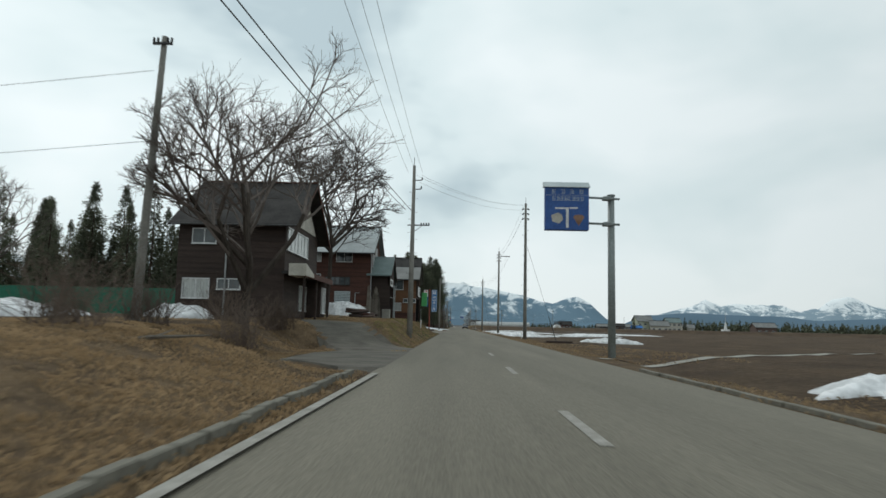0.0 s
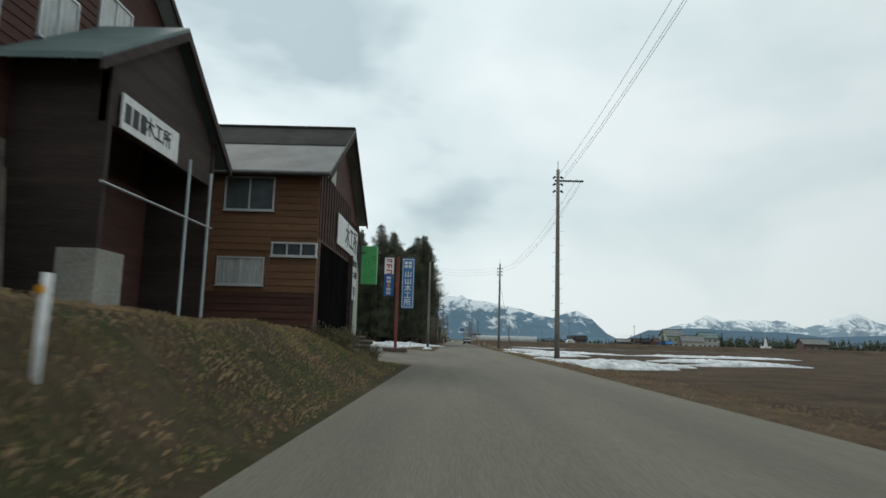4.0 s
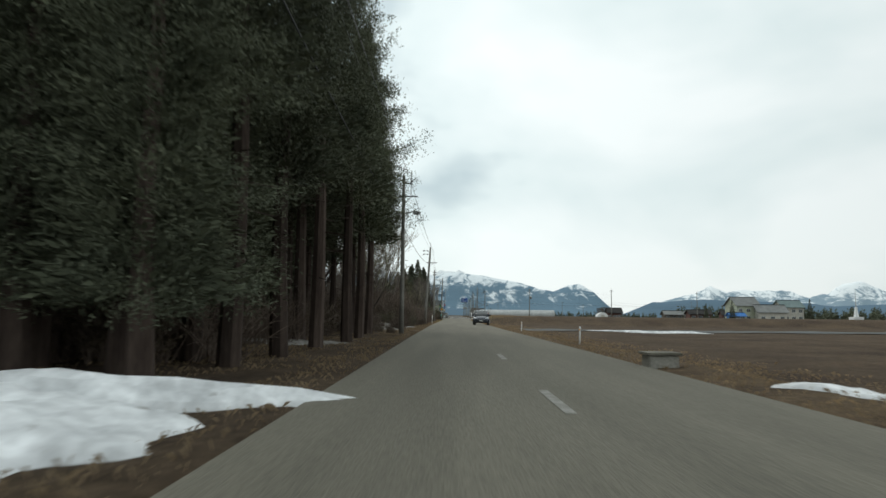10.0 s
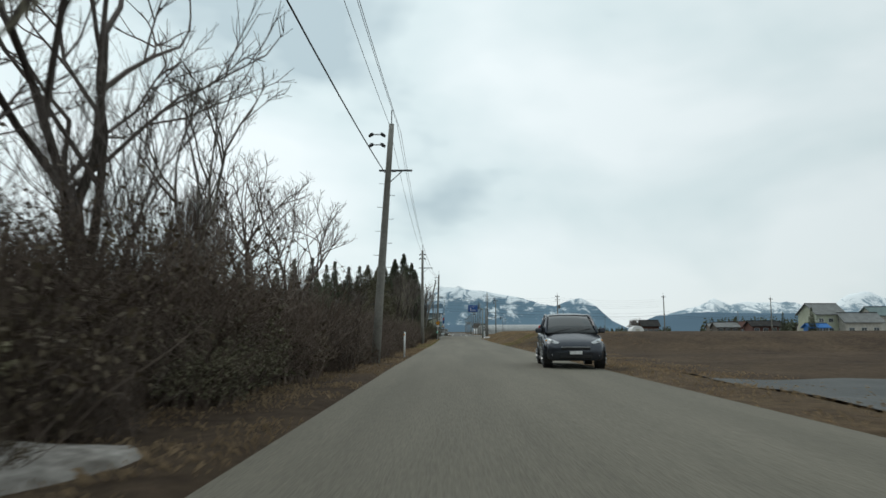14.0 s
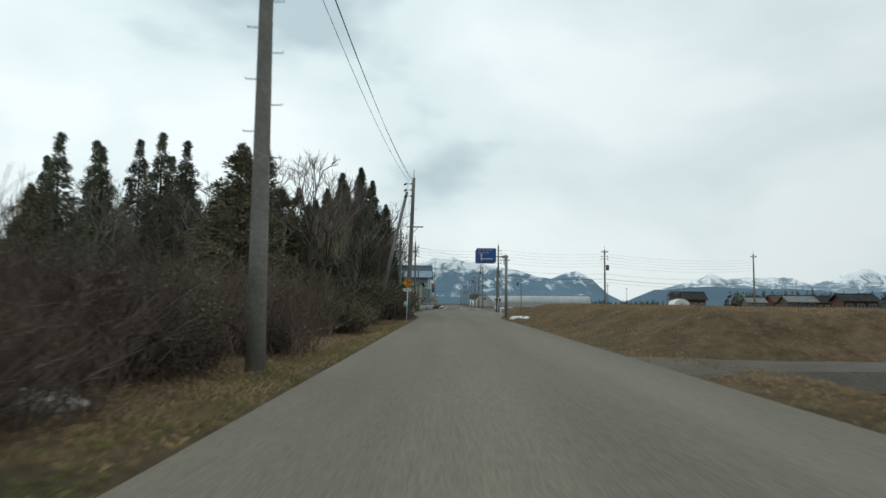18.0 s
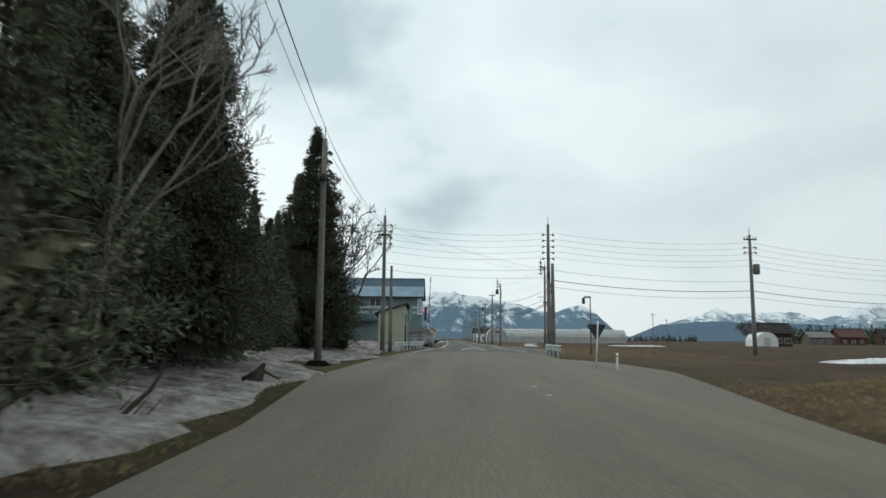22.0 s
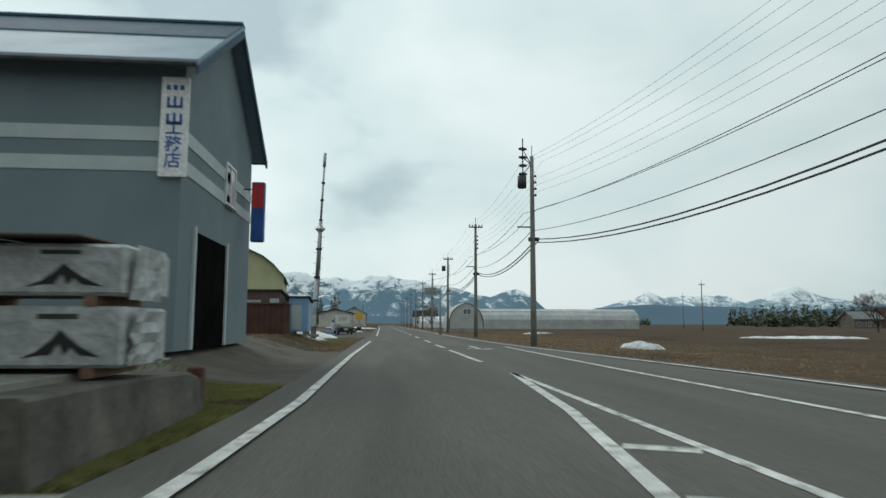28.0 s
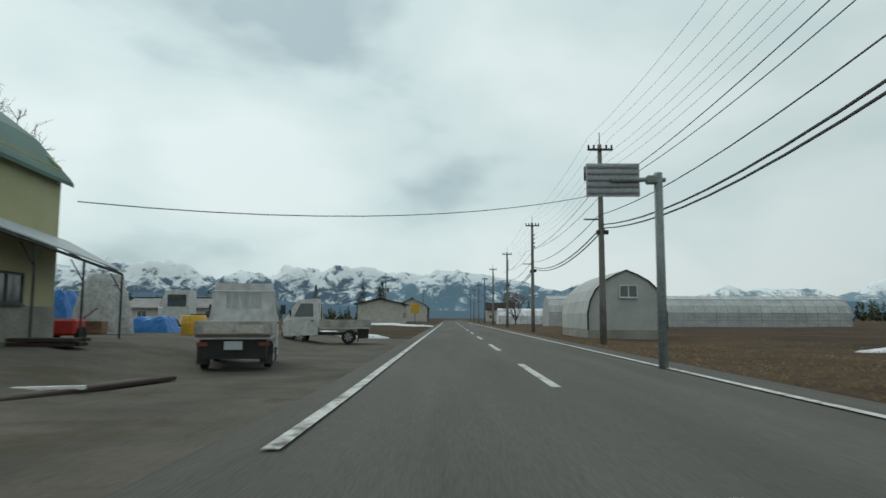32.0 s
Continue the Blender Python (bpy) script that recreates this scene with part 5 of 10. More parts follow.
stop = thing("stop_sign", "triangular stop sign seen from its grey back", "road sign", (6.25, 318.9, 0.0))
part("post", tube([(-0.05, 0, -0.25), (0.07, 0, 1.75)], 0.03, 8), "white", stop, "white steel post", True)
part("plate", prism([(-0.33, 1.55), (-0.28, 1.62), (0.28, 1.62), (0.36, 1.55), (0.05, 1.05), (0.0, 1.05)], 0.03, 0.05, 1), "dark_metal", stop, "dark sign back")
for (x, y, h, r_) in ((-3.0, 60.5, 0.75, 0.035), (5.9, 59.3, 0.75, 0.035), (-2.1, 223.0, 1.1, 0.04), (6.3, 316.2, 0.75, 0.04), (5.2, 188.0, 0.7, 0.035), (5.3, 167, 0.7, 0.035)):
    d = thing("delineator_post", "slim white roadside marker post with a reflector", "marker post", (x, y, ground_z(x, y)), group="roadside marker posts")
    part("stem", tube([(0, 0, -0.2), (0.02, 0, h)], r_, 8), "white", d, smooth=True)
    part("reflector", tube([(0.0, -r_ - 0.01, h - 0.12), (0.0, -r_ + 0.01, h - 0.12)], 0.035, 8), "orange", d)
gsign = thing("shop_sign", "small green sign panel on a post by the rail", "shop sign", (-2.3, 349.2, 0.0), 78)
part("post", tube([(0, 0, -0.25), (0, 0, 3.3)], 0.04, 10), "sign_post", gsign, smooth=True)
part("panel", prism([(-0.45, 2.3), (0.15, 2.2), (0.45, 3.05), (-0.15, 3.45), (-0.5, 3.2)], -0.08, -0.05, 1), "road_green", gsign, "green sign face with pale lettering")
bars(gsign, -0.08, -0.3, 0.2, 2.8, 4, 0.09)
bars(gsign, -0.08, -0.25, 0.1, 2.62, 3, 0.07)


# ---------------------------------------------------------------- guard rails and kerbs
def guard_rail(points, label, h=0.72, every=2.0):
    g = thing("guard_rail", label, "guard rail", (points[0][0], points[0][1], 0))
    o = Vector((points[0][0], points[0][1], 0))
    pts = [Vector((x, y, 0)) - o for x, y in points]
    prof = [(0.0, 0.0), (0.07, 0.03), (0.07, 0.11), (0.0, 0.15), (0.0, 0.20), (0.07, 0.24), (0.07, 0.32), (0.0, 0.35)]
    bm = bmesh.new()
    rows_ = []
    for i, p in enumerate(pts):
        d = (pts[min(i + 1, len(pts) - 1)] - pts[max(i - 1, 0)]).normalized()
        w = Vector((d.y, -d.x, 0))
        rows_.append([bm.verts.new(p + w * a + Vector((0, 0, h - 0.35 + b))) for a, b in prof] + [bm.verts.new(p + w * (a - 0.012) + Vector((0, 0, h - 0.35 + b))) for a, b in prof[::-1]])
    for a, b in zip(rows_, rows_[1:]):
        n = len(a)
        for k in range(n):
            bm.faces.new((a[k], a[(k + 1) % n], b[(k + 1) % n], b[k]))
    bm.faces.new(rows_[0])
    bm.faces.new(rows_[-1][::-1])
    part("beam", bm, "wall_stripe", g, "white corrugated steel beam")
    for a, b in zip(pts, pts[1:]):
        n = max(1, round((b - a).length / every))
        for k in range(n):
            p = a.lerp(b, (k + 0.5) / n)
            part("rail_post", tube([(p.x - 0.09, p.y, -0.2), (p.x - 0.09, p.y, h - 0.05)], 0.065, 8), "wall_stripe", g, smooth=True)
            part("bolt", tube([(p.x + 0.0, p.y, h - 0.17), (p.x + 0.03, p.y, h - 0.17)], 0.02, 6), "dark_metal", g)
    return g


guard_rail([(-3.05, 342.5), (-2.85, 346), (-2.55, 350), (-2.2, 354), (-1.8, 358), (-1.5, 361)], "white corrugated guard rail along the inner bend")
guard_rail([(7.05, 331.0), (7.2, 335.0), (7.5, 339.0), (7.9, 342.0)][::-1], "white corrugated guard rail at the junction corner")
kerb_me = bpy.data.meshes.new("kerb_stone")
kb = box(-0.06, 0.06, 0.0, 0.585, -0.15, 0.07, bevel=0.012)
kb.to_mesh(kerb_me)
kb.free()
kerb_me.materials.append(M["kerb"])
kerb = thing("kerb", "low weathered concrete kerb along the grassy bank", "kerb", (-2.2, -6.0, 0.0), kind="structure")
for k in range(34):
    piece("kerb_stone", kerb_me, kerb, pose(0.03 * math.sin(k), 0.6 * k, 0.01 * math.sin(k * 2.3), 0, 0, 0.8 * math.sin(k * 1.7)))
kerb_b = thing("kerb_2", "low concrete gutter edge along the field", "kerb", (4.95, -6.0, -0.05), kind="structure")
for k in range(40):
    piece("kerb_stone", kerb_me, kerb_b, pose(0.02 * math.sin(k * 1.3), 0.6 * k, 0, 0, 0, 0.6 * math.sin(k)))
rw = thing("retaining_wall", "low weathered concrete wall holding the raised lumber lot", "retaining wall", (-0.75, 367.1, 0.0), kind="structure")
wl_ = bmesh.new()
ring_ = []
for y_, top_, x_ in ((0.0, 0.56, 0.02), (1.2, 0.55, 0.06), (2.4, 0.53, 0.10), (3.4, 0.49, 0.13), (4.0, 0.38, 0.10), (4.4, 0.20, 0.0), (4.6, 0.05, -0.1)):
    ring_.append([wl_.verts.new(c_) for c_ in ((x_ - 0.42, y_, -0.2), (x_ - 0.42, y_, top_), (x_ - 0.03, y_, top_), (x_, y_, top_ - 0.03), (x_ + 0.06, y_, -0.2))])
for a, b in zip(ring_, ring_[1:]):
    for k in range(5):
        wl_.faces.new((a[k], a[(k + 1) % 5], b[(k + 1) % 5], b[k]))
wl_.faces.new(ring_[0][::-1])
wl_.faces.new(ring_[-1])
bmesh.ops.recalc_face_normals(wl_, faces=list(wl_.faces))
part("wall", wl_, "old_wall", rw, "stained concrete face with a rounded end")
part("end_post", box(-0.1, 0.1, 4.1, 4.25, -0.2, 0.50, bevel=0.02), "rust_brown", rw, "rusty post stub at the wall's end")
# ---------------------------------------------------------------- buildings
def window(parent, x0, x1, y, z0, z1, panes=2, glass="glass", face="y", frame_m="frame", d=-1):
    """A framed window on a wall plane; face 'y': the wall looks along -y; face 'x': the wall looks along +x (x0..x1 then run along y)."""
    def put(a0, a1, b0, b1, c0, c1):
        return box(a0, a1, b0, b1, c0, c1) if face == "y" else box(-b1, -b0, a0, a1, c0, c1)
    yy = y if face == "y" else -y
    fr = bmesh.new()
    t = 0.055
    for q in ((x0 - t, x1 + t, z0 - t, z0), (x0 - t, x1 + t, z1, z1 + t), (x0 - t, x0, z0, z1), (x1, x1 + t, z0, z1)):
        a = (q[0], q[1], yy - 0.06, yy + 0.03, q[2], q[3])
        box(*(a if face == "y" else (-a[3], -a[2], a[0], a[1], a[4], a[5])), bm=fr)
    w = part("window", fr, frame_m, parent)
    n = panes
    for k in range(n):
        a, b = x0 + (x1 - x0) * k / n, x0 + (x1 - x0) * (k + 1) / n
        part("pane", put(a + 0.02, b - 0.02, yy - 0.02 - 0.012 * (k % 2), yy - 0.012 - 0.012 * (k % 2), z0, z1), glass, w)
        if k:
            part("mullion", put(a - 0.025, a + 0.025, yy - 0.05, yy, z0, z1), frame_m, w)
    part("sill", put(x0 - 0.08, x1 + 0.08, yy - 0.11, yy + 0.02, z0 - 0.09, z0 - 0.056), frame_m, w)
    return w


def gable_house(name, label, at, x_len, y_len, eave, ridge_h, wall, roof, over=(0.5, 0.45), base=0.0, base_m="concrete", trim="wood_black", gable=None, roof_t=0.12, ridge_shift=0.0, roof2=None):
    """A house whose gable end looks to the road (+x, at x = 0) and whose ridge runs away from it; y runs from 0 to y_len."""
    h = thing(name, label, "building", at)
    mid = y_len / 2 + ridge_shift
    wz = base
    if base:
        part("foundation", box(-x_len - 0.03, 0.03, -0.03, y_len + 0.03, -1.2, base), base_m, h, "concrete base")
    part("wall", box(-x_len, 0, 0.0, 0.15, wz, eave), wall, h)
    part("wall", box(-x_len, 0, y_len - 0.15, y_len, wz, eave), wall, h)
    part("wall", prism([(0.15, wz), (y_len - 0.15, wz), (y_len - 0.15, eave), (mid, ridge_h - 0.1), (0.15, eave)], -0.15, 0.0, 0), gable or wall, h)
    part("wall", prism([(0.15, wz), (y_len - 0.15, wz), (y_len - 0.15, eave), (mid, ridge_h - 0.1), (0.15, eave)], -x_len, -x_len + 0.15, 0), wall, h)
    ox, oy = over
    for s, y_e in ((-1, 0.0), (1, y_len)):
        slope = (ridge_h - eave) / (mid if s < 0 else y_len - mid)
        ye, ze = y_e + s * oy, eave - slope * oy
        part("roof", prism([(ye, ze), (mid, ridge_h), (mid, ridge_h + roof_t), (ye, ze + roof_t)], -x_len - 0.4, ox, 0), roof, h)
        if roof2 and s < 0:
            u = 0.55
            ym, zm = ye + (mid - ye) * u, ze + (ridge_h - ze) * u
            part("roof_sheet", prism([(ym, zm + roof_t + 0.01), (mid, ridge_h + roof_t + 0.01), (mid, ridge_h + roof_t + 0.04), (ym, zm + roof_t + 0.04)], -x_len - 0.4, ox, 0), roof2, h, "darker upper roof sheet")
        part("barge_board", prism([(ye, ze - 0.16), (mid, ridge_h - 0.16), (mid, ridge_h + 0.02), (ye, ze + 0.02)], ox - 0.03, ox + 0.03, 0), trim, h)
        part("gutter", tube([(-x_len - 0.4, ye + s * 0.06, ze + 0.02), (ox, ye + s * 0.06, ze + 0.02)], 0.06, 6), "dark_metal", h)
    part("ridge_cap", box(-x_len - 0.4, ox, mid - 0.16, mid + 0.16, ridge_h + roof_t - 0.02, ridge_h + roof_t + 0.05), trim, h)
    return h




def lap_boards(parent, face, a0, a1, plane, z0, z1, material, h=0.24, holes=()):
    """Lapped boards, one object each; face 'y' walls run along x, face 'x' walls run along y. holes: (a0, a1, z0, z1)."""
    z = z0
    while z < z1 - 0.05:
        top = min(z + h, z1)
        runs = [(a0, a1)]
        for q0, q1, w0, w1 in holes:
            if z < w1 and top > w0:
                runs = [s for r in runs for s in ((r[0], min(r[1], q0)), (max(r[0], q1), r[1])) if s[1] - s[0] > 0.05]
        for r0, r1 in runs:
            out = [(0.0, z + 0.004), (0.032, z + 0.004), (0.012, top), (0.0, top)]
            if face == "y":
                bm = bmesh.new()
                prism([(plane - d, q) for d, q in out], r0, r1, 0, bm)
            else:
                bm = bmesh.new()
                prism([(plane + d, q) for d, q in out], r0, r1, 1, bm)
            part("board", bm, material, parent)
        z += h


def battens(parent, face, a0, a1, plane, z0, z1, material, step=0.45):
    """Upright cover strips, one object each, over a board wall."""
    n = int((a1 - a0) / step)
    for k in range(n + 1):
        a = a0 + (a1 - a0) * k / n
        b = box(a - 0.03, a + 0.03, plane - 0.035, plane, z0, z1) if face == "y" else box(plane, plane + 0.035, a - 0.03, a + 0.03, z0, z1)
        part("batten", b, material, parent)


# ---- first house, dark boards behind bare trees
h1 = gable_house("farmhouse", "dark board farmhouse with a pale gable and brown roof", (-9.3, 36.2, 1.25), 5.9, 8.4, 5.3, 8.15, "wood_black", "roof_dark", over=(0.75, 0.55), gable="wood_black", trim="wood_red")
part("gable_panel", prism([(1.0, 5.35), (7.4, 5.35), (4.2, 7.6)], 0.02, 0.07, 0), "cream", h1, "off-white gable boards")
window(h1, 0.35, 5.3, 0.0, 3.75, 4.95, 6, "curtain", "x")
window(h1, -5.1, -3.85, 0.0, 4.0, 4.75, 2, "glass")
window(h1, -5.5, -4.1, 0.0, 1.0, 2.0, 2, "curtain")
window(h1, -3.6, -2.4, 0.0, 1.5, 2.0, 2, "glass")
lap_boards(h1, "y", -5.9, 0.0, 0.0, 0.2, 5.3, "wood_black", 0.3, [(-5.2, -3.8, 3.9, 4.85), (-5.6, -4.0, 0.9, 2.1), (-3.7, -2.3, 1.4, 2.1)])
part("porch_roof", prism([(-0.6, 2.35), (7.3, 2.35), (7.3, 2.5), (-0.6, 2.5)], 0.0, 1.3, 0), "roof_dark", h1, "lean-to porch roof")
part("porch_fascia", box(1.27, 1.33, -0.6, 7.3, 2.2, 2.52), "wood_red", h1)
part("porch_gable", prism([(-0.65, 2.25), (1.4, 2.25), (1.4, 2.45), (-0.65, 2.9)], 0.4, 1.35, 0), "cream", h1, "pale porch end board")
for y in (0.0, 3.2, 7.0):
    part("porch_post", box(1.05, 1.17, y - 0.06, y + 0.06, -0.3, 2.4), "wood_black", h1)
window(h1, 3.6, 5.4, 0.0, 0.5, 1.9, 2, "curtain", "x")
part("entrance_wall", box(0.02, 0.9, 5.6, 7.2, 0.0, 2.3), "wood_black", h1)
window(h1, 5.9, 6.9, 0.92, 0.4, 1.9, 2, "curtain", "x")
part("downpipe", tube([(-3.2, -0.1, 0.0), (-3.2, -0.1, 4.6), (-3.1, -0.4, 5.1)], 0.05, 6), "steel", h1)

# ---- large workshop house
h2 = gable_house("workshop_house", "long dark red-brown board workshop house with pale metal roof", (-8.5, 67.2, 1.55), 14.5, 8.3, 7.1, 9.65, "wood_red", "roof_white", over=(0.45, 1.2), base=1.15, trim="wood_black")
H2W = [(-7.4, -5.1, 5.65, 6.7), (-3.5, -1.95, 5.65, 6.85), (-12.6, -11.0, 5.6, 6.6), (-9.6, -8.3, 3.6, 4.2), (-6.5, -5.1, 3.65, 4.3), (-4.6, -2.1, 3.3, 4.05), (-3.6, -2.0, 1.55, 2.65), (-8.0, -6.3, 1.45, 2.5), (-11.5, -9.9, 1.5, 2.6)]
window(h2, -7.4, -5.1, 0.0, 5.65, 6.7, 3, "curtain")
window(h2, -3.5, -1.95, 0.0, 5.65, 6.85, 2)
window(h2, -12.6, -11.0, 0.0, 5.6, 6.6, 2)
window(h2, -9.6, -8.3, 0.0, 3.6, 4.2, 2)
window(h2, -6.5, -5.1, 0.0, 3.65, 4.3, 2)
window(h2, -4.6, -2.1, 0.0, 3.3, 4.05, 5, "glass", frame_m="wood_black")
for q in H2W[6:]:
    for k in range(7):
        z = q[2] + (q[3] - q[2]) * k / 7
        part("louvre", prism([(-0.09, z), (-0.02, z + 0.12), (-0.02, z + 0.14), (-0.11, z + 0.02)], q[0], q[1], 0), "wall_stripe", h2, "pale louvre slat")
    # Near-black sheet paints the shade between the slats.
    part("louvre_back", box(q[0], q[1], -0.018, -0.008, q[2], q[3]), "dark", h2)
lap_boards(h2, "y", -14.5, 0.0, 0.0, 1.16, 7.1, "wood_red", 0.22, H2W)
lap_boards(h2, "x", 0.0, 8.3, 0.0, 4.2, 7.1, "wood_red", 0.22, [(1.0, 2.4, 5.2, 6.6), (3.1, 4.7, 5.9, 7.2), (5.5, 6.2, 5.4, 6.2)])
window(h2, 1.1, 2.3, 0.0, 5.3, 6.5, 2, "curtain", "x")
window(h2, 3.2, 4.6, 0.0, 6.3, 7.4, 2, "curtain", "x")
window(h2, 5.6, 6.1, 0.0, 5.5, 6.1, 1, "curtain", "x")
part("downpipe", tube([(0.05, -0.12, 1.2), (0.05, -0.12, 6.2), (-0.1, -0.6, 6.9)], 0.05, 6), "steel", h2)
part("conduit", tube([(-1.5, -0.08, 1.2), (-1.5, -0.08, 2.5), (-1.1, -0.08, 2.5)], 0.035, 6), "wall_stripe", h2, "pale pipe")
part("porch_roof", prism([(-0.2, 4.25), (3.3, 6.4), (3.3, 6.52), (-0.2, 4.38)], -0.4, 2.1, 0), "roof_green", h2, "blue-green porch roof")
part("porch_roof", prism([(6.8, 4.0), (3.3, 6.4), (3.3, 6.52), (6.8, 4.13)], -0.4, 2.1, 0), "roof_green", h2, "blue-green porch roof")
part("porch_barge", prism([(-0.2, 4.05), (3.3, 6.2), (3.3, 6.42), (-0.2, 4.28)], 2.06, 2.13, 0), "wood_black", h2)
part("porch_barge", prism([(6.8, 3.8), (3.3, 6.2), (3.3, 6.42), (6.8, 4.03)], 2.06, 2.13, 0), "wood_black", h2)
part("porch_wall", box(0.02, 1.9, 0.55, 0.7, -0.3, 4.5), "wood_black", h2)
part("porch_wall", box(0.02, 1.9, 5.9, 6.05, -0.3, 4.5), "wood_black", h2)
part("porch_gable", prism([(0.55, 3.35), (6.0, 3.35), (6.0, 4.4), (3.3, 6.1), (0.55, 4.55)], 1.7, 1.85, 0), "wood_black", h2)
part("porch_base", box(1.2, 1.95, 0.5, 1.5, -1.0, 0.95), "concrete", h2, "concrete porch plinth")
part("porch_door", box(0.3, 0.36, 1.6, 5.6, -0.2, 3.0), "wood_red", h2)
part("door_handle", tube([(0.4, 2.2, 0.9), (0.4, 2.2, 1.3)], 0.025, 6), "steel", h2)
part("porch_rail", tube([(2.0, 0.3, 2.15), (2.0, 5.9, 2.2)], 0.03, 6), "steel", h2)
for y in (4.2, 5.6):
    part("porch_post", tube([(2.0, y, -0.8), (2.0, y, 3.6)], 0.04, 8), "wall_stripe", h2)
part("signboard", box(1.9, 1.94, 0.95, 3.6, 3.35, 4.05), "white", h2, "white company signboard")
for k in range(3):
    part("character_bar", box(1.94, 1.947, 1.05 + 0.33 * k, 1.30 + 0.33 * k, 3.5, 3.88), "black", h2)
lettering("sign_text", "木工所", 0.42, "black", h2, pose(1.945, 2.55, 3.70, 0, 0, 90))

lean = thing("leaning_planks", "grey weathered planks leaning on the workshop wall", "planks", (-8.2, 66.5, 1.3))
for k in range(11):
    x = -0.6 + 0.14 * k
    top = 3.2 + 0.9 * math.sin(1.1 + k * 0.9) * (1 if k < 6 else 0.5) - 0.12 * abs(k - 5)
    part("plank", prism([(x, 0.0), (x + 0.13, 0.0), (x + 0.10 - 0.03 * k + 0.14, top), (x - 0.03 * k + 0.14, top)], -0.12 - 0.05 * (k % 3), -0.08 - 0.05 * (k % 3), 1), "wood_old", lean)

# ---- second workshop, tan boards, with the large notice boards
h3 = gable_house("second_workshop", "tan-brown board workshop with a front bay painted near-black", (-4.45, 76.8, 0.45), 8.5, 8.3, 5.9, 8.45, "wood_tan", "roof_grey", over=(0.4, 0.5), trim="wood_black", gable="wood_red", roof2="roof_dark")
window(h3, -3.0, -1.5, 0.0, 4.55, 5.55, 2)
window(h3, -3.1, -1.7, 0.0, 2.15, 2.95, 2, "curtain")
window(h3, -1.4, 0.0 - 0.05, 0.0, 3.1, 3.45, 3)
lap_boards(h3, "y", -4.5, 0.0, 0.0, 1.9, 5.9, "wood_tan", 0.22, [(-3.1, -1.4, 4.45, 5.65), (-3.2, -1.6, 2.05, 3.05), (-1.5, 0.05, 3.0, 3.55)])
lap_boards(h3, "y", -4.5, 0.0, 0.0, 0.2, 1.9, "wood_red", 0.22)
part("gable_panel", prism([(0.5, 5.9), (2.4, 5.9), (2.4, 7.1)], 0.02, 0.06, 0), "cream", h3, "white gable corner")
# The bay is not cut out: its inner shade is a near-black panel.
part("front_bay", box(0.0, 0.02, 0.6, 6.4, -0.2, 3.6), "dark", h3, "flat near-black panel painted as the shaded bay")
part("bay_post", box(0.02, 0.18, 6.35, 6.55, -0.2, 3.9), "wood_black", h3)
part("front_plinth", box(-0.1, 0.06, 6.4, 8.3, -0.5, 0.5), "concrete", h3, "stained concrete plinth")
battens(h3, "x", 6.45, 8.25, 0.0, 0.5, 5.4, "wood_black", 0.3)
battens(h3, "x", 0.1, 6.3, 0.0, 3.7, 5.9, "wood_black", 0.45)
part("notice_board", box(0.05, 0.08, 3.2, 8.15, 3.95, 5.1), "white", h3, "white notice board with dark lettering")
part("notice_board", box(0.05, 0.08, 6.5, 8.35, 2.85, 3.95), "white", h3, "white notice board with dark lettering")
part("notice_board", box(0.05, 0.08, 7.35, 8.25, 2.15, 2.85), "white", h3, "white notice board with dark lettering")
lettering("notice_text", "木工所", 1.0, "black", h3, pose(0.085, 6.45, 4.50, 0, 0, 90), 1.05)
lettering("notice_text", "建築設計施工", 0.29, "black", h3, pose(0.085, 7.42, 3.66, 0, 0, 90))
lettering("notice_text", "桐ダンス製造", 0.29, "black", h3, pose(0.085, 7.42, 3.18, 0, 0, 90))
lettering("notice_text", "第2", 0.45, "black", h3, pose(0.085, 7.80, 2.50, 0, 0, 90))
part("green_signbox", box(0.25, 0.95, 8.45, 8.70, 2.9, 4.6, bevel=0.03), "sign_green", h3, "green lit-box sign")
part("sign_bracket", tube([(0.0, 8.2, 4.3), (0.5, 8.5, 4.3)], 0.025, 6), "dark_metal", h3)
part("service_pole", tube([(0.3, 6.15, -0.1), (0.32, 6.2, 2.5)], 0.025, 6), "wall_stripe", h3)
part("service_arm", tube([(0.32, 6.2, 2.5), (0.2, 6.9, 2.25)], 0.018, 6), "wall_stripe", h3)

# ---- pale green workshop with the timber yard
ws = gable_house("green_workshop", "pale green rendered workshop with a lattice band and dark roof", (-7.9, 101.1, 0.2), 13, 9.4, 6.15, 9.55, "wall_green", "roof_grey", over=(0.45, 0.55), trim="wood_red", roof2="roof_dark")
part("lattice_recess", box(-12.9, -0.35, -0.012, -0.004, 4.75, 6.0), "cream", ws, "pale recess behind the lattice")
part("lattice_rail", box(-12.95, -0.3, -0.06, -0.02, 5.95, 6.1), "wood_old", ws)
for k in range(30):
    x = -12.9 + k * 0.43
    part("lattice_strip", box(x - 0.022, x + 0.022, -0.05, -0.02, 4.75, 5.95), "wood_fresh", ws)
for k in range(4):
    z = 4.9 + 0.3 * k
    part("lattice_strip", box(-12.9, -0.35, -0.07, -0.05, z - 0.022, z + 0.022), "wood_fresh", ws)
for x in (-12.7, -8.6, -5.6, -2.6, -0.4):
    part("lattice_post", box(x - 0.07, x + 0.07, -0.1, -0.02, 4.7, 6.05), "wood_fresh", ws)
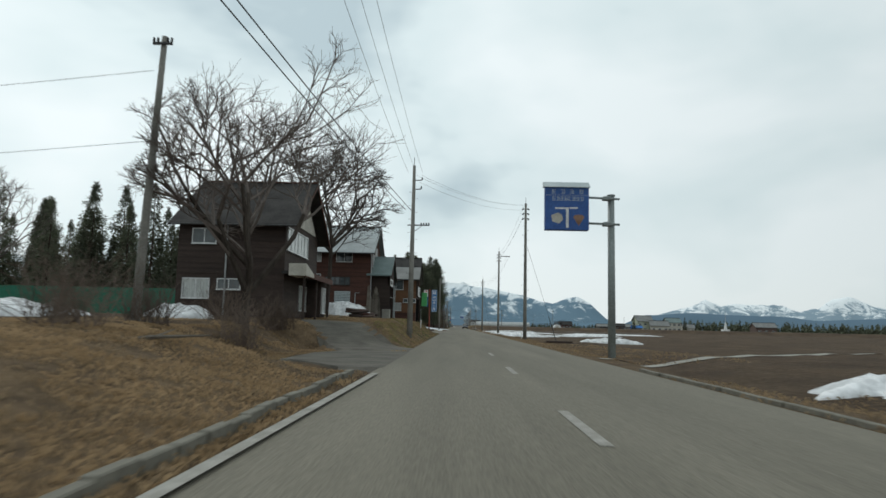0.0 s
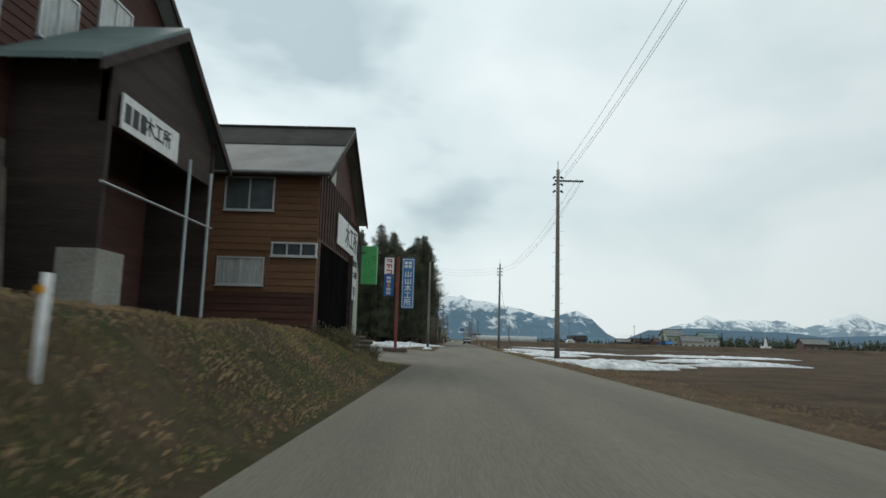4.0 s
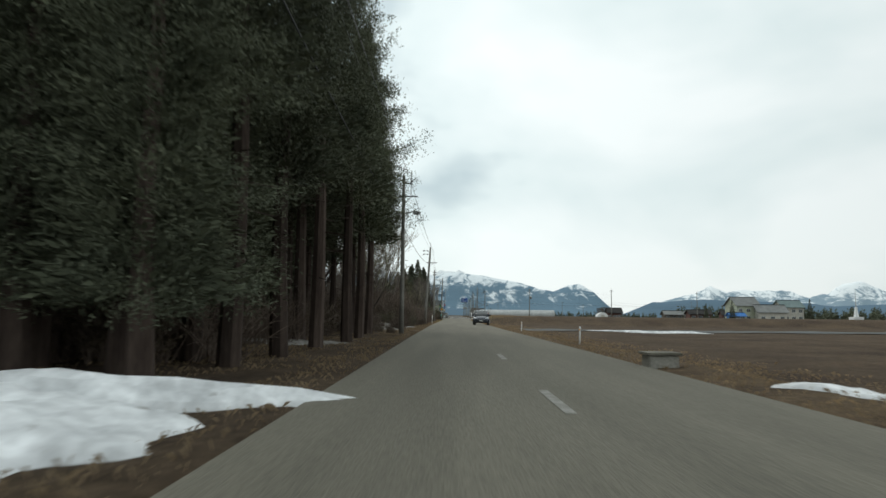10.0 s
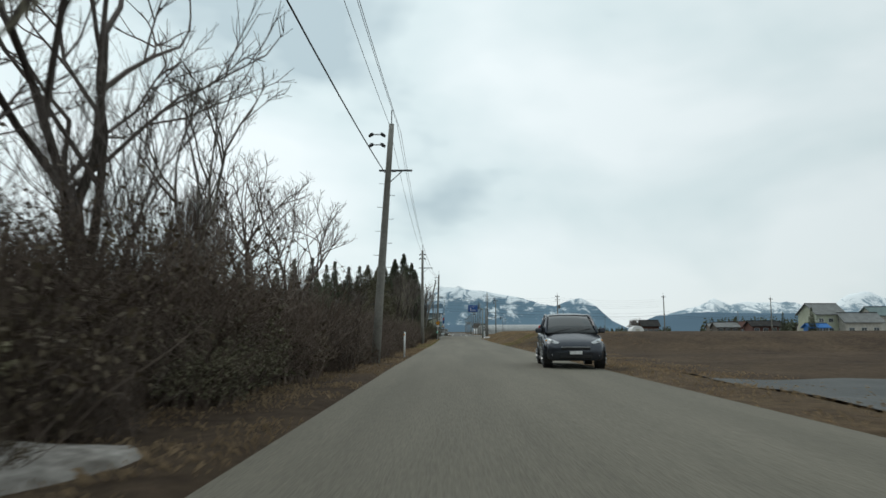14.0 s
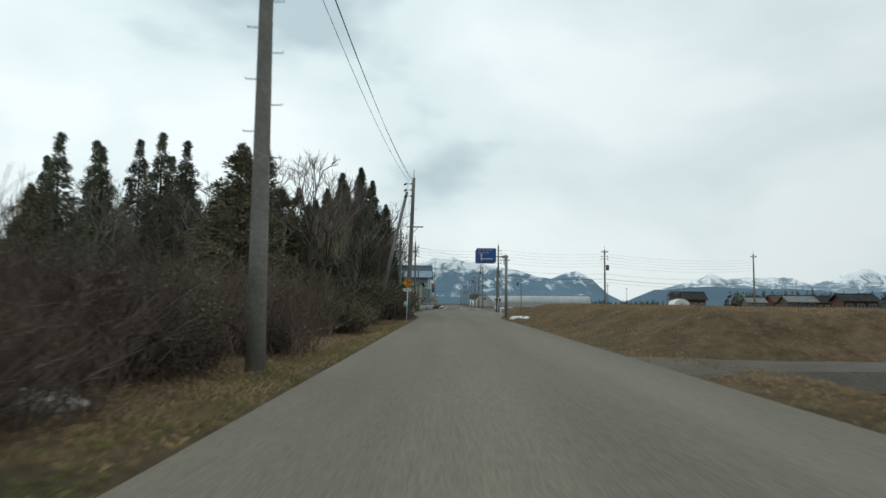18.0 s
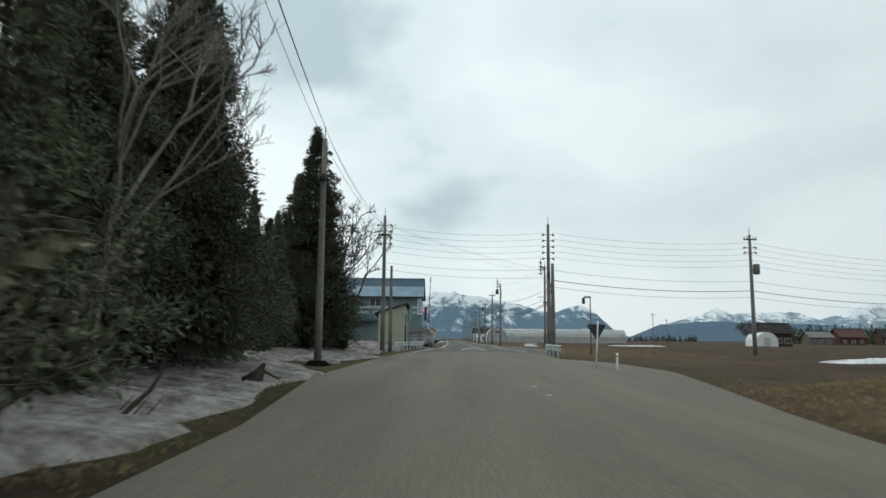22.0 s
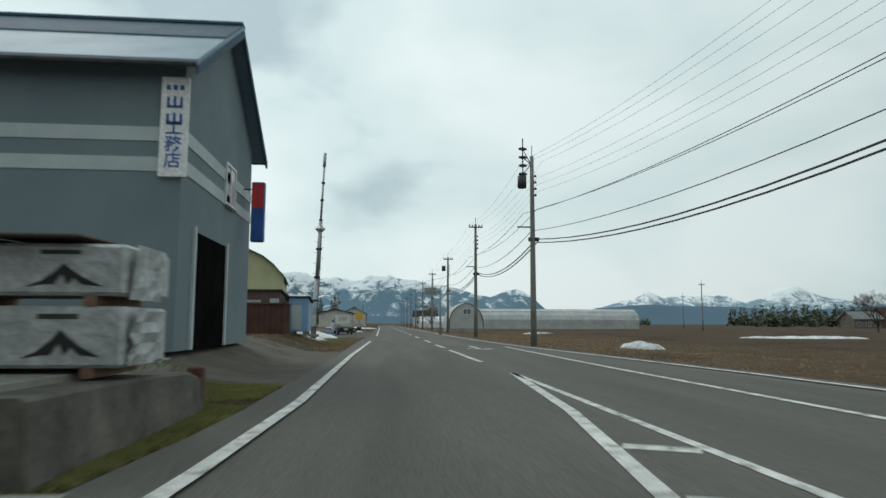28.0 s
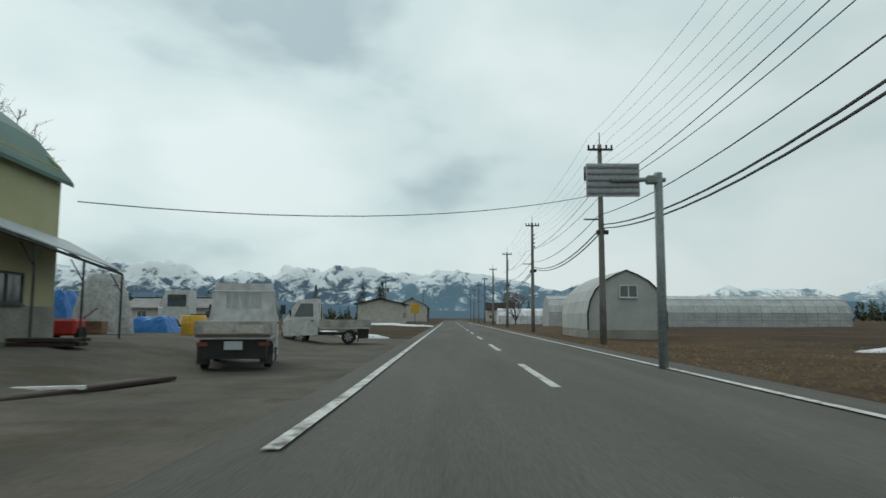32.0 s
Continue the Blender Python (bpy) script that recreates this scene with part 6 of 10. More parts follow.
for x, s in ((-4.1, 1), (-2.6, -1), (-7.1, 1), (-1.2, -1)):
    part("lattice_brace", prism([(x - 0.06, 4.75), (x + 0.06, 4.75), (x + 0.06 + s * 1.1, 5.95), (x - 0.06 + s * 1.1, 5.95)], -0.11, -0.07, 1), "wood_fresh", ws)
for k in range(8):
    z = 2.3 + 0.19 * k
    part("shutter_slat", box(-5.2, -2.7, -0.07, -0.01, z, z + 0.16), "wood_old", ws)
part("sliding_door", box(0.0, 0.05, 1.3, 3.85, 0.15, 3.95), "wall_green", ws, "large pale sliding door")
part("sliding_door", box(0.0, 0.07, 3.85, 6.4, 0.15, 3.95), "wall_green", ws, "large pale sliding door")
part("door_frame", box(0.0, 0.12, 1.1, 6.6, 3.95, 4.12), "concrete", ws)
part("door_jamb", box(0.0, 0.12, 6.4, 6.55, 0.0, 3.95), "concrete", ws)
part("door_jamb", box(0.0, 0.10, 1.15, 1.28, 0.0, 3.95), "concrete", ws)
window(ws, 3.3, 5.9, 0.0, 6.5, 7.6, 4, "curtain", "x", "steel")
part("lamp_arm", tube([(0.0, 3.2, 5.0), (0.7, 3.8, 5.2)], 0.02, 6), "dark_metal", ws)
part("signboard", box(-0.62, 0.12, -0.1, -0.05, 3.4, 6.2, bevel=0.012), "white", ws, "upright blue and white advertising board")
part("sign_field", box(-0.58, 0.08, -0.112, -0.102, 5.55, 6.15), "sky_blue", ws)
part("sign_field", box(-0.58, 0.08, -0.112, -0.102, 3.62, 5.0), "sky_blue", ws)
for k in range(4):
    part("character_bar", box(-0.54 + 0.15 * k, -0.43 + 0.15 * k, -0.112, -0.106, 5.3, 5.46), "sky_blue", ws)
part("logo_shape", box(-0.5, 0.02, -0.112, -0.106, 5.08, 5.26), "sky_blue", ws)
for k in range(3):
    part("character_bar", box(-0.42, -0.06, -0.118, -0.112, 3.75 + 0.13 * k, 3.82 + 0.13 * k), "wall_stripe", ws)
part("small_sign", box(-0.75, 0.0, -0.06, -0.03, 2.75, 3.05), "white", ws, "small white name board")
part("small_sign", box(-0.42, -0.05, -0.058, -0.028, 2.25, 2.75), "white", ws, "small white name board")
for k in range(5):
    part("character_bar", box(-0.7 + 0.14 * k, -0.6 + 0.14 * k, -0.066, -0.06, 2.82, 2.98), "dark_metal", ws)
part("corner_plinth", box(-0.2, 0.08, 8.4, 9.45, -0.4, 0.5), "concrete", ws)

lean2 = thing("leaning_timber", "long grey and reddish boards leaning on the green workshop", "planks", (-9.9, 100.3, 0.3))
for k in range(15):
    x = -0.9 + 0.19 * k
    top = (4.3, 4.5, 3.6, 3.3, 2.9, 2.6, 3.0, 2.3, 2.6, 1.9, 2.3, 2.5, 2.4, 2.1, 1.6)[k]
    part("plank", prism([(x, 0.0), (x + 0.16, 0.0), (x + 0.16 + 0.10, top), (x + 0.10, top)], 0.1 + 0.06 * (k % 3), 0.14 + 0.06 * (k % 3), 1), "wood_fresh" if k in (4, 5, 10, 11, 12, 13) else "wood_old", lean2)
rngw = random.Random(4)
for j, (x0, x1, y0, rows_n) in enumerate(((-12.5, -8.0, 99.0, 4), (-11.0, -5.6, 97.6, 3), (-8.2, -5.2, 96.9, 2))):
    st = thing("timber_stack", "stack of dark weathered logs and boards on bearers", "timber stack", ((x0 + x1) / 2, y0, 0.28), group="timber stacks in the workshop yard")
    L = (x1 - x0) / 2
    for b in (-0.7, 0.0, 0.7):
        part("bearer", box(L * b - 0.06, L * b + 0.06, -0.6, 0.7, 0.0, 0.1), "wood_old", st)
    for r_ in range(rows_n):
        for c in range(4):
            s, e_ = rngw.uniform(-0.6, 0.3), rngw.uniform(-0.3, 0.5)
            w0, w1, q0, q1 = (rngw.uniform(-0.05, 0.05) for _ in range(4))
            cy, cz = -0.42 + 0.3 * c, 0.22 + 0.235 * r_
            part("log", tube([(-L + s, cy + w0, cz + q0), (0.0, cy + 0.03 * math.sin(c * 3 + r_), cz), (L + e_, cy + w1, cz + q1)], [0.10 + rngw.uniform(0, 0.04), 0.125, 0.09 + rngw.uniform(0, 0.04)], 8), "wood_black" if rngw.random() < 0.7 else "wood_old", st)
minivan = thing("parked_van", "white van nose parked behind the timber", "van", (-11.2, 96.2, 0.3), 0)
part("body", box(-0.8, 0.8, 0.0, 3.2, 0.25, 0.95, bevel=0.12), "car_white", minivan, smooth=False)
part("cabin", prism([(0.15, 0.95), (3.15, 0.95), (3.1, 1.75), (0.75, 1.75)], -0.74, 0.74, 0), "car_white", minivan)
part("windscreen", prism([(0.12, 1.0), (0.68, 1.7), (0.66, 1.72), (0.10, 1.02)], -0.66, 0.66, 0), "glass", minivan)
for x in (-0.72, 0.72):
    for y in (0.6, 2.6):
        part("wheel", tube([(x - 0.09, y, 0.29), (x + 0.09, y, 0.29)], 0.29, 14), "tyre", minivan)
part("headlight", box(-0.7, -0.4, -0.02, 0.05, 0.6, 0.75), "lamp_glass", minivan)
part("headlight", box(0.4, 0.7, -0.02, 0.05, 0.6, 0.75), "lamp_glass", minivan)

# ---- twin advertising boards on the red post
tb = thing("advertising_post", "rust-red post carrying two upright advertising boards", "advertising sign", (-3.65, 98.4, 0.3))
part("post", box(-0.09, 0.09, -0.09, 0.09, -0.1, 5.9), "rust_red", tb, "rust-red steel post")
part("footing", box(-0.75, 0.75, -0.4, 0.4, -0.15, 0.10, bevel=0.03), "hut_brown", tb, "low brown concrete footing")
part("lamp", tube([(0.0, 0, 5.9), (0.14, -0.1, 5.72)], 0.04, 6), "dark_metal", tb)
for z in (3.5, 5.0):
    part("bracket", box(-0.4, 0.45, -0.03, 0.03, z - 0.03, z + 0.03), "dark_metal", tb)
part("board", box(0.28, 1.05, -0.11, 0.07, 2.6, 5.8, bevel=0.02), "sky_blue", tb, "blue board with white characters")
part("board_rim", box(0.30, 1.03, -0.116, -0.112, 5.70, 5.74), "white", tb)
part("board_rim", box(0.30, 1.03, -0.116, -0.112, 2.66, 2.70), "white", tb)
part("board_rim", box(0.31, 0.34, -0.116, -0.112, 2.66, 5.74), "white", tb)
part("board_rim", box(0.99, 1.02, -0.116, -0.112, 2.66, 5.74), "white", tb)
for dx in (0.42, 0.68):
    for k in range(2):
        part("character_bar", box(dx, dx + 0.2, -0.118, -0.112, 5.18 + 0.23 * k, 5.35 + 0.23 * k), "white", tb)
for z in (4.78, 4.33):
    part("character_bar", box(0.47, 0.87, -0.118, -0.112, z - 0.17, z - 0.11), "white", tb)
    part("character_bar", box(0.47, 0.53, -0.118, -0.112, z - 0.17, z + 0.14), "white", tb)
    part("character_bar", box(0.81, 0.87, -0.118, -0.112, z - 0.17, z + 0.14), "white", tb)
    part("character_bar", box(0.64, 0.70, -0.118, -0.112, z - 0.17, z + 0.16), "white", tb)
lettering("board_text", "木工所", 0.46, "white", tb, pose(0.67, -0.114, 3.41), 1.0, True)
part("board", box(-0.86, -0.27, -0.08, 0.08, 4.75, 5.8, bevel=0.02), "white", tb, "white board with red characters")
part("board", box(-0.86, -0.27, -0.08, 0.08, 3.35, 4.75, bevel=0.02), "blue", tb, "deep blue lower board")
for k in range(3):
    z = 5.58 - 0.34 * k
    sh = box(-0.74, -0.38, -0.09, -0.084, z + 0.06, z + 0.13)
    box(-0.45, -0.38, -0.0905, -0.0845, z - 0.10, z + 0.06, sh)
    if k != 1:
        box(-0.70, -0.38, -0.0895, -0.0835, z - 0.04 - 0.05 * k, z + 0.01 - 0.05 * k, sh)
    else:
        box(-0.62, -0.55, -0.0895, -0.0835, z - 0.13, z + 0.16, sh)
    part("character_shape", sh, "red", tb)
for k in range(5):
    if k != 2:
        part("character_bar", box(-0.70, -0.43, -0.09, -0.084, 4.42 - 0.24 * k, 4.60 - 0.24 * k), "wall_stripe", tb)
part("emblem", tube([(-0.565, -0.09, 4.03), (-0.565, -0.084, 4.03)], 0.11, 12), "orange", tb)

# ---- blue-grey contractor's building
bb = gable_house("contractor_building", "blue-grey rendered building with pale bands and blue metal roof", (-2.35, 375.7, 0.5), 14.2, 6.9, 5.75, 7.9, "wall_grey", "roof_blue", over=(0.35, 0.5), trim="roof_deepblue", roof2="roof_deepblue", roof_t=0.14)
for z in (3.62, 4.22):
    part("band", box(-14.2, 0.0, -0.02, -0.004, z - 0.14, z + 0.14), "wall_stripe", bb, "pale painted band")
    part("band", box(0.004, 0.02, 0.0, 6.9, z - 0.14, z + 0.14), "wall_stripe", bb, "pale painted band")
window(bb, -11.6, -10.5, 0.0, 4.55, 5.4, 2)
window(bb, -12.9, -11.8, 0.0, 1.8, 2.7, 2, frame_m="wood_fresh")
window(bb, -9.9, -9.2, 0.0, 1.7, 2.5, 1)
window(bb, -6.2, -4.9, 0.0, 4.4, 5.3, 2)
# Shade of the way in, painted as a near-black panel on the wall.
part("entrance", box(0.004, 0.02, 1.1, 3.9, 0.0, 2.45), "dark", bb, "flat near-black panel painted as the shaded way in")
part("entrance_frame", box(0.0, 0.06, 0.95, 1.1, 0.0, 2.55), "wall_stripe", bb)
part("entrance_frame", box(0.0, 0.06, 3.9, 4.05, 0.0, 2.55), "wall_stripe", bb)
window(bb, 3.6, 4.6, 0.0, 3.55, 4.5, 2, "curtain", "x")
part("downpipe", tube([(-9.0, -0.3, 5.2), (-9.0, -0.1, 4.4), (-10.4, -0.1, 3.9), (-10.4, -0.1, 0.0)], 0.05, 6), "dark_metal", bb)
part("downpipe", tube([(-3.9, -0.08, 5.3), (-3.9, -0.08, 0.0)], 0.05, 6), "dark_metal", bb)
part("signboard", box(-0.42, 0.12, -0.12, -0.06, 3.35, 5.35, bevel=0.012), "white", bb, "upright white company board with blue characters")
for k in range(3):
    part("character_bar", box(-0.32 + 0.13 * k, -0.24 + 0.13 * k, -0.128, -0.122, 5.08, 5.18), "blue", bb)
for z in (4.84, 4.50):
    part("character_bar", box(-0.30, 0.0, -0.128, -0.122, z - 0.12, z - 0.07), "blue", bb)
    part("character_bar", box(-0.30, -0.25, -0.128, -0.122, z - 0.12, z + 0.10), "blue", bb)
    part("character_bar", box(-0.05, 0.0, -0.128, -0.122, z - 0.12, z + 0.10), "blue", bb)
    part("character_bar", box(-0.175, -0.125, -0.128, -0.122, z - 0.12, z + 0.12), "blue", bb)
lettering("board_text", "工務店", 0.33, "blue", bb, pose(-0.15, -0.124, 3.98), 1.0, True)
part("side_sign", box(0.25, 0.62, 5.7, 5.9, 2.8, 4.5, bevel=0.03), "blue", bb, "small red and blue hanging board")
part("side_sign_top", box(0.27, 0.60, 5.685, 5.695, 3.75, 4.45), "red", bb)
part("sign_bracket", tube([(0.0, 5.8, 4.3), (0.3, 5.8, 4.3)], 0.02, 6), "dark_metal", bb)
part("eave_canopy", prism([(-1.2, 2.5), (0.0, 2.75), (0.0, 2.85), (-1.2, 2.6)], -9.0, -5.2, 0), "roof_deepblue", bb, "blue lean-to canopy")

# ---- small mono-pitched store
shed = thing("store_shed", "pale green shed with a mono-pitched dark roof", "shed", (-3.57, 363.95, 0.6))
part("wall", prism([(-2.75, 0.0), (0.0, 0.0), (0.0, 3.85), (-2.75, 3.0)], 0.0, 0.12, 1), "wall_green", shed)
part("wall", prism([(-2.75, 0.0), (0.0, 0.0), (0.0, 3.55), (-2.75, 2.7)], 4.5, 4.62, 1), "wall_green", shed)
part("wall", prism([(0.12, 0.0), (4.5, 0.0), (4.5, 3.55), (0.12, 3.85)], -0.12, 0.0, 0), "wall_green", shed)
part("wall", prism([(0.12, 0.0), (4.5, 0.0), (4.5, 2.7), (0.12, 3.0)], -2.75, -2.63, 0), "wall_green", shed)
rb = bmesh.new()
vs_ = [rb.verts.new(c) for c in ((-3.15, -0.3, 2.88), (0.35, -0.3, 3.98), (0.35, 5.0, 3.63), (-3.15, 5.0, 2.53), (-3.15, -0.3, 3.02), (0.35, -0.3, 4.12), (0.35, 5.0, 3.77), (-3.15, 5.0, 2.67))]
for q in ((3, 2, 1, 0), (4, 5, 6, 7), (0, 1, 5, 4), (1, 2, 6, 5), (2, 3, 7, 6), (3, 0, 4, 7)):
    rb.faces.new([vs_[k] for k in q])
part("roof", rb, "roof_dark", shed)
# No hole in the wall: a near-black sheet gives the doorway's shade.
part("door_opening", box(0.003, 0.02, 0.15, 1.9, 0.0, 1.75), "dark", shed, "flat near-black panel painted as the shaded doorway")
part("door_frame", box(0.0, 0.05, 1.9, 2.0, 0.0, 1.85), "dark_metal", shed)
part("door_frame", box(0.0, 0.05, 0.05, 0.15, 0.0, 1.85), "dark_metal", shed)
window(shed, 1.1, 2.0, 0.0, 2.0, 2.9, 2, "glass", "x", "dark_metal")
part("green_sign", box(0.02, 0.42, 4.75, 4.82, 2.95, 4.0), "sign_green", shed, "green board on the far corner")
part("slab", box(-3.0, 0.6, -0.25, 5.2, -0.4, 0.0), "concrete", shed, "concrete floor slab")

# ---- wrapped lumber packs beside the road
for j, (z0, z1) in enumerate(((0.0, 0.56), (0.62, 1.10))):
    pk = thing("lumber_pack", "white-wrapped lumber pack printed with black mountain shapes", "lumber pack", (-2.15, 368.5, 0.63 + z0), group="wrapped lumber packs", turn=-1.0 if j else 0.0)
    hh = z1 - z0
    part("wrap", box(-1.6, 1.5, 0.0, 1.15, 0.03, hh, bevel=0.03), "wrap", pk, "creased white wrapping")
    for x in (-1.2, 0.0, 1.2):
        part("bearer", box(x - 0.05, x + 0.05, 0.02, 1.1, -0.055, 0.03), "wood_fresh", pk)
    for cx in (-1.05, 0.0, 1.0):
        o = [(-0.33, 0.10), (-0.20, 0.17), (-0.10, 0.26), (-0.02, 0.36), (0.06, 0.28), (0.16, 0.20), (0.32, 0.11), (0.14, 0.13), (0.07, 0.20), (0.02, 0.12), (-0.03, 0.24), (-0.09, 0.13), (-0.16, 0.13)]
        part("printed_mountain", prism([(cx + a, b * hh / 0.6 + 0.02) for a, b in o], -0.006, -0.001, 1), "black", pk)
        part("printed_bar", box(cx - 0.22, cx + 0.12, -0.005, -0.001, hh * 0.80, hh * 0.88), "dark_metal", pk)
    fl = bmesh.new()
    g_ = bmesh.ops.create_grid(fl, x_segments=5, y_segments=5, size=0.24)
    for v in fl.verts:
        v.co = Vector((1.52 + 0.12 * (v.co.x + 0.24) + 0.05 * noise.noise(Vector((v.co.x * 9, v.co.y * 9, j))), 0.45 + v.co.y * 1.6, hh * 0.5 + v.co.x * 1.0))
    part("loose_wrap", fl, "wrap", pk, "torn loose wrapping at the end")
cover = thing("sheet_cover", "rusty corrugated sheets laid over the lumber packs", "roofing sheet", (-2.15, 368.5, 1.72))
for k in range(4):
    part("sheet", prism([(-0.25, 0.02 + 0.03 * (k % 2)), (1.45, 0.07 + 0.03 * (k % 2)), (1.45, 0.085 + 0.03 * (k % 2)), (-0.25, 0.035 + 0.03 * (k % 2))], -2.0 + 0.78 * k, -1.15 + 0.78 * k, 0), "hut_brown", cover)

# ---- huts beside the mast
def hut(label, at, w, d, h, wall, door=None, roof="roof_dark", slope=0.2, window_at=None):
    s = thing("site_hut", label, "hut", at, group="site huts on the lot")
    part("wall", box(-w, 0, 0, 0.05, 0.12, h), wall, s)
    part("wall", box(-w, 0, d - 0.05, d, 0.12, h - slope), wall, s)
    part("wall", prism([(0.05, 0.12), (d - 0.05, 0.12), (d - 0.05, h - slope), (0.05, h)], -0.05, 0, 0), wall, s)
    part("wall", prism([(0.05, 0.12), (d - 0.05, 0.12), (d - 0.05, h - slope), (0.05, h)], -w, -w + 0.05, 0), wall, s)
    part("roof", prism([(-0.1, h + 0.01), (d + 0.1, h - slope - 0.02), (d + 0.1, h - slope + 0.06), (-0.1, h + 0.09)], -w - 0.1, 0.1, 0), roof, s)
    for x in (-w + 0.15, -0.15):
        for y in (0.15, d - 0.15):
            part("foot_block", box(x - 0.1, x + 0.1, y - 0.1, y + 0.1, -0.05, 0.14), "concrete", s)
    part("floor", box(-w + 0.05, -0.05, 0.05, d - 0.05, 0.12, 0.18), "hut_brown", s)
    if door:
        part("door", box(door[0], door[1], -0.04, -0.004, 0.2, h - 0.35), "wall_stripe", s, "pale door")
        part("door_handle", box(door[1] - 0.12, door[1] - 0.06, -0.08, -0.04, 0.9, 1.1), "steel", s)
    if window_at:
        window(s, window_at[0], window_at[1], 0.0, window_at[2], window_at[3], 2, "curtain")
    return s


hut("light blue sheet-metal cabin with a pale door", (-2.05, 396.6, 0.5), 0.95, 1.5, 1.8, "hut_blue", (-0.8, -0.32))
hut("dark brown plank site hut with a window and a pale door", (-3.3, 395.7, 0.5), 2.4, 1.7, 2.08, "hut_brown", (-0.5, -0.06), window_at=(-1.95, -1.0, 0.95, 1.6))
rust = thing("storage_box", "rust-brown ribbed storage box on sleepers", "storage box", (-2.75, 393.7, 0.45))
part("body", box(-1.9, 0.0, 0.0, 1.3, 0.1, 1.45), "rust_brown", rust)
for k in range(8):
    part("rib", box(-1.86 + 0.25 * k, -1.78 + 0.25 * k, -0.05, 0.0, 0.12, 1.42), "rust_brown", rust)
for k in range(3):
    part("rib", box(0.0, 0.05, 0.2 + 0.4 * k, 0.3 + 0.4 * k, 0.12, 1.42), "rust_brown", rust)
part("lid", box(-2.0, 0.1, -0.08, 1.4, 1.45, 1.52), "hut_brown", rust)
part("sleeper", box(-1.8, -1.5, -0.1, 1.4, 0.0, 0.1), "wood_old", rust)
part("sleeper", box(-0.5, -0.2, -0.1, 1.4, 0.0, 0.1), "wood_old", rust)
board_pile = thing("board_pile", "low pile of boards and scrap on the lot", "timber stack", (-4.6, 389.5, 0.42))
for k in range(9):
    part("plank", box(-1.6 + 0.2 * math.sin(k * 2.0), 1.3 + 0.3 * math.sin(k), -0.6 + 0.16 * (k % 5), -0.46 + 0.16 * (k % 5), 0.06 * (k // 5) + 0.02, 0.06 * (k // 5) + 0.07), "wood_old", board_pile)
trough = thing("concrete_trough", "dark weathered concrete trough on the lot", "trough", (-4.9, 385.5, 0.4))
part("body", box(-0.6, 0.6, -0.35, 0.35, 0.0, 0.45, bevel=0.04), "concrete", trough)

# ---- communications mast
mast = thing("radio_mast", "slender grey radio mast with a diamond platform", "mast", (-2.15, 400.5, 0.4))
mast.matrix_basis = pose(-2.15, 400.5, 0.4, 0, 2.4, 0)
part("pole_shaft", tube([(0, 0, -0.2), (0, 0, 3.2)], [0.16, 0.14], 12), "steel", mast, smooth=True)
part("pole_shaft", tube([(0, 0, 3.2), (0, 0, 6.4)], [0.11, 0.10], 12), "steel", mast, smooth=True)
part("pole_shaft", tube([(0, 0, 6.4), (0, 0, 9.6)], [0.065, 0.055], 10), "steel", mast, smooth=True)
part("antenna", tube([(0, 0, 9.55), (0, 0, 10.35)], 0.09, 10), "steel", mast, "white cylinder antenna", True)
for z in (1.9, 3.2, 4.8, 6.45, 7.6, 8.6):
    part("collar", tube([(0, 0, z - 0.06), (0, 0, z + 0.06)], 0.17 if z < 5 else 0.1, 12), "dark_metal", mast)
part("platform", tube([(0, 0, 5.72), (0, 0, 5.95), (0, 0, 6.18)], [0.08, 0.3, 0.08], 4), "steel", mast, "diamond-shaped antenna housing")
part("equipment_box", box(-0.22, 0.12, -0.32, -0.12, 0.45, 1.05, bevel=0.02), "wall_stripe", mast, "pale equipment box")
part("cable", tube([(0.12, -0.1, 0.1), (0.15, -0.1, 3.1), (0.1, -0.06, 5.7)], 0.02, 5), "dark_metal", mast)
part("base_plate", box(-0.3, 0.3, -0.3, 0.3, -0.1, 0.05), "concrete", mast)
for k in range(14):
    part("step_bolt", tube([(0.1 if k % 2 else -0.1, 0, 1.6 + 0.3 * k), (0.26 if k % 2 else -0.26, 0, 1.6 + 0.3 * k)], 0.011, 5), "dark_metal", mast)

# ---- round-roofed barn with the lean-to
barn = thing("barn", "yellow-green round-roofed barn with a deep green roof", "barn", (-10.0, 416.35, 0.4), 6.5)
BL, BW = 11.0, 3.85
arch = [(4.08, 4.12), (3.98, 4.26), (3.78, 4.48), (3.1, 5.28), (2.2, 5.98), (1.1, 6.48), (0.0, 6.62), (-1.1, 6.50), (-2.2, 6.14), (-3.1, 5.50), (-3.7, 4.80)]
inner = [(a, b - 0.10) for a, b in arch]
for y0, y1 in ((0.0, 0.15), (BL - 0.15, BL)):
    part("end_wall", prism([(BW, 0.9), (BW, 4.5)] + inner[3:-1] + [(-3.45, 4.95), (-3.45, 0.9)], y0, y1, 1), "wall_olive", barn)
part("side_wall", box(BW - 0.15, BW, 0.15, BL - 0.15, 2.75, 4.45), "wall_olive", barn)
part("side_wall", box(BW - 0.15, BW, 5.6, BL - 0.15, 0.9, 2.75), "wall_olive", barn)
part("side_wall", box(-3.45, -3.3, 0.15, BL - 0.15, 0.9, 4.9), "wall_olive", barn)
part("foundation", box(-3.47, BW + 0.02, -0.02, BL + 0.02, -0.6, 0.9), "concrete", barn, "concrete base")
part("roof", prism(arch + inner[::-1], -0.35, BL + 0.2, 1), "green_roof", barn, "deep green curved metal roof")
part("finial", prism([(-0.22, 6.6), (0.22, 6.6), (0.0, 7.0)], -0.3, 0.5, 1), "green_roof", barn)
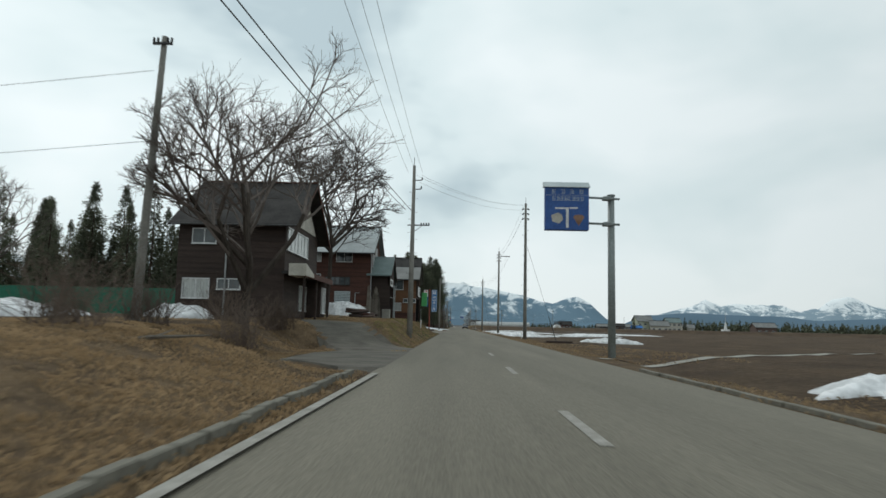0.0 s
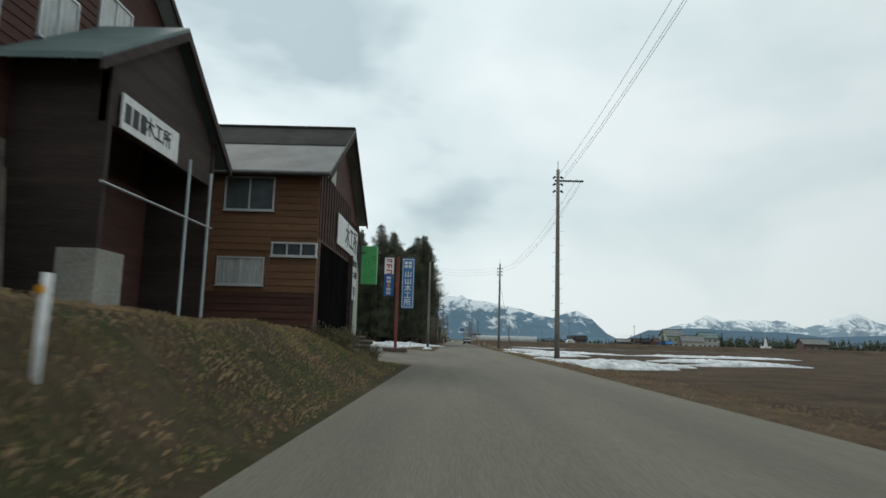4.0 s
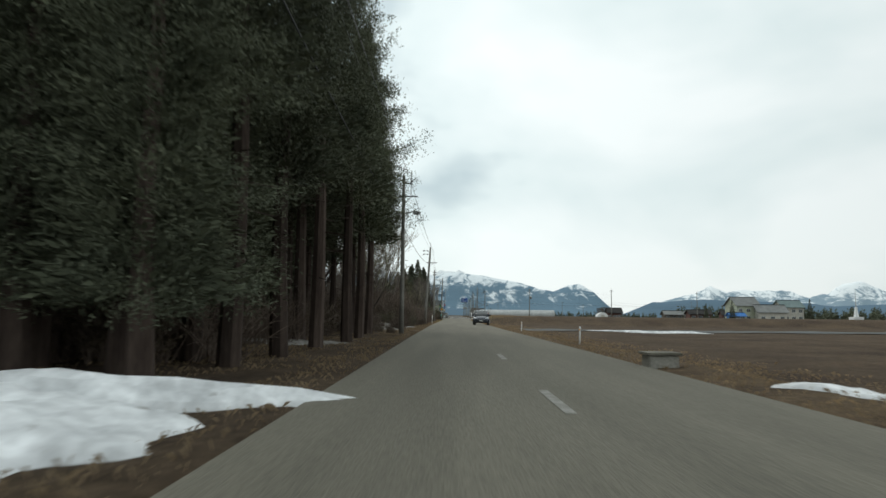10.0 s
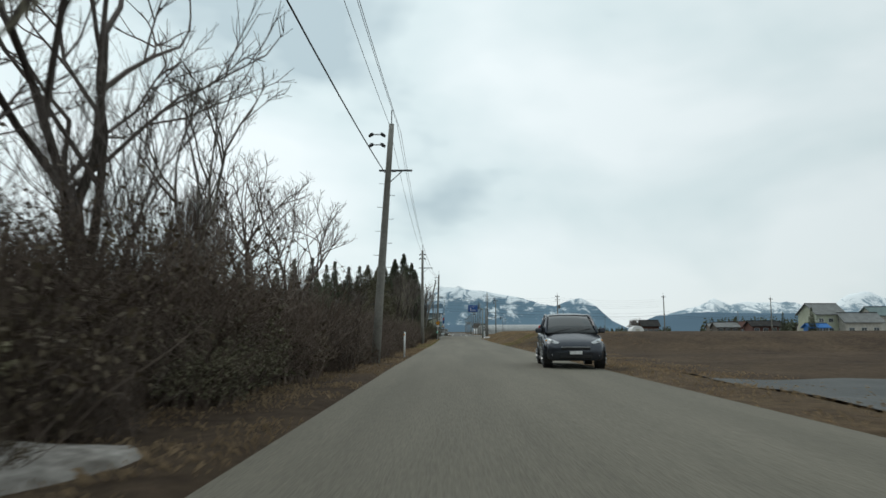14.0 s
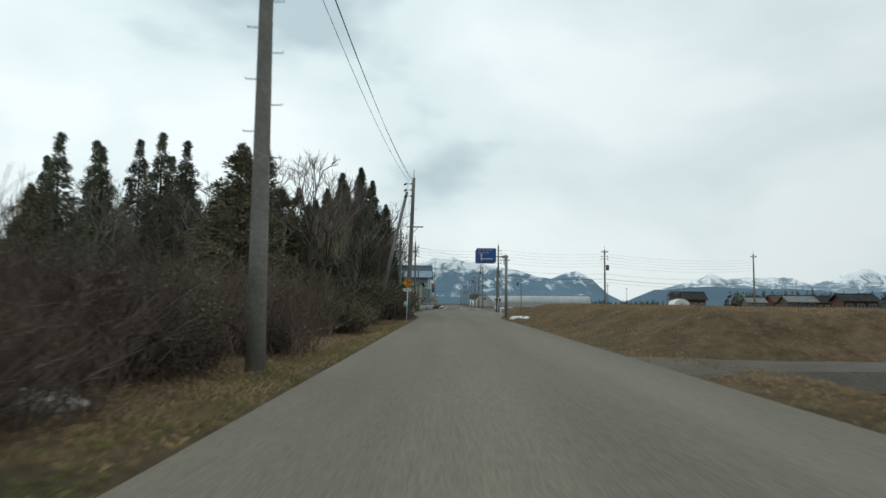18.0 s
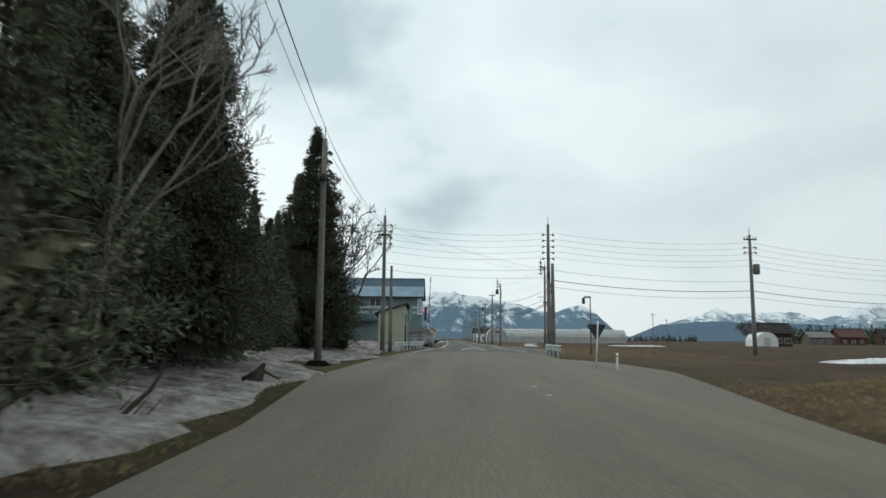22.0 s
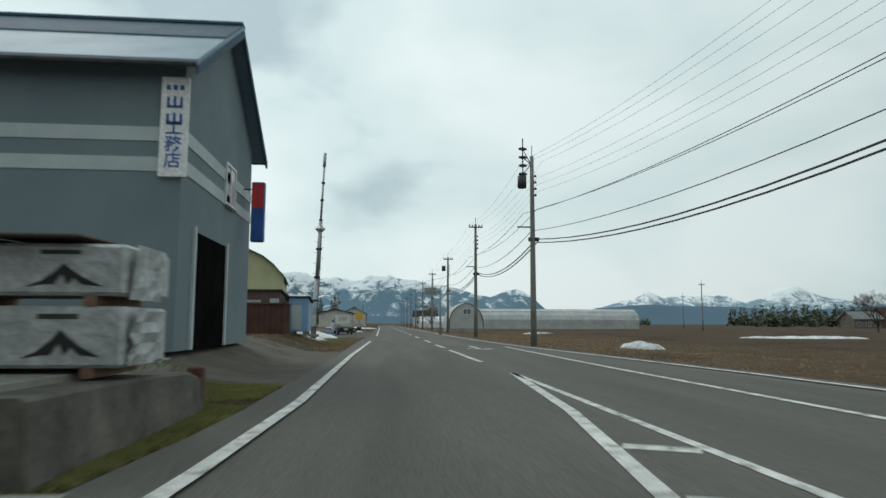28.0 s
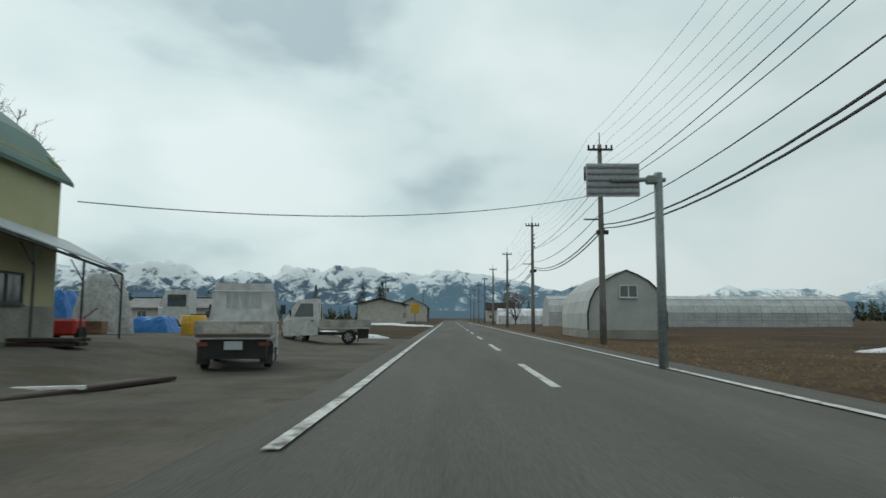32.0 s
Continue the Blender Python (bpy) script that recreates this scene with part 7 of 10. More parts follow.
# Floor colour carries the barn's inner shade, not a dark flooring.
part("inner_floor", box(-3.2, BW - 0.2, 0.2, BL - 0.2, 0.9, 0.96), "dark", barn, "barn floor painted near-black for the shaded inside")
part("inner_partition", box(0.6, 0.7, 0.2, BL - 0.2, 0.96, 5.0), "wood_old", barn, "grey timber inner partition")
for k in range(5):
    part("vent_slat", prism([(-0.05, 1.15 + 0.17 * k), (0.0, 1.15 + 0.17 * k), (-0.02, 1.28 + 0.17 * k)], 0.9, 2.2, 0), "dark_metal", barn)
part("vent_frame", box(0.83, 2.27, -0.04, -0.004, 1.08, 1.12), "dark_metal", barn)
part("vent_frame", box(0.83, 2.27, -0.04, -0.004, 1.98, 2.02), "dark_metal", barn)
lt = bmesh.new()
q = [lt.verts.new(c_) for c_ in ((BW, 0.2, 3.12), (BW + 0.30, 0.2, 3.02), (BW + 1.45, BL + 0.6, 1.84), (BW, BL + 0.6, 2.62))]
q += [lt.verts.new(v.co + Vector((0, 0, 0.04))) for v in q]
for f_ in ((3, 2, 1, 0), (4, 5, 6, 7), (0, 1, 5, 4), (1, 2, 6, 5), (2, 3, 7, 6), (3, 0, 4, 7)):
    lt.faces.new([q[k] for k in f_])
part("lean_to_roof", lt, "roof_white", barn, "thin pale lean-to roof sheet")
part("lean_to_beam", tube([(BW + 0.27, 0.2, 2.97), (BW + 1.40, BL + 0.6, 1.80)], 0.035, 5), "dark_metal", barn)
for k in range(6):
    y = 1.9 + 1.95 * k
    f_ = (y - 0.2) / (BL + 0.4)
    px, pz, wz = BW + 0.27 + 1.13 * f_, 2.97 - 1.17 * f_, 3.08 - 0.5 * f_
    part("lean_to_post", tube([(px, y, -0.35), (px, y, pz)], 0.03, 6), "dark_metal", barn)
    part("lean_to_rafter", tube([(BW, y, wz), (px, y, pz)], 0.025, 5), "dark_metal", barn)
    part("lean_to_brace", tube([(px, y, pz - 0.5), (px - 0.3, y, pz + 0.02)], 0.016, 5), "dark_metal", barn)
for k in range(3):
    part("shelf_board", box(BW - 2.6, BW - 0.5, 1.0, 4.6, 1.3 + 0.55 * k, 1.35 + 0.55 * k), "wood_old", barn)
    for b_ in range(5):
        part("stored_box", box(BW - 2.2 + 0.3 * (b_ % 2), BW - 1.2 + 0.25 * (b_ % 3), 1.1 + 0.7 * b_, 1.62 + 0.7 * b_, 1.35 + 0.55 * k, 1.62 + 0.55 * k + 0.07 * (b_ % 3)), ("wood_old", "cream", "hut_brown", "wood_fresh")[(b_ + k) % 4], barn)
window(barn, 8.0, 9.3, BW, 0.98, 1.6, 2, "glass", "x", "dark_metal")

# ---- grey hoop shed and the long greenhouse
hoop = thing("hoop_shed", "grey sheet-metal shed with a pointed arch front", "shed", (12.5, 447.9, -0.1))
oa = [(2.15, 0.5), (2.15, 1.4), (2.0, 2.1), (1.7, 2.7), (1.2, 3.2), (0.6, 3.55), (0.0, 3.8), (-0.6, 3.55), (-1.2, 3.2), (-1.7, 2.7), (-2.0, 2.1), (-2.15, 1.4), (-2.15, 0.5)]
part("front_wall", prism(oa, 0.0, 0.1, 1), "hoop", hoop)
part("back_wall", prism(oa, 7.9, 8.0, 1), "hoop", hoop)
ob_ = [(a * 1.03, b + 0.05) for a, b in oa]
part("roof", prism(ob_ + oa[::-1], -0.08, 8.1, 1), "hoop", hoop, "curved grey roof sheet")
part("front_trim", prism([(a * 1.035, b + 0.06) for a, b in oa] + [(a * 0.99, b) for a, b in oa[::-1]], -0.10, -0.07, 1), "dark_metal", hoop, "dark edge trim")
part("foundation", box(-2.2, 2.2, -0.05, 8.05, -0.5, 0.52), "concrete", hoop, "concrete base")
# Near-black sheet on the uncut wall paints the shade behind the vent.
part("window_opening", box(-0.35, 0.55, -0.02, -0.004, 2.35, 2.95), "dark", hoop, "near-black sheet painted as shade behind the vent window")
window(hoop, -0.35, 0.55, -0.02, 2.35, 2.95, 2, "glass")
gh = thing("greenhouse", "long plastic-film greenhouse with pipe ribs", "greenhouse", (16, 500, -0.1))
ga = [(0.0, 0.0), (0.0, 1.9), (0.5, 2.9), (1.6, 3.7), (3.2, 4.25), (4.8, 3.7), (5.9, 2.9), (6.4, 1.9), (6.4, 0.0)]
part("film", prism(ga, 0.0, 40.0, 0), "film", gh, "cloudy plastic film skin")
for k in range(28):
    x = 0.05 + k * 1.475
    part("rib", tube([(x, a - 0.03 + 0.06 * (a > 3.2), b + 0.03) for a, b in ga[:6]], 0.035, 5), "steel", gh)
for z, y in ((1.0, -0.04), (1.5, -0.04), (1.95, -0.05), (3.72, 1.55)):
    part("purlin", tube([(0, y, z), (40, y, z)], 0.03, 5), "steel", gh)
part("skirt", box(0.0, 40.0, -0.03, -0.005, 0.0, 0.55), "hoop", gh, "darker lower skirt")
gh2 = thing("greenhouse", "smaller pale greenhouse beyond the cables", "greenhouse", (11.5, 530, 0.0))
part("film", prism([(0, 0), (0, 1.5), (1.0, 2.4), (2.5, 2.8), (4.0, 2.4), (5.0, 1.5), (5.0, 0)], 0.0, 9.0, 0), "snow", gh2, "white sheeted skin")
for k in range(8):
    part("rib", tube([(0.1 + 1.25 * k, -0.03, 0), (0.1 + 1.25 * k, -0.03, 1.5), (0.1 + 1.25 * k, 0.97, 2.43)], 0.03, 5), "steel", gh2)
# ---------------------------------------------------------------- trees
def add_tube(vs, fs, pts, radii, sides):
    base = len(vs)
    n = len(pts)
    for i, p in enumerate(pts):
        d = (pts[min(i + 1, n - 1)] - pts[max(i - 1, 0)]).normalized()
        u = Vector((1, 0, 0)) if abs(d.x) < 0.8 else Vector((0, 1, 0))
        u = (u - d * u.dot(d)).normalized()
        w = d.cross(u)
        for k in range(sides):
            a = 2 * math.pi * k / sides
            vs.append(p + (u * math.cos(a) + w * math.sin(a)) * radii[i])
    for i in range(n - 1):
        for k in range(sides):
            fs.append((base + i * sides + k, base + i * sides + (k + 1) % sides, base + (i + 1) * sides + (k + 1) % sides, base + (i + 1) * sides + k))


def bare_tree(seed, h, spread, fork=0.22, levels=5, up=0.35, limbs=4, trunk_r=None, kids=3, twigs="twig", crown=None, bark="bark"):
    """Meshes of a leafless tree: the trunk with its limbs, and the fine branches."""
    rng = random.Random(seed)
    tv, tf, cv, cf = [], [], [], []

    def grow(p, d, length, r, level):
        n = 4 if level < 2 else 3
        pts, q, dd = [p], p, d.normalized()
        for _ in range(n):
            dd = (dd + Vector((rng.uniform(-1, 1), rng.uniform(-1, 1), rng.uniform(-0.6, 0.9))) * (0.20 if level else 0.07) + Vector((0, 0, up * 0.18))).normalized()
            q = q + dd * length / n
            pts.append(q)
            if crown and level > 0:
                zc, rc, rz, ox, oy = crown
                wide = ((q.x - ox) ** 2 + (q.y - oy) ** 2) / rc ** 2
                if wide > 1.05 or (wide + ((q.z - zc) / rz) ** 2 > rng.uniform(0.82, 1.15) and q.z > zc - 0.6 * rz):
                    break
        n = len(pts) - 1
        radii = [max(r * (1 - 0.45 * i / n), 0.0055) for i in range(n + 1)]
        thick = level < 2
        add_tube(tv if thick else cv, tf if thick else cf, pts, radii, 7 if level == 0 else 5 if level == 1 else 4 if level == 2 else 3)
        if level >= levels:
            return
        m = limbs if level == 0 else kids + (level > 2)
        for k in range(m):
            t = rng.uniform(0.45, 1.0) if k else 1.0
            i = min(n - 1, int(t * n))
            p2 = pts[i].lerp(pts[i + 1], t * n - i)
            side = Vector((rng.gauss(0, 1), rng.gauss(0, 1), rng.gauss(0, 0.35)))
            side = (side - dd * side.dot(dd)).normalized()
            ang = rng.uniform(0.35, 0.8) * spread
            nd = dd * math.cos(ang) + side * math.sin(ang)
            nd.z += up * 0.3
            grow(p2, nd, length * rng.uniform(0.58, 0.85) if level else h * 0.34 * rng.uniform(0.8, 1.15), r * rng.uniform(0.5, 0.66), level + 1)
    grow(Vector((0, 0, -0.2)), Vector((rng.uniform(-0.08, 0.08), rng.uniform(-0.08, 0.08), 1)), h * fork, trunk_r or h * 0.022, 0)
    zmax = max(v.z for v in cv)
    s = 1.0 if crown else h / zmax
    tv = [(v.x * s, v.y * s, v.z * s) for v in tv]
    cv = [(v.x * s, v.y * s, v.z * s) for v in cv]
    a, b = mesh_of("trunk", tv, tf), mesh_of("crown", cv, cf)
    a.materials.append(M[bark])
    b.materials.append(M[twigs])
    return a, b


def plant(name, label, category, meshes, at, scale=1.0, turn=0.0, group="", names=("trunk", "crown"), z=None, wide=1.0):
    x, y = at
    t = thing(name, label, category, (x, y, ground_z(x, y) - 0.05 if z is None else z), turn, group)
    t.scale = (scale * wide, scale * wide, scale)
    for nm, me_ in zip(names, meshes):
        piece(nm, me_, t)
    return t


BARE = [bare_tree(11, 12.0, 1.2, 0.22, 6, 0.18, 8, 0.23, 3, crown=(6.5, 5.1, 4.3, 1.5, 0.0)), bare_tree(29, 15.0, 1.35, 0.56, 5, 0.10, 8, 0.26, 4, crown=(11.9, 5.0, 3.7, 0.0, 0.0)), bare_tree(37, 12.0, 0.75, 0.12, 6, 0.6, 6, 0.2, 3),
        bare_tree(41, 9.0, 0.7, 0.1, 5, 0.6, 6, 0.12, 3), bare_tree(53, 12.0, 0.85, 0.25, 5, 0.5, 4, 0.18, 3, "budding"),
        bare_tree(61, 11.5, 0.95, 0.16, 6, 0.34, 6, 0.19, 3, "budding", crown=(7.0, 4.5, 4.6, 0.6, 0.0)),
        bare_tree(67, 11.0, 1.05, 0.30, 5, 0.30, 5, 0.16, 3, crown=(6.2, 3.6, 4.0, 0.0, 0.0)),
        bare_tree(71, 8.0, 0.95, 0.42, 5, 0.30, 4, 0.09, 3, "pale_twig", crown=(4.9, 2.6, 2.9, 0.0, 0.0), bark="pale_bark")]


def seed_heads(meshes, seed, n):
    """Small dry clusters clinging to the twig ends of a crown."""
    rng_ = random.Random(seed)
    co = [v.co.copy() for v in meshes[1].vertices if v.co.z > 3.5]
    vs, fs = [], []
    for _ in range(n):
        c = rng_.choice(co)
        for _k in range(5):
            d = Vector((rng_.gauss(0, 1), rng_.gauss(0, 1), rng_.gauss(0, 1))).normalized() * rng_.uniform(0.05, 0.13)
            w = d.cross(Vector((rng_.gauss(0, 1), rng_.gauss(0, 1), 1))).normalized() * 0.04
            k = len(vs)
            vs += [c, c + d * 0.5 + w, c + d, c + d * 0.5 - w]
            fs.append((k, k + 1, k + 2, k + 3))
    me_ = mesh_of("dry_foliage", vs, fs)
    me_.materials.append(M["scrub"])
    return me_


T_BARE = "leafless deciduous tree with fine grey-brown twigs"
plant("bare_tree", "wide-spreading leafless tree on the bank before the farmhouse", "tree", BARE[0], (-8.5, 27.0), 1.0, 0, "bare trees")
plant("bare_tree", "tall-trunked leafless tree before the workshop house", "tree", BARE[1], (-12.2, 63.4), 1.0, 40, "bare trees")
plant("bare_tree", "small leafless tree before the workshop house", "tree", BARE[6], (-17.5, 62.0), 0.7, 200, "bare trees")
plant("bare_tree", "small leafless tree before the workshop house", "tree", BARE[6], (-15.2, 60.5), 0.55, 100, "bare trees")
plant("bare_tree", "broad leafless tree just coming into bud above the scrub", "tree", BARE[5], (-7.4, 200.6), 1.0, 10, "bare trees")
plant("bare_tree", T_BARE, "tree", BARE[6], (-11.2, 199.0), 1.35, 120, "bare trees")
plant("bare_tree", T_BARE, "tree", BARE[6], (-12.0, 206.5), 1.1, 30, "bare trees")
plant("bare_tree", T_BARE, "tree", BARE[3], (-7.6, 207.5), 0.85, 30, "bare trees")
plant("bare_tree", T_BARE, "tree", BARE[6], (-17.0, 196.0), 1.2, 210, "bare trees")
plant("bare_tree", T_BARE, "tree", BARE[4], (-16.5, 203.0), 1.0, 70, "bare trees")
plant("bare_tree", T_BARE, "tree", BARE[3], (-9.6, 214.0), 0.8, 200, "bare trees")
plant("bare_tree", T_BARE, "tree", BARE[2], (-14.5, 230.0), 0.95, 210, "bare trees")
plant("bare_tree", T_BARE, "tree", BARE[6], (-10.9, 228.8), 1.02, 60, "bare trees")
plant("bare_tree", T_BARE, "tree", BARE[6], (-8.2, 226.5), 0.8, 160, "bare trees")
plant("bare_tree", T_BARE, "tree", BARE[3], (-17.0, 238.0), 1.2, 10, "bare trees")
plant("bare_tree", T_BARE, "tree", BARE[3], (-12.0, 246.0), 0.8, 310, "bare trees")
plant("bare_tree", "pale slim tree in front of dark cedars", "tree", BARE[7], (-5.7, 305.8), 1.0, 200, "bare trees")
plant("bare_tree", "tree with clinging dry seed heads by the snow", "tree", (*BARE[6], seed_heads(BARE[6], 4, 420)), (-8.0, 346.6), 1.14, 250, "bare trees", ("trunk", "crown", "dry_foliage"))
plant("bare_tree", "pale leafless tree among evergreens", "tree", BARE[6], (-12.5, 292.0), 0.95, 20, "bare trees")
plant("bare_tree", "pale leafless tree among evergreens", "tree", BARE[7], (-11.0, 289.0), 1.2, 90, "bare trees")
plant("bare_tree", "budding tree behind the lots", "tree", BARE[6], (-21.8, 430), 1.22, 60, "bare trees")
plant("bare_tree", "budding tree behind the lots", "tree", BARE[6], (-18.6, 437), 1.1, 10, "bare trees")
plant("bare_tree", "lone rounded leafless tree in the field", "tree", BARE[0], (66, 436), 0.5, 0, "bare trees")
plant("bare_tree", "tall spreading leafless tree behind the scrub", "tree", BARE[6], (-10.0, 211.0), 1.5, 40, "bare trees")
plant("bare_tree", "slim leaning leafless tree behind the scrub", "tree", BARE[7], (-7.9, 214.0), 1.15, 120, "bare trees")
plant("bare_tree", "leafless tree at the field's edge", "tree", BARE[0], (72, 452), 0.55, 90, "bare trees")
plant("bare_tree", "leafless tree beside the far road", "tree", BARE[0], (13.5, 520), 0.55, 20, "bare trees")
plant("bare_tree", "leafless tree behind the farmhouse field", "tree", BARE[6], (-34, 48), 1.0, 30, "bare trees")


def cedar(seed, h, r, bare=0.0, boughs=110, fine=1.0, power=0.8, lift=0.0):
    """A conifer: a trunk, upswept boughs in uneven tiers, each ending in tufts of short narrow sprays, and dark inner growth."""
    rng = random.Random(seed)
    tv, tf = [], []
    add_tube(tv, tf, [Vector((0.05 * math.sin(k), 0.05 * math.cos(k * 2), h * 0.97 * k / 6 - 0.2)) for k in range(7)], [0.25 * (1 - 0.155 * k) * h / 15 for k in range(7)], 7)
    if bare > 0.2:
        for k in range(14):
            z = h * rng.uniform(0.12, bare + 0.1)
            a = rng.uniform(0, 6.283)
            L = rng.uniform(0.4, 1.1)
            add_tube(tv, tf, [Vector((0, 0, z)), Vector((math.cos(a) * L, math.sin(a) * L, z - 0.15 * L))], [0.025, 0.012], 3)
    rn = np.random.default_rng(seed)
    # inner growth, which closes the crown
    tiny = fine > 2
    n0 = int(boughs * (24 if tiny else 8))
    u0 = rn.random(n0) ** 1.2
    q0 = (r * (1 - u0) ** power * 0.55 + 0.05) * rn.random(n0) ** 0.5
    a0 = rn.uniform(0, 6.283, n0)
    org = [np.stack((np.cos(a0) * q0, np.sin(a0) * q0, h * (bare + (0.95 - bare) * u0)), 1)]
    way = [np.stack((np.cos(a0), np.sin(a0), rn.uniform(-0.3, 0.8, n0)), 1)]
    s0 = (0.20 + 0.22 * (1 - u0)) * (0.5 if tiny else 0.9)
    lng, hlf = [s0 * 1.6], [s0 * 0.26]
    # boughs in uneven tiers, each a string of tufts
    ph = rng.uniform(0, 6)
    tuft = []
    for k in range(boughs):
        u = ((k + rng.random()) / boughs) ** 0.9
        z0 = h * (bare + (1 - bare) * u)
        full = (1 - u) ** power
        tier = 0.80 + 0.22 * math.sin(u * 34 + ph) + 0.18 * math.sin(u * 13 + 2 * ph)
        L = (r * full * (0.62 + 0.38 * min(1.0, u / 0.1)) + 0.16) * rng.uniform(0.72, 1.12) * tier
        a = k * 2.39996 + rng.uniform(-0.5, 0.5)
        ca, sa = math.cos(a), math.sin(a)
        m = 2 + int(L * 2.4)
        for i in range(m):
            t = 0.35 + 0.65 * (i + rng.random()) / m
            side = rng.gauss(0, 0.20) * L * t
            z = z0 - 0.42 * L * t + (0.40 + lift) * L * t ** 3
            tuft.append((ca * L * t - sa * side, sa * L * t + ca * side, min(z, h - rng.uniform(0.2, 0.6)), ca, sa, (0.20 + 0.20 * full) * rng.uniform(0.75, 1.3) * (h / 15) ** 0.5))
    per = int(14 * fine)
    tf_ = np.repeat(np.array(tuft), per, 0)
    n1 = len(tf_)
    org.append(tf_[:, :3] + rn.normal(0, 1, (n1, 3)) * np.array((0.5, 0.5, 0.42)) * tf_[:, 5:6])
    way.append(np.stack((tf_[:, 3] * 0.5 + rn.normal(0, 0.6, n1), tf_[:, 4] * 0.5 + rn.normal(0, 0.6, n1), 0.35 + rn.normal(0, 0.55, n1)), 1))
    lng.append((0.20 + 0.18 * rn.random(n1)) / fine ** 0.7)
    hlf.append(np.full(n1, 0.040 / fine ** 0.7))
    o, d, lng, hlf = np.concatenate(org), np.concatenate(way), np.concatenate(lng)[:, None], np.concatenate(hlf)[:, None]
    d /= np.linalg.norm(d, axis=1, keepdims=True)
    w = np.cross(d, rn.normal(0, 1, d.shape))
    w *= hlf / np.maximum(np.linalg.norm(w, axis=1, keepdims=True), 1e-6)
    mid = o + d * lng * 0.45
    vs = np.stack((o, mid + w, o + d * lng, mid - w), 1).reshape(-1, 3)
    fs = np.arange(len(vs)).reshape(-1, 4)
    vs, fs = vs.tolist(), fs.tolist()
    a_, b_ = mesh_of("trunk", tv, tf), mesh_of("crown", vs, fs)
    a_.materials.append(M["cedar_bark"])
    return a_, b_


def clumped_cedar(seed, h, r, bare, clumps, per, power=0.9, length=0.20):
    """A conifer whose crown is a cone of rounded hanging clumps round a dark core, with a pointed leader."""
    rng = random.Random(seed)
    rn = np.random.default_rng(seed)
    tv, tf = [], []
    add_tube(tv, tf, [Vector((0.05 * math.sin(k), 0.05 * math.cos(k * 2), h * 0.98 * k / 6 - 0.2)) for k in range(7)], [0.25 * (1 - 0.16 * k) * h / 15 for k in range(7)], 7)

    def reach(u, a):
        swell = 1 + 0.34 * noise.noise(Vector((math.cos(a) * 1.5, math.sin(a) * 1.5, u * 8 + seed))) + 0.13 * math.sin(u * 31 + 2 * a + seed)
        return r * max(0.0, 1 - u) ** power * swell * min(1.0, 0.70 + u * 3.0)

    ball = []
    while len(ball) < clumps:
        u = rng.random()
        if rng.random() > (1 - u) ** 0.8 + 0.10:
            continue
        a = rng.uniform(0, 6.283)
        c = (0.26 + 0.46 * (1 - u)) * rng.uniform(0.7, 1.25) * (h / 15) ** 0.5
        q = max(0.0, reach(u, a) - c * 0.5) * rng.uniform(0.66, 1.10)
        ball.append((math.cos(a) * q, math.sin(a) * q, h * (bare + (0.985 - bare) * u), math.cos(a), math.sin(a), c))
    for k in range(6):
        ball.append((0, 0, h * (0.99 - 0.018 * k), 0, 0, 0.09 + 0.05 * k))
    b = np.repeat(np.array(ball), per, 0)
    n1 = len(b)
    g = rn.normal(0, 1, (n1, 3))
    g /= np.linalg.norm(g, axis=1, keepdims=True)
    g *= rn.random((n1, 1)) ** 0.4
    org = [b[:, :3] + g * b[:, 5:6] * np.array((1.0, 1.0, 0.80)) - np.stack((0 * g[:, 0], 0 * g[:, 0], 0.35 * b[:, 5] * np.hypot(g[:, 0], g[:, 1])), 1)]
    way = [g + np.stack((b[:, 3] * 0.4, b[:, 4] * 0.4, np.full(n1, 0.15)), 1) + rn.normal(0, 0.45, (n1, 3))]
    lng, hlf = [length * (0.6 + 0.9 * rn.random(n1))], [length * 0.13 * (0.7 + 0.6 * rn.random(n1))]
    n0 = clumps * 13
    u0 = 1 - rn.random(n0) ** 0.6
    a0 = rn.uniform(0, 6.283, n0)
    q0 = r * (1 - u0) ** power * 0.58 * rn.random(n0) ** 0.4
    org.append(np.stack((np.cos(a0) * q0, np.sin(a0) * q0, h * (bare + (0.96 - bare) * u0)), 1))
    way.append(np.stack((np.cos(a0), np.sin(a0), rn.uniform(-0.8, 0.5, n0)), 1))
    s0 = 0.16 + 0.34 * (1 - u0)
    lng.append(s0 * 1.5)
    hlf.append(s0 * 0.34)
    o, d, lng, hlf = np.concatenate(org), np.concatenate(way), np.concatenate(lng)[:, None], np.concatenate(hlf)[:, None]
    d /= np.maximum(np.linalg.norm(d, axis=1, keepdims=True), 1e-6)
    w = np.cross(d, rn.normal(0, 1, d.shape))
    w *= hlf / np.maximum(np.linalg.norm(w, axis=1, keepdims=True), 1e-6)
    mid = o + d * lng * 0.45
    vs = np.stack((o, mid + w, o + d * lng, mid - w), 1).reshape(-1, 3)
    fs = np.arange(len(vs)).reshape(-1, 4)
    a_, b_ = mesh_of("trunk", tv, tf), mesh_of("crown", vs.tolist(), fs.tolist())
    a_.materials.append(M["cedar_bark"])
    return a_, b_


# plain crowns for the depth of the woods, finer ones beside the road
CEDAR = [clumped_cedar(s, 15.0, r_, b, 110, 34, 0.8, 0.36) for s, r_, b in ((1, 3.3, 0.08), (2, 2.9, 0.07), (3, 3.6, 0.10))]
CEDAR_NEAR = [clumped_cedar(s, 15.0, r_, b, 270, 150, 0.82, 0.20) for s, r_, b in ((11, 3.2, 0.07), (12, 2.9, 0.09), (13, 3.5, 0.06))]
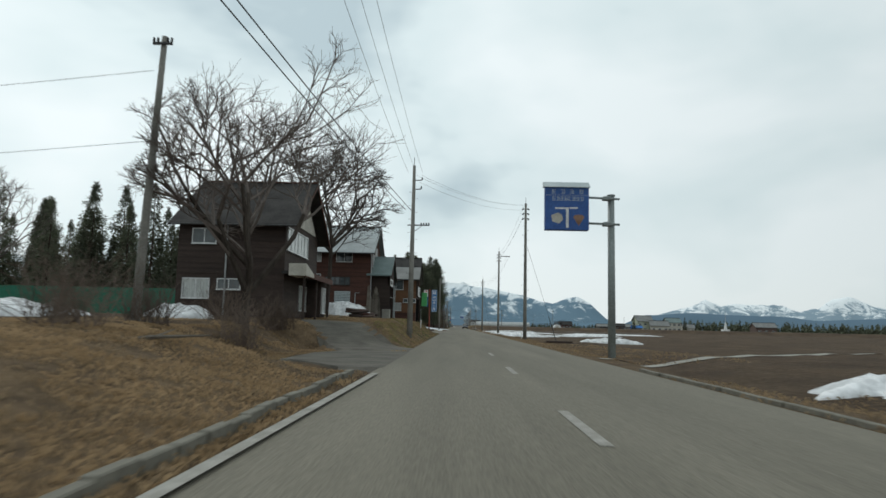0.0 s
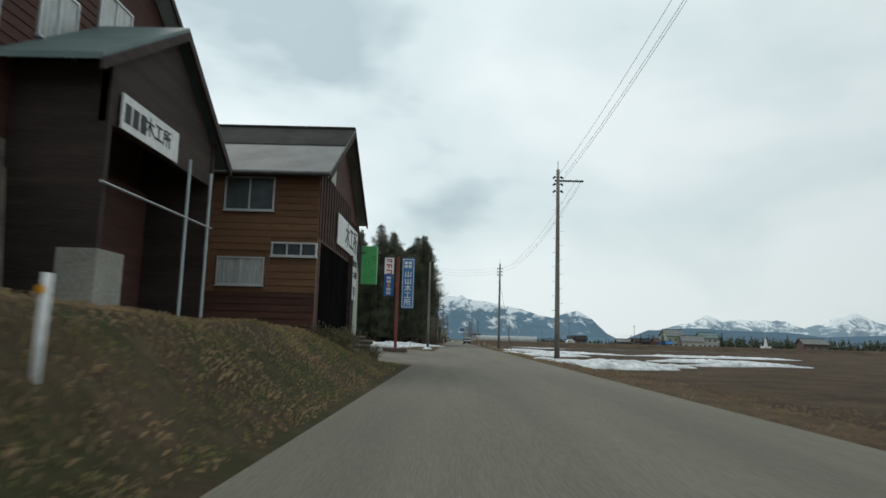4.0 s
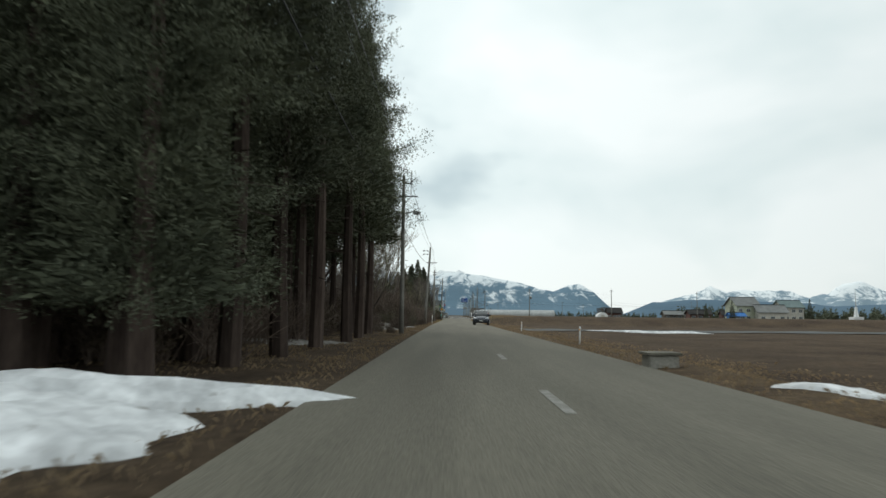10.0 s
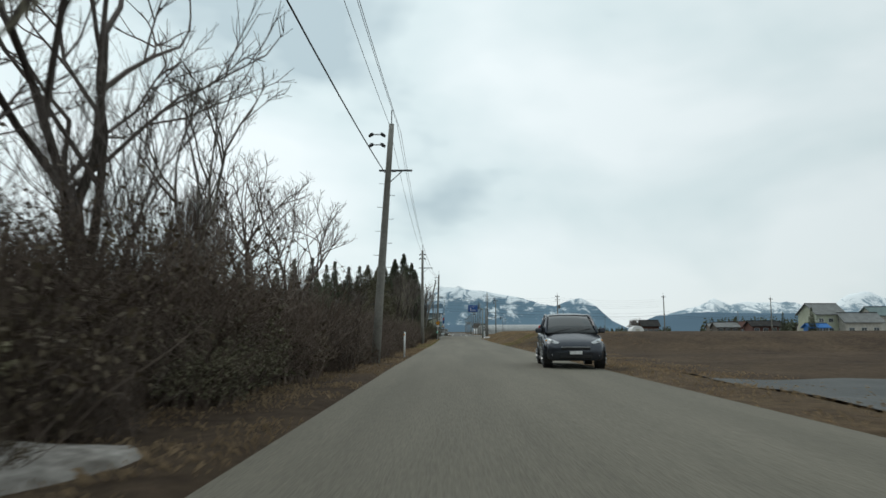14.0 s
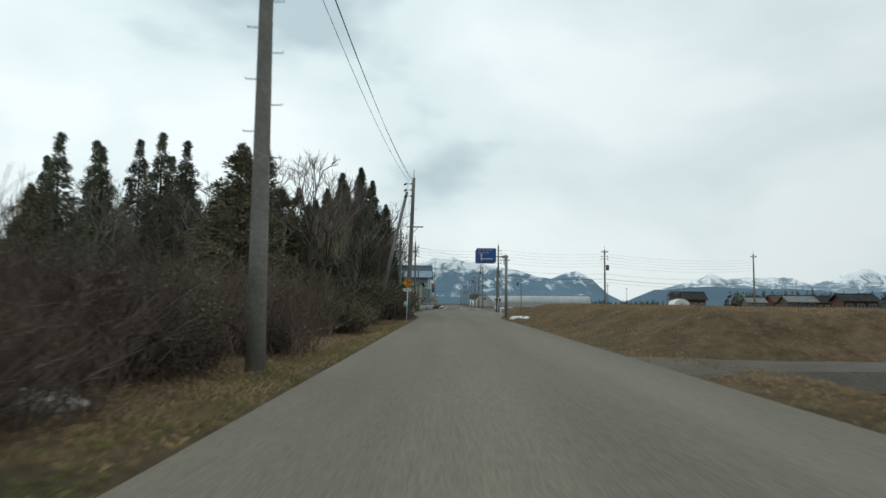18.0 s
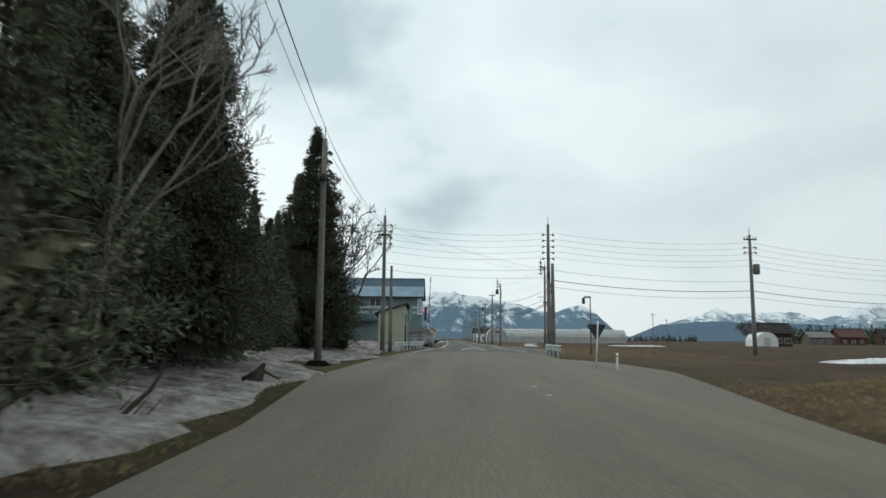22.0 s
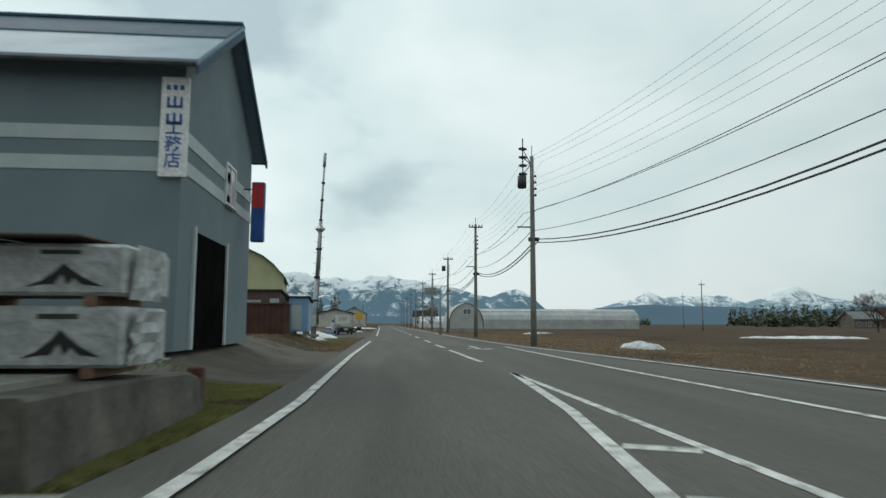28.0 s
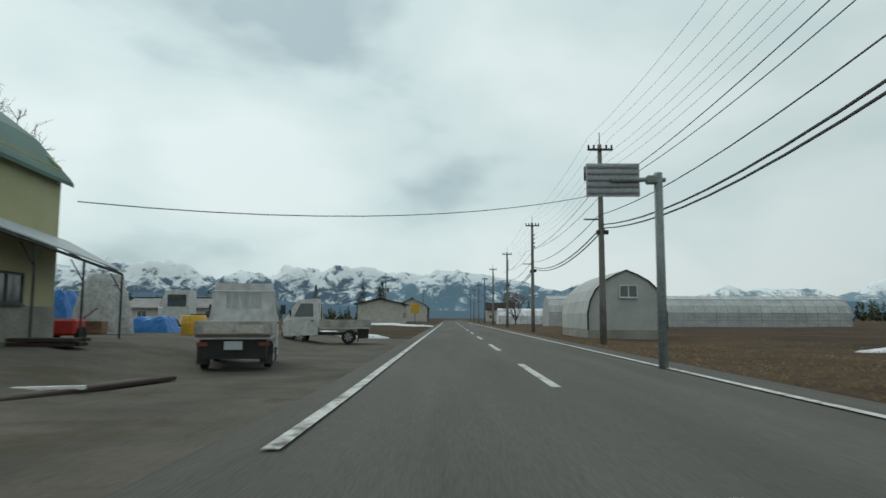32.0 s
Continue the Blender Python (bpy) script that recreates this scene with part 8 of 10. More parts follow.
CEDAR_FACE = [cedar(s, 15.0, r_, b, 160, 3.6, 0.62) for s, r_, b in ((21, 2.9, 0.12), (22, 2.6, 0.16), (23, 3.2, 0.10))]
CEDAR_TALL = [cedar(s, 15.0, r_, b, 130, 3.8, 0.6) for s, r_, b in ((5, 2.6, 0.33), (6, 2.9, 0.38), (7, 2.5, 0.30))]
MIXED = [clumped_cedar(s, 10.0, r_, 0.03, 170, 80, 0.72, 0.20) for s, r_ in ((8, 3.6), (9, 3.1))]
CEDAR_CONE = [clumped_cedar(s, 15.0, r_, 0.03, 190, 80, 1.0, 0.24) for s, r_ in ((31, 4.3), (32, 3.8))]
for a_, b_ in CEDAR_CONE + CEDAR + CEDAR_TALL + CEDAR_NEAR + CEDAR_FACE:
    b_.materials.append(M["cedar"])
for a_, b_ in MIXED:
    b_.materials.append(M["cedar_lit"])
T_CEDAR = "tall dark green cedar of the roadside wood"
rng = random.Random(77)
# the cedar wood beside the road: a dense near face, bare trunks further in and along the road
WOOD = "cedars of the roadside wood"
for k in range(30):
    x = -5.4 - k * 1.65 + rng.uniform(-0.5, 0.5)
    y = 151.5 + rng.uniform(-1.0, 1.6) - (0.02 * k)
    plant("cedar_tree", T_CEDAR, "tree", (CEDAR_FACE if k < 16 else CEDAR)[k % 3], (x, y), rng.uniform(0.74, 1.02) * (0.92 if k > 4 else 1.0), rng.uniform(0, 360), WOOD, wide=1.22)
for j in range(5):
    for k in range(17 if j < 3 else 13):
        x = -6.4 - k * 2.5 - (j % 2) * 1.2 + rng.uniform(-0.7, 0.7)
        y = 155.5 + j * 6.6 + rng.uniform(-1.6, 1.6)
        edge = x > -12
        plant("cedar_tree", T_CEDAR, "tree", CEDAR_TALL[(j + k) % 3] if edge else CEDAR[k % 3], (x, y), rng.uniform(0.98, 1.26) * (0.94 if x < -14 else 1.0), rng.uniform(0, 360), WOOD)
for x, y in ((-4.6, 154.5), (-4.6, 158.6), (-4.5, 163.2), (-4.3, 169.0), (-4.55, 174.5), (-4.7, 180.0), (-6.0, 184.8), (-8.4, 188.5), (-9.8, 186.0), (-10.2, 191.6)):
    plant("cedar_tree", "cedar with a bare lower trunk at the road's edge", "tree", CEDAR_TALL[int(y) % 3], (x, y), 1.1, rng.uniform(0, 360), WOOD)
for x, y, s in ((-16.0, 203.0, 1.0), (-12.4, 191.0, 1.0), (-15.0, 191.5, 1.05), (-18.0, 190.0, 0.95), (-21.5, 191.0, 1.0), (-25, 189, 1.0)):
    plant("cedar_tree", T_CEDAR, "tree", CEDAR_NEAR[int(-x) % 3], (x, y), s, rng.uniform(0, 360), WOOD)
for x, y, s in ((-6.3, 156.6, 1.02), (-8.2, 153.6, 0.98), (-9.6, 157.0, 1.05), (-6.0, 152.6, 0.9), (-11.8, 155.0, 1.0), (-14.0, 157.5, 1.05)):
    plant("cedar_tree", T_CEDAR, "tree", CEDAR_FACE[int(-x) % 3], (x, y), s, rng.uniform(0, 360), WOOD, wide=1.2)
# far dark wood behind the first farmhouse
for k in range(70):
    x = -23 - rng.uniform(0, 44)
    y = 56 + rng.uniform(0, 18) + max(0, (-x - 26)) * 0.15
    plant("cedar_tree", "dark cedar behind the farmyard", "tree", CEDAR[k % 3], (x, y), rng.uniform(0.55, 0.8), rng.uniform(0, 360), "cedars behind the farmyard")
# mixed evergreen wood before the junction
T_MIX = "dense olive-green evergreen of the mixed roadside wood"
for k in range(30):
    y = 276 + rng.uniform(0, 24)
    x = -8.0 - (k % 10) * 2.1 - rng.uniform(0, 1.5)
    if k % 5 in (1, 3):
        plant("bare_tree", "slim grey leafless tree of the mixed roadside wood", "tree", BARE[(6, 3, 4, 7)[k % 4]], (x + 1.0, y - 2.0), rng.uniform(0.6, 0.85), rng.uniform(0, 360), "bare trees")
    else:
        plant("evergreen_tree", T_MIX, "tree", MIXED[k % 2], (x, y), rng.uniform(0.6, 0.85), rng.uniform(0, 360), "evergreens of the mixed wood", wide=1.25)
for x, y, s, k in ((-8.4, 279.0, 0.75, 7), (-6.9, 281.5, 0.85, 6), (-6.4, 287.0, 0.75, 4), (-5.4, 290.5, 0.7, 7), (-5.8, 294.0, 0.9, 6), (-7.4, 296.5, 0.95, 4), (-4.9, 298.5, 0.75, 3), (-12.6, 278.0, 0.6, 6)):
    plant("bare_tree", "slim grey leafless tree of the mixed roadside wood", "tree", BARE[k], (x, y), s, rng.uniform(0, 360), "bare trees")
for x, y, s in ((-9.8, 283.5, 0.98), (-11.4, 285.0, 1.02), (-8.6, 286.5, 0.80), (-14.5, 284.0, 0.8)):
    plant("evergreen_tree", T_MIX, "tree", MIXED[int(y) % 2], (x, y), s, rng.uniform(0, 360), "evergreens of the mixed wood")
for x, y, h in ((-20.1, 290, 11.8), (-18.1, 290.5, 10.8), (-16.3, 288, 9.2), (-22.5, 289, 11.5), (-9.9, 300, 8.4), (-8.1, 300.5, 7.6), (-6.1, 303.4, 9.4), (-24.5, 287, 10.0), (-13.6, 293, 10.8), (-13.4, 281, 9.6), (-15.6, 283, 10.6), (-17.4, 280, 9.0)):
    plant("cedar_tree", "pointed dark cedar of the mixed roadside wood", "tree", CEDAR_CONE[int(h * 10) % 2], (x, y), h / 15, rng.uniform(0, 360), "evergreens of the mixed wood")
for x, y, h, w in ((-7.6, 308.0, 12.4, 1.0), (-9.6, 306.0, 10.5, 1.1), (-6.9, 312.5, 13.4, 0.95), (-9.8, 311.5, 14, 1.1), (-8.6, 316.5, 15.5, 1.0), (-12.5, 309, 10.5, 1.2), (-12.0, 315.5, 13, 1.2), (-15.5, 312, 9.5, 1.2), (-10.8, 320.5, 14, 1.1), (-14.0, 320, 12.5, 1.2), (-18.5, 315, 9.5, 1.2), (-18, 322, 11, 1.2),
                   (-9.2, 327.5, 8.6, 0.8), (-8.9, 331.2, 8.2, 0.85), (-7.5, 334.6, 14.2, 1.2), (-8.9, 336.4, 11.6, 1.3), (-10.6, 336.0, 8.6, 1.4), (-12.2, 336.2, 7.0, 1.4), (-7.2, 337.6, 8.0, 1.2), (-19, 349, 11.5, 1.1), (-22.5, 349, 11, 1.1), (-26, 350, 10, 1.1)):
    plant("cedar_tree", "dark cedar standing over dirty snow", "tree", CEDAR_NEAR[int(h * 10) % 3], (x, y), h / 15, rng.uniform(0, 360), "cedars before the junction", wide=w)
plant("shrub", "yellow-green evergreen bush beside the cedars", "shrub", MIXED[0], (-8.0, 343.5), 0.17, 0, "roadside scrub", ("twig_mass", "foliage"), wide=1.6)
for k in range(24):
    x, y = -7 - rng.uniform(0, 30), 248 + rng.uniform(0, 18)
    plant("evergreen_tree", "low evergreen behind the scrub", "tree", MIXED[k % 2] if k % 3 == 2 else CEDAR_CONE[k % 2], (x - 4, y), rng.uniform(0.33, 0.5), rng.uniform(0, 360), "evergreens behind the scrub", wide=1.1)
for x, y, s in ((-38, 430, 0.75), (-41, 434, 0.8), (-36, 434, 0.7), (-44, 431, 0.8), (-14, 540, 0.5), (-10.5, 543, 0.55), (-12, 552, 0.5), (-24, 545, 0.5), (102, 384, 0.5), (132, 388, 0.55), (88, 372, 0.4), (96, 420, 0.4), (160, 380, 0.5), (127, 400, 0.35), (68, 440, 0.35), (150, 530, 0.5), (30, 640, 0.45), (44, 640, 0.4),
                (-27, 425, 0.85), (-29.5, 427, 0.92), (-25.2, 429, 0.75), (-32, 428, 0.9), (-20, 378, 0.85), (-23, 381, 0.8), (-26, 376, 0.85), (-29, 380, 0.7)):
    plant("cedar_tree", "single dark cedar in the open country", "tree", CEDAR[int(abs(x)) % 3], (x, y), s, rng.uniform(0, 360), "scattered cedars")


# ---------------------------------------------------------------- scrub and grass
def shrub(seed, h, r, stems=70, leaf=0, leaf_m="scrub_leaf", leaf_s=1.0):
    rng_ = random.Random(seed)
    vs, fs, lv, lf = [], [], [], []
    for _ in range(stems):
        a, b = rng_.uniform(0, 6.283), rng_.uniform(0, 6.283)
        p = Vector((math.cos(a), math.sin(a), 0)) * r * 0.6 * rng_.random() ** 0.5
        L = h * rng_.uniform(0.5, 1.1)
        d = Vector((math.cos(b) * rng_.uniform(0.05, 0.8), math.sin(b) * rng_.uniform(0.05, 0.8), 1)).normalized()
        pts = [p]
        for k in range(3):
            d = (d + Vector((rng_.gauss(0, 0.22), rng_.gauss(0, 0.22), -0.06))).normalized()
            pts.append(pts[-1] + d * L / 3)
        add_tube(vs, fs, pts, [0.018, 0.013, 0.009, 0.004], 3)
        for k in range(7):
            t = rng_.uniform(0.6, 2.9)
            i = int(t)
            q = pts[i].lerp(pts[i + 1], t - i)
            e = (d + Vector((rng_.gauss(0, 0.9), rng_.gauss(0, 0.9), rng_.gauss(0.2, 0.6)))).normalized()
            q2 = q + e * L * rng_.uniform(0.12, 0.34)
            add_tube(vs, fs, [q, q.lerp(q2, 0.5) + Vector((0, 0, 0.03)), q2], [0.007, 0.005, 0.003], 3)
            for _l in range(leaf):
                c = q.lerp(q2, rng_.random())
                w1 = Vector((rng_.gauss(0, 1), rng_.gauss(0, 1), rng_.gauss(0, 1))).normalized() * rng_.uniform(0.05, 0.11) * leaf_s
                w2 = w1.cross(Vector((rng_.gauss(0, 1), rng_.gauss(0, 1), rng_.gauss(0, 1)))).normalized() * 0.035 * leaf_s
                k0 = len(lv)
                lv += [c, c + w1 * 0.5 + w2, c + w1, c + w1 * 0.5 - w2]
                lf.append((k0, k0 + 1, k0 + 2, k0 + 3))
    a_ = mesh_of("stems", vs, fs)
    a_.materials.append(M["scrub"])
    out = [a_]
    if leaf:
        b_ = mesh_of("leaves", lv, lf)
        b_.materials.append(M[leaf_m])
        out.append(b_)
    return out


SHRUB = [shrub(1, 2.4, 1.6, 80), shrub(2, 1.7, 1.5, 80, 2), shrub(3, 3.0, 1.5, 80, 1), shrub(4, 1.3, 1.3, 80, 3, "bamboo"), shrub(5, 1.5, 1.5, 90, 8, "cedar_lit", 0.75), shrub(6, 1.6, 1.5, 100, 12, "cedar", 0.6)]
T_SHRUB = "tangled brown leafless roadside shrub"
rng = random.Random(5)


def scatter(n, x_far, x_near, y0, y1, kinds, s0, s1, label=T_SHRUB):
    for k in range(n):
        y = y0 + (y1 - y0) * (k + rng.random()) / n
        u = rng.random() ** 1.4
        x = x_near + (x_far - x_near) * u
        i = kinds[rng.randrange(len(kinds))]
        plant("shrub", label, "shrub", SHRUB[i], (x, y), rng.uniform(s0, s1) * (1 + 0.5 * u), rng.uniform(0, 360), "roadside scrub", ("twig_mass", "foliage"))


def thicket(n, x_far, x_near, y0, y1, kinds, s0, s1, label):
    """Scrub too deep and tangled to tell its bushes apart, joined into one object."""
    vs, fs, ms, base = [], [], [], 0
    for k in range(n):
        y = y0 + (y1 - y0) * (k + rng.random()) / n
        u = rng.random() ** 1.4
        x = x_near + (x_far - x_near) * u
        s, a = rng.uniform(s0, s1) * (1 + 0.5 * u), rng.uniform(0, 6.283)
        for slot, me_ in enumerate(SHRUB[kinds[rng.randrange(len(kinds))]]):
            co = np.empty(len(me_.vertices) * 3)
            me_.vertices.foreach_get("co", co)
            co = co.reshape(-1, 3) * s
            co = np.stack((co[:, 0] * math.cos(a) - co[:, 1] * math.sin(a) + x, co[:, 0] * math.sin(a) + co[:, 1] * math.cos(a) + y, co[:, 2] + ground_z(x, y) - 0.05), 1)
            ix = np.empty(len(me_.loops), dtype=np.int32)
            me_.loops.foreach_get("vertex_index", ix)
            vs.append(co)
            fs.append(ix.reshape(-1, 4) + base)
            ms.append(np.full(len(ix) // 4, slot))
            base += len(co)
    m_ = mesh_of("thicket", np.concatenate(vs).tolist(), np.concatenate(fs).tolist())
    m_.materials.append(M["scrub"])
    m_.materials.append(M["scrub_leaf"])
    m_.polygons.foreach_set("material_index", np.concatenate(ms).astype(np.int32))
    return tagged(new("thicket", m_), label, "scrub", kind="stuff")


scatter(76, -15.0, -4.6, 203.0, 262.0, (0, 0, 1, 2), 0.8, 1.25)
thicket(18, -22.0, -9.0, 203.0, 208.0, (0, 0, 2), 0.8, 1.2, "deep brown leafless scrub behind the verge")
scatter(34, -8.5, -3.6, 183.0, 203.0, (0, 1, 0), 0.28, 0.5, "low dead scrub poking through old snow")
thicket(16, -15.0, -7.0, 202.0, 222.0, (0, 2, 0), 0.85, 1.15, "tall dense tangle of brown scrub")
scatter(9, -5.6, -3.9, 198.5, 212.0, (4, 4, 1), 0.55, 0.95, "dark evergreen shrub in the roadside scrub")
thicket(40, -8.0, -4.6, 206.0, 262.0, (0, 1, 1), 0.55, 0.9, "deep brown leafless scrub behind the verge")
scatter(46, -12.0, -4.4, 256.0, 292.0, (0, 1, 3, 4, 4), 0.7, 1.2, "half-green roadside thicket shrub")
scatter(10, -11.0, -5.0, 284.0, 295.0, (1, 5, 5), 0.8, 1.2, "dark evergreen shrub under the cedars")
scatter(46, -5.4, -3.1, 206.0, 262.0, (0, 1, 1), 0.45, 0.75)
thicket(26, -17.0, -5.5, 201.0, 213.0, (2, 2, 0), 0.95, 1.3, "tall dense tangle of brown scrub")
scatter(24, -7.5, -3.3, 288.5, 299.0, (5, 5, 4), 1.1, 1.6, "dark evergreen shrub under the cedars")
scatter(16, -6.2, -3.6, 273.0, 286.0, (3, 4, 3), 0.65, 1.05, "yellow-green bamboo grass and evergreen bush at the verge")
thicket(64, -34.0, -6.0, 152.5, 190.0, (0, 1, 1), 0.6, 1.3, "dead undergrowth among the cedar trunks")
scatter(8, -17.0, -10.0, 350.0, 364.0, (3, 1), 0.9, 1.5, "yellowed bamboo-grass clump behind the guard rail")
scatter(10, -16.0, -7.0, 12.0, 34.0, (0,), 0.4, 0.7)
scatter(8, -5.0, -3.4, 76.0, 84.0, (3, 4), 0.35, 0.5, "low green weeds before the workshop")


def grass_field(name, label, material, spots, blade, seed, category="grass"):
    """Many single blades over patches: (x0, x1, y0, y1, count)."""
    rng_ = np.random.default_rng(seed)
    vs, fs = [], []
    for x0, x1, y0, y1, count in spots:
        xs, ys = rng_.uniform(x0, x1, count), rng_.uniform(y0, y1, count)
        cl = noise.noise
        for x, y in zip(xs, ys):
            if not (x < curve_at(ROAD_L, y) - 0.12 or x > curve_at(ROAD_R, y) + 0.12):
                continue
            if (15.2 < y < 27 and x > -5.5) or (24 < y < 42 and drive_at(x, y)[1] < 1.7):
                continue
            if cl(Vector((x * 0.7, y * 0.7, seed))) < -0.15:
                continue
            z = ground_z(x, y) - 0.02
            h = blade * rng_.uniform(0.5, 1.4)
            a, b = rng_.uniform(0, 6.283), rng_.uniform(0.2, 1.1)
            dx, dy = math.cos(a), math.sin(a)
            w = 0.0042
            k = len(vs)
            vs += [(x - dy * w, y + dx * w, z), (x + dy * w, y - dx * w, z), (x + dx * h * b * 0.45 + dy * w * 0.6, y + dy * h * b * 0.45 - dx * w * 0.6, z + h * 0.7), (x + dx * h * b, y + dy * h * b, z + h * (0.95 - 0.3 * b))]
            fs += [(k, k + 1, k + 2), (k, k + 2, k + 3)]
    m_ = mesh_of(name, vs, fs)
    m_.materials.append(M[material])
    return tagged(new(name, m_), label, category, kind="stuff")


grass_field("dry_grass", "flattened straw-coloured grass on the roadside banks", "straw",
            [(-9, -1.9, 2, 30, 60000), (-9, -1.9, 30, 76, 30000), (-14, -8, 4, 60, 9000), (4.6, 12, -2, 60, 12000), (4.1, 13, 246, 308, 30000), (-6, -1.6, 250, 290, 16000), (4.4, 10, 90, 240, 12000), (8.2, 14, 340, 440, 9000)], 0.09, 3)
grass_field("brown_grass", "brown dead grass and stalks along the verges", "straw_dark",
            [(-8, -1.9, 2, 80, 34000), (-9, -1.7, 114, 192, 22000), (-7, -1.7, 186, 300, 44000), (4.4, 9, 0, 250, 34000), (4.6, 14, 240, 312, 20000), (-6, 0.2, 384, 408, 9000), (8.2, 20, 340, 450, 18000)], 0.10, 4)
grass_field("green_grass", "short fresh green grass at the road's edge", "green_grass",
            [(-4.2, -1.95, 28, 44, 7000), (-7.0, -2.0, 44, 76, 26000), (-0.70, -0.12, 367.2, 374.6, 9000), (-2.2, -0.05, 371.4, 375.2, 16000), (-3.4, -2.2, 320, 342, 5000), (-4.6, -2.0, 72, 84, 3500), (-2.7, -1.45, 240, 290, 9000), (-3.6, -2.0, 300, 340, 5000), (-1.8, 0.3, 362, 372, 8000), (-3.5, 0.4, 394, 408, 8000), (7.0, 11, 298, 308, 3500), (4.3, 7.0, 246, 252, 2500)], 0.07, 5)


# ---------------------------------------------------------------- snow
def snow_patch(x, y, rx, ry, h, seed, material="snow", turn=0.0, label="melting heap of old snow on brown ground", rough_e=0.28):
    rings, seg = (20, 84) if max(rx, ry) < 7 else (26, 140)
    vs, fs = [], []
    for j in range(rings + 1):
        u = j / rings
        for k in range(seg):
            a = 2 * math.pi * k / seg
            e = 1 + rough_e * noise.noise(Vector((math.cos(a) * 1.9, math.sin(a) * 1.9, seed))) * 1.6 + rough_e * 0.5 * noise.noise(Vector((math.cos(a) * 6, math.sin(a) * 6, seed + 9)))
            px, py = rx * u * e * math.cos(a), ry * u * e * math.sin(a)
            c, s = math.cos(radians(turn)), math.sin(radians(turn))
            wx, wy = x + px * c - py * s, y + px * s + py * c
            top = h * (1 - u ** 3.4) * (1 + min(0.35, 0.18 / h) * noise.noise(Vector((wx * 0.8, wy * 0.8, seed))) + min(0.35, 0.14 / h) * noise.noise(Vector((wx * 2.6, wy * 2.6, seed))) + min(0.3, 0.10 / h) * abs(noise.noise(Vector((wx * 5.0, wy * 5.0, seed)))))
            vs.append((wx - x, wy - y, ground_z(wx, wy) + (top + 0.05 * (1 - u) if j < rings else -0.12)))
    for j in range(rings):
        for k in range(seg):
            fs.append((j * seg + k, j * seg + (k + 1) % seg, (j + 1) * seg + (k + 1) % seg, (j + 1) * seg + k))
    m_ = mesh_of("snow_patch", vs, fs, smooth=True)
    m_.materials.append(M[material])
    ob = new("snow_patch", m_)
    ob.location = (x, y, 0)
    return tagged(ob, label, "snow patch", "melting snow patches")


for i, q in enumerate(((-20, 27, 5, 1.6, 0.55), (-13.8, 33.5, 1.9, 1.1, 0.6), (-16.5, 64.6, 5.6, 1.6, 1.5), (-10.9, 64.7, 3.0, 1.1, 1.25), (-18, 146.6, 16, 2.2, 0.5), (-7, 146.2, 4.6, 2.4, 0.5), (-8.5, 138, 3.4, 0.8, 0.22), (-16, 133, 4.5, 0.8, 0.2), (-2.7, 125.4, 0.55, 0.6, 0.28), (-34, 148, 12, 2, 0.5), (-6.6, 112.5, 2.2, 0.7, 0.25), (-13, 126, 5, 0.7, 0.15), (13.2, 391.5, 1.0, 0.6, 0.25), (-9.5, 413.6, 3.6, 1.3, 0.5), (-4.7, 413.0, 2.8, 1.5, 0.4), (-5, 418, 1.8, 1.3, 0.3), (-6.5, 414, 1.8, 1.1, 0.4), (18.2, 434, 1.7, 0.5, 0.16), (-17, 402, 7, 1.6, 0.5), (-24, 410, 8, 1.6, 0.4), (24, 330, 4, 1, 0.2), (-2.6, 447, 1.8, 0.6, 0.2), (-12, 398, 5, 1.2, 0.3), (34, 412, 4.5, 0.9, 0.16), (-2.6, 405.5, 0.7, 0.5, 0.2), (-4.5, 500, 5, 2, 0.2), (11.0, 15.7, 3.0, 1.3, 0.3), (15.2, 65.3, 3.0, 1.1, 0.4), (21, 105, 5, 0.6, 0.2), (10.5, 99.6, 5.2, 0.75, 0.28), (9.6, 95.2, 3.6, 1.1, 0.3), (22, 114.5, 5, 0.9, 0.25), (9.6, 124.6, 4.2, 1.6, 0.26), (15, 140.5, 6.0, 1.1, 0.2), (32, 140, 12, 1.6, 0.2), (19, 203.5, 6.0, 0.7, 0.14), (9.6, 150.8, 4.2, 1.7, 0.22))):
    x, y, rx, ry, h = q
    snow_patch(x, y, rx, ry, h, i * 1.37, turn=(-8 if i % 2 else 6))
for i, q in enumerate(((-9.0, 331, 6.0, 9.5, 0.35), (-8.5, 314, 5.2, 9.0, 0.35), (-14, 322, 7, 14, 0.4), (-7.5, 347, 4.6, 5.0, 0.7), (-6.5, 340, 2.4, 5.5, 0.35), (-8.6, 196.5, 6.0, 5.2, 0.3), (-10.5, 202.0, 4.5, 2.6, 0.35), (-5.4, 191.0, 1.5, 3.4, 0.2), (-7.5, 301.5, 4.6, 5.6, 0.45), (-4.3, 304, 1.7, 7.0, 0.25), (-7.5, 168, 3.2, 1.4, 0.12), (-9.5, 178, 3.0, 1.2, 0.12), (-5.0, 253, 1.6, 1.4, 0.15), (-4.4, 352, 1.8, 3.2, 0.3), (-6, 356, 2.5, 2.0, 0.35))):
    x, y, rx, ry, h = q
    snow_patch(x, y, rx, ry, h, 50 + i * 1.7, "dirty_snow", label="grey snow strewn with needles and twigs")
ledge = thing("snow_ledge", "row of small snow lumps along the foot of the bank", "snow patch", (4.95, 286.6, 0.0))
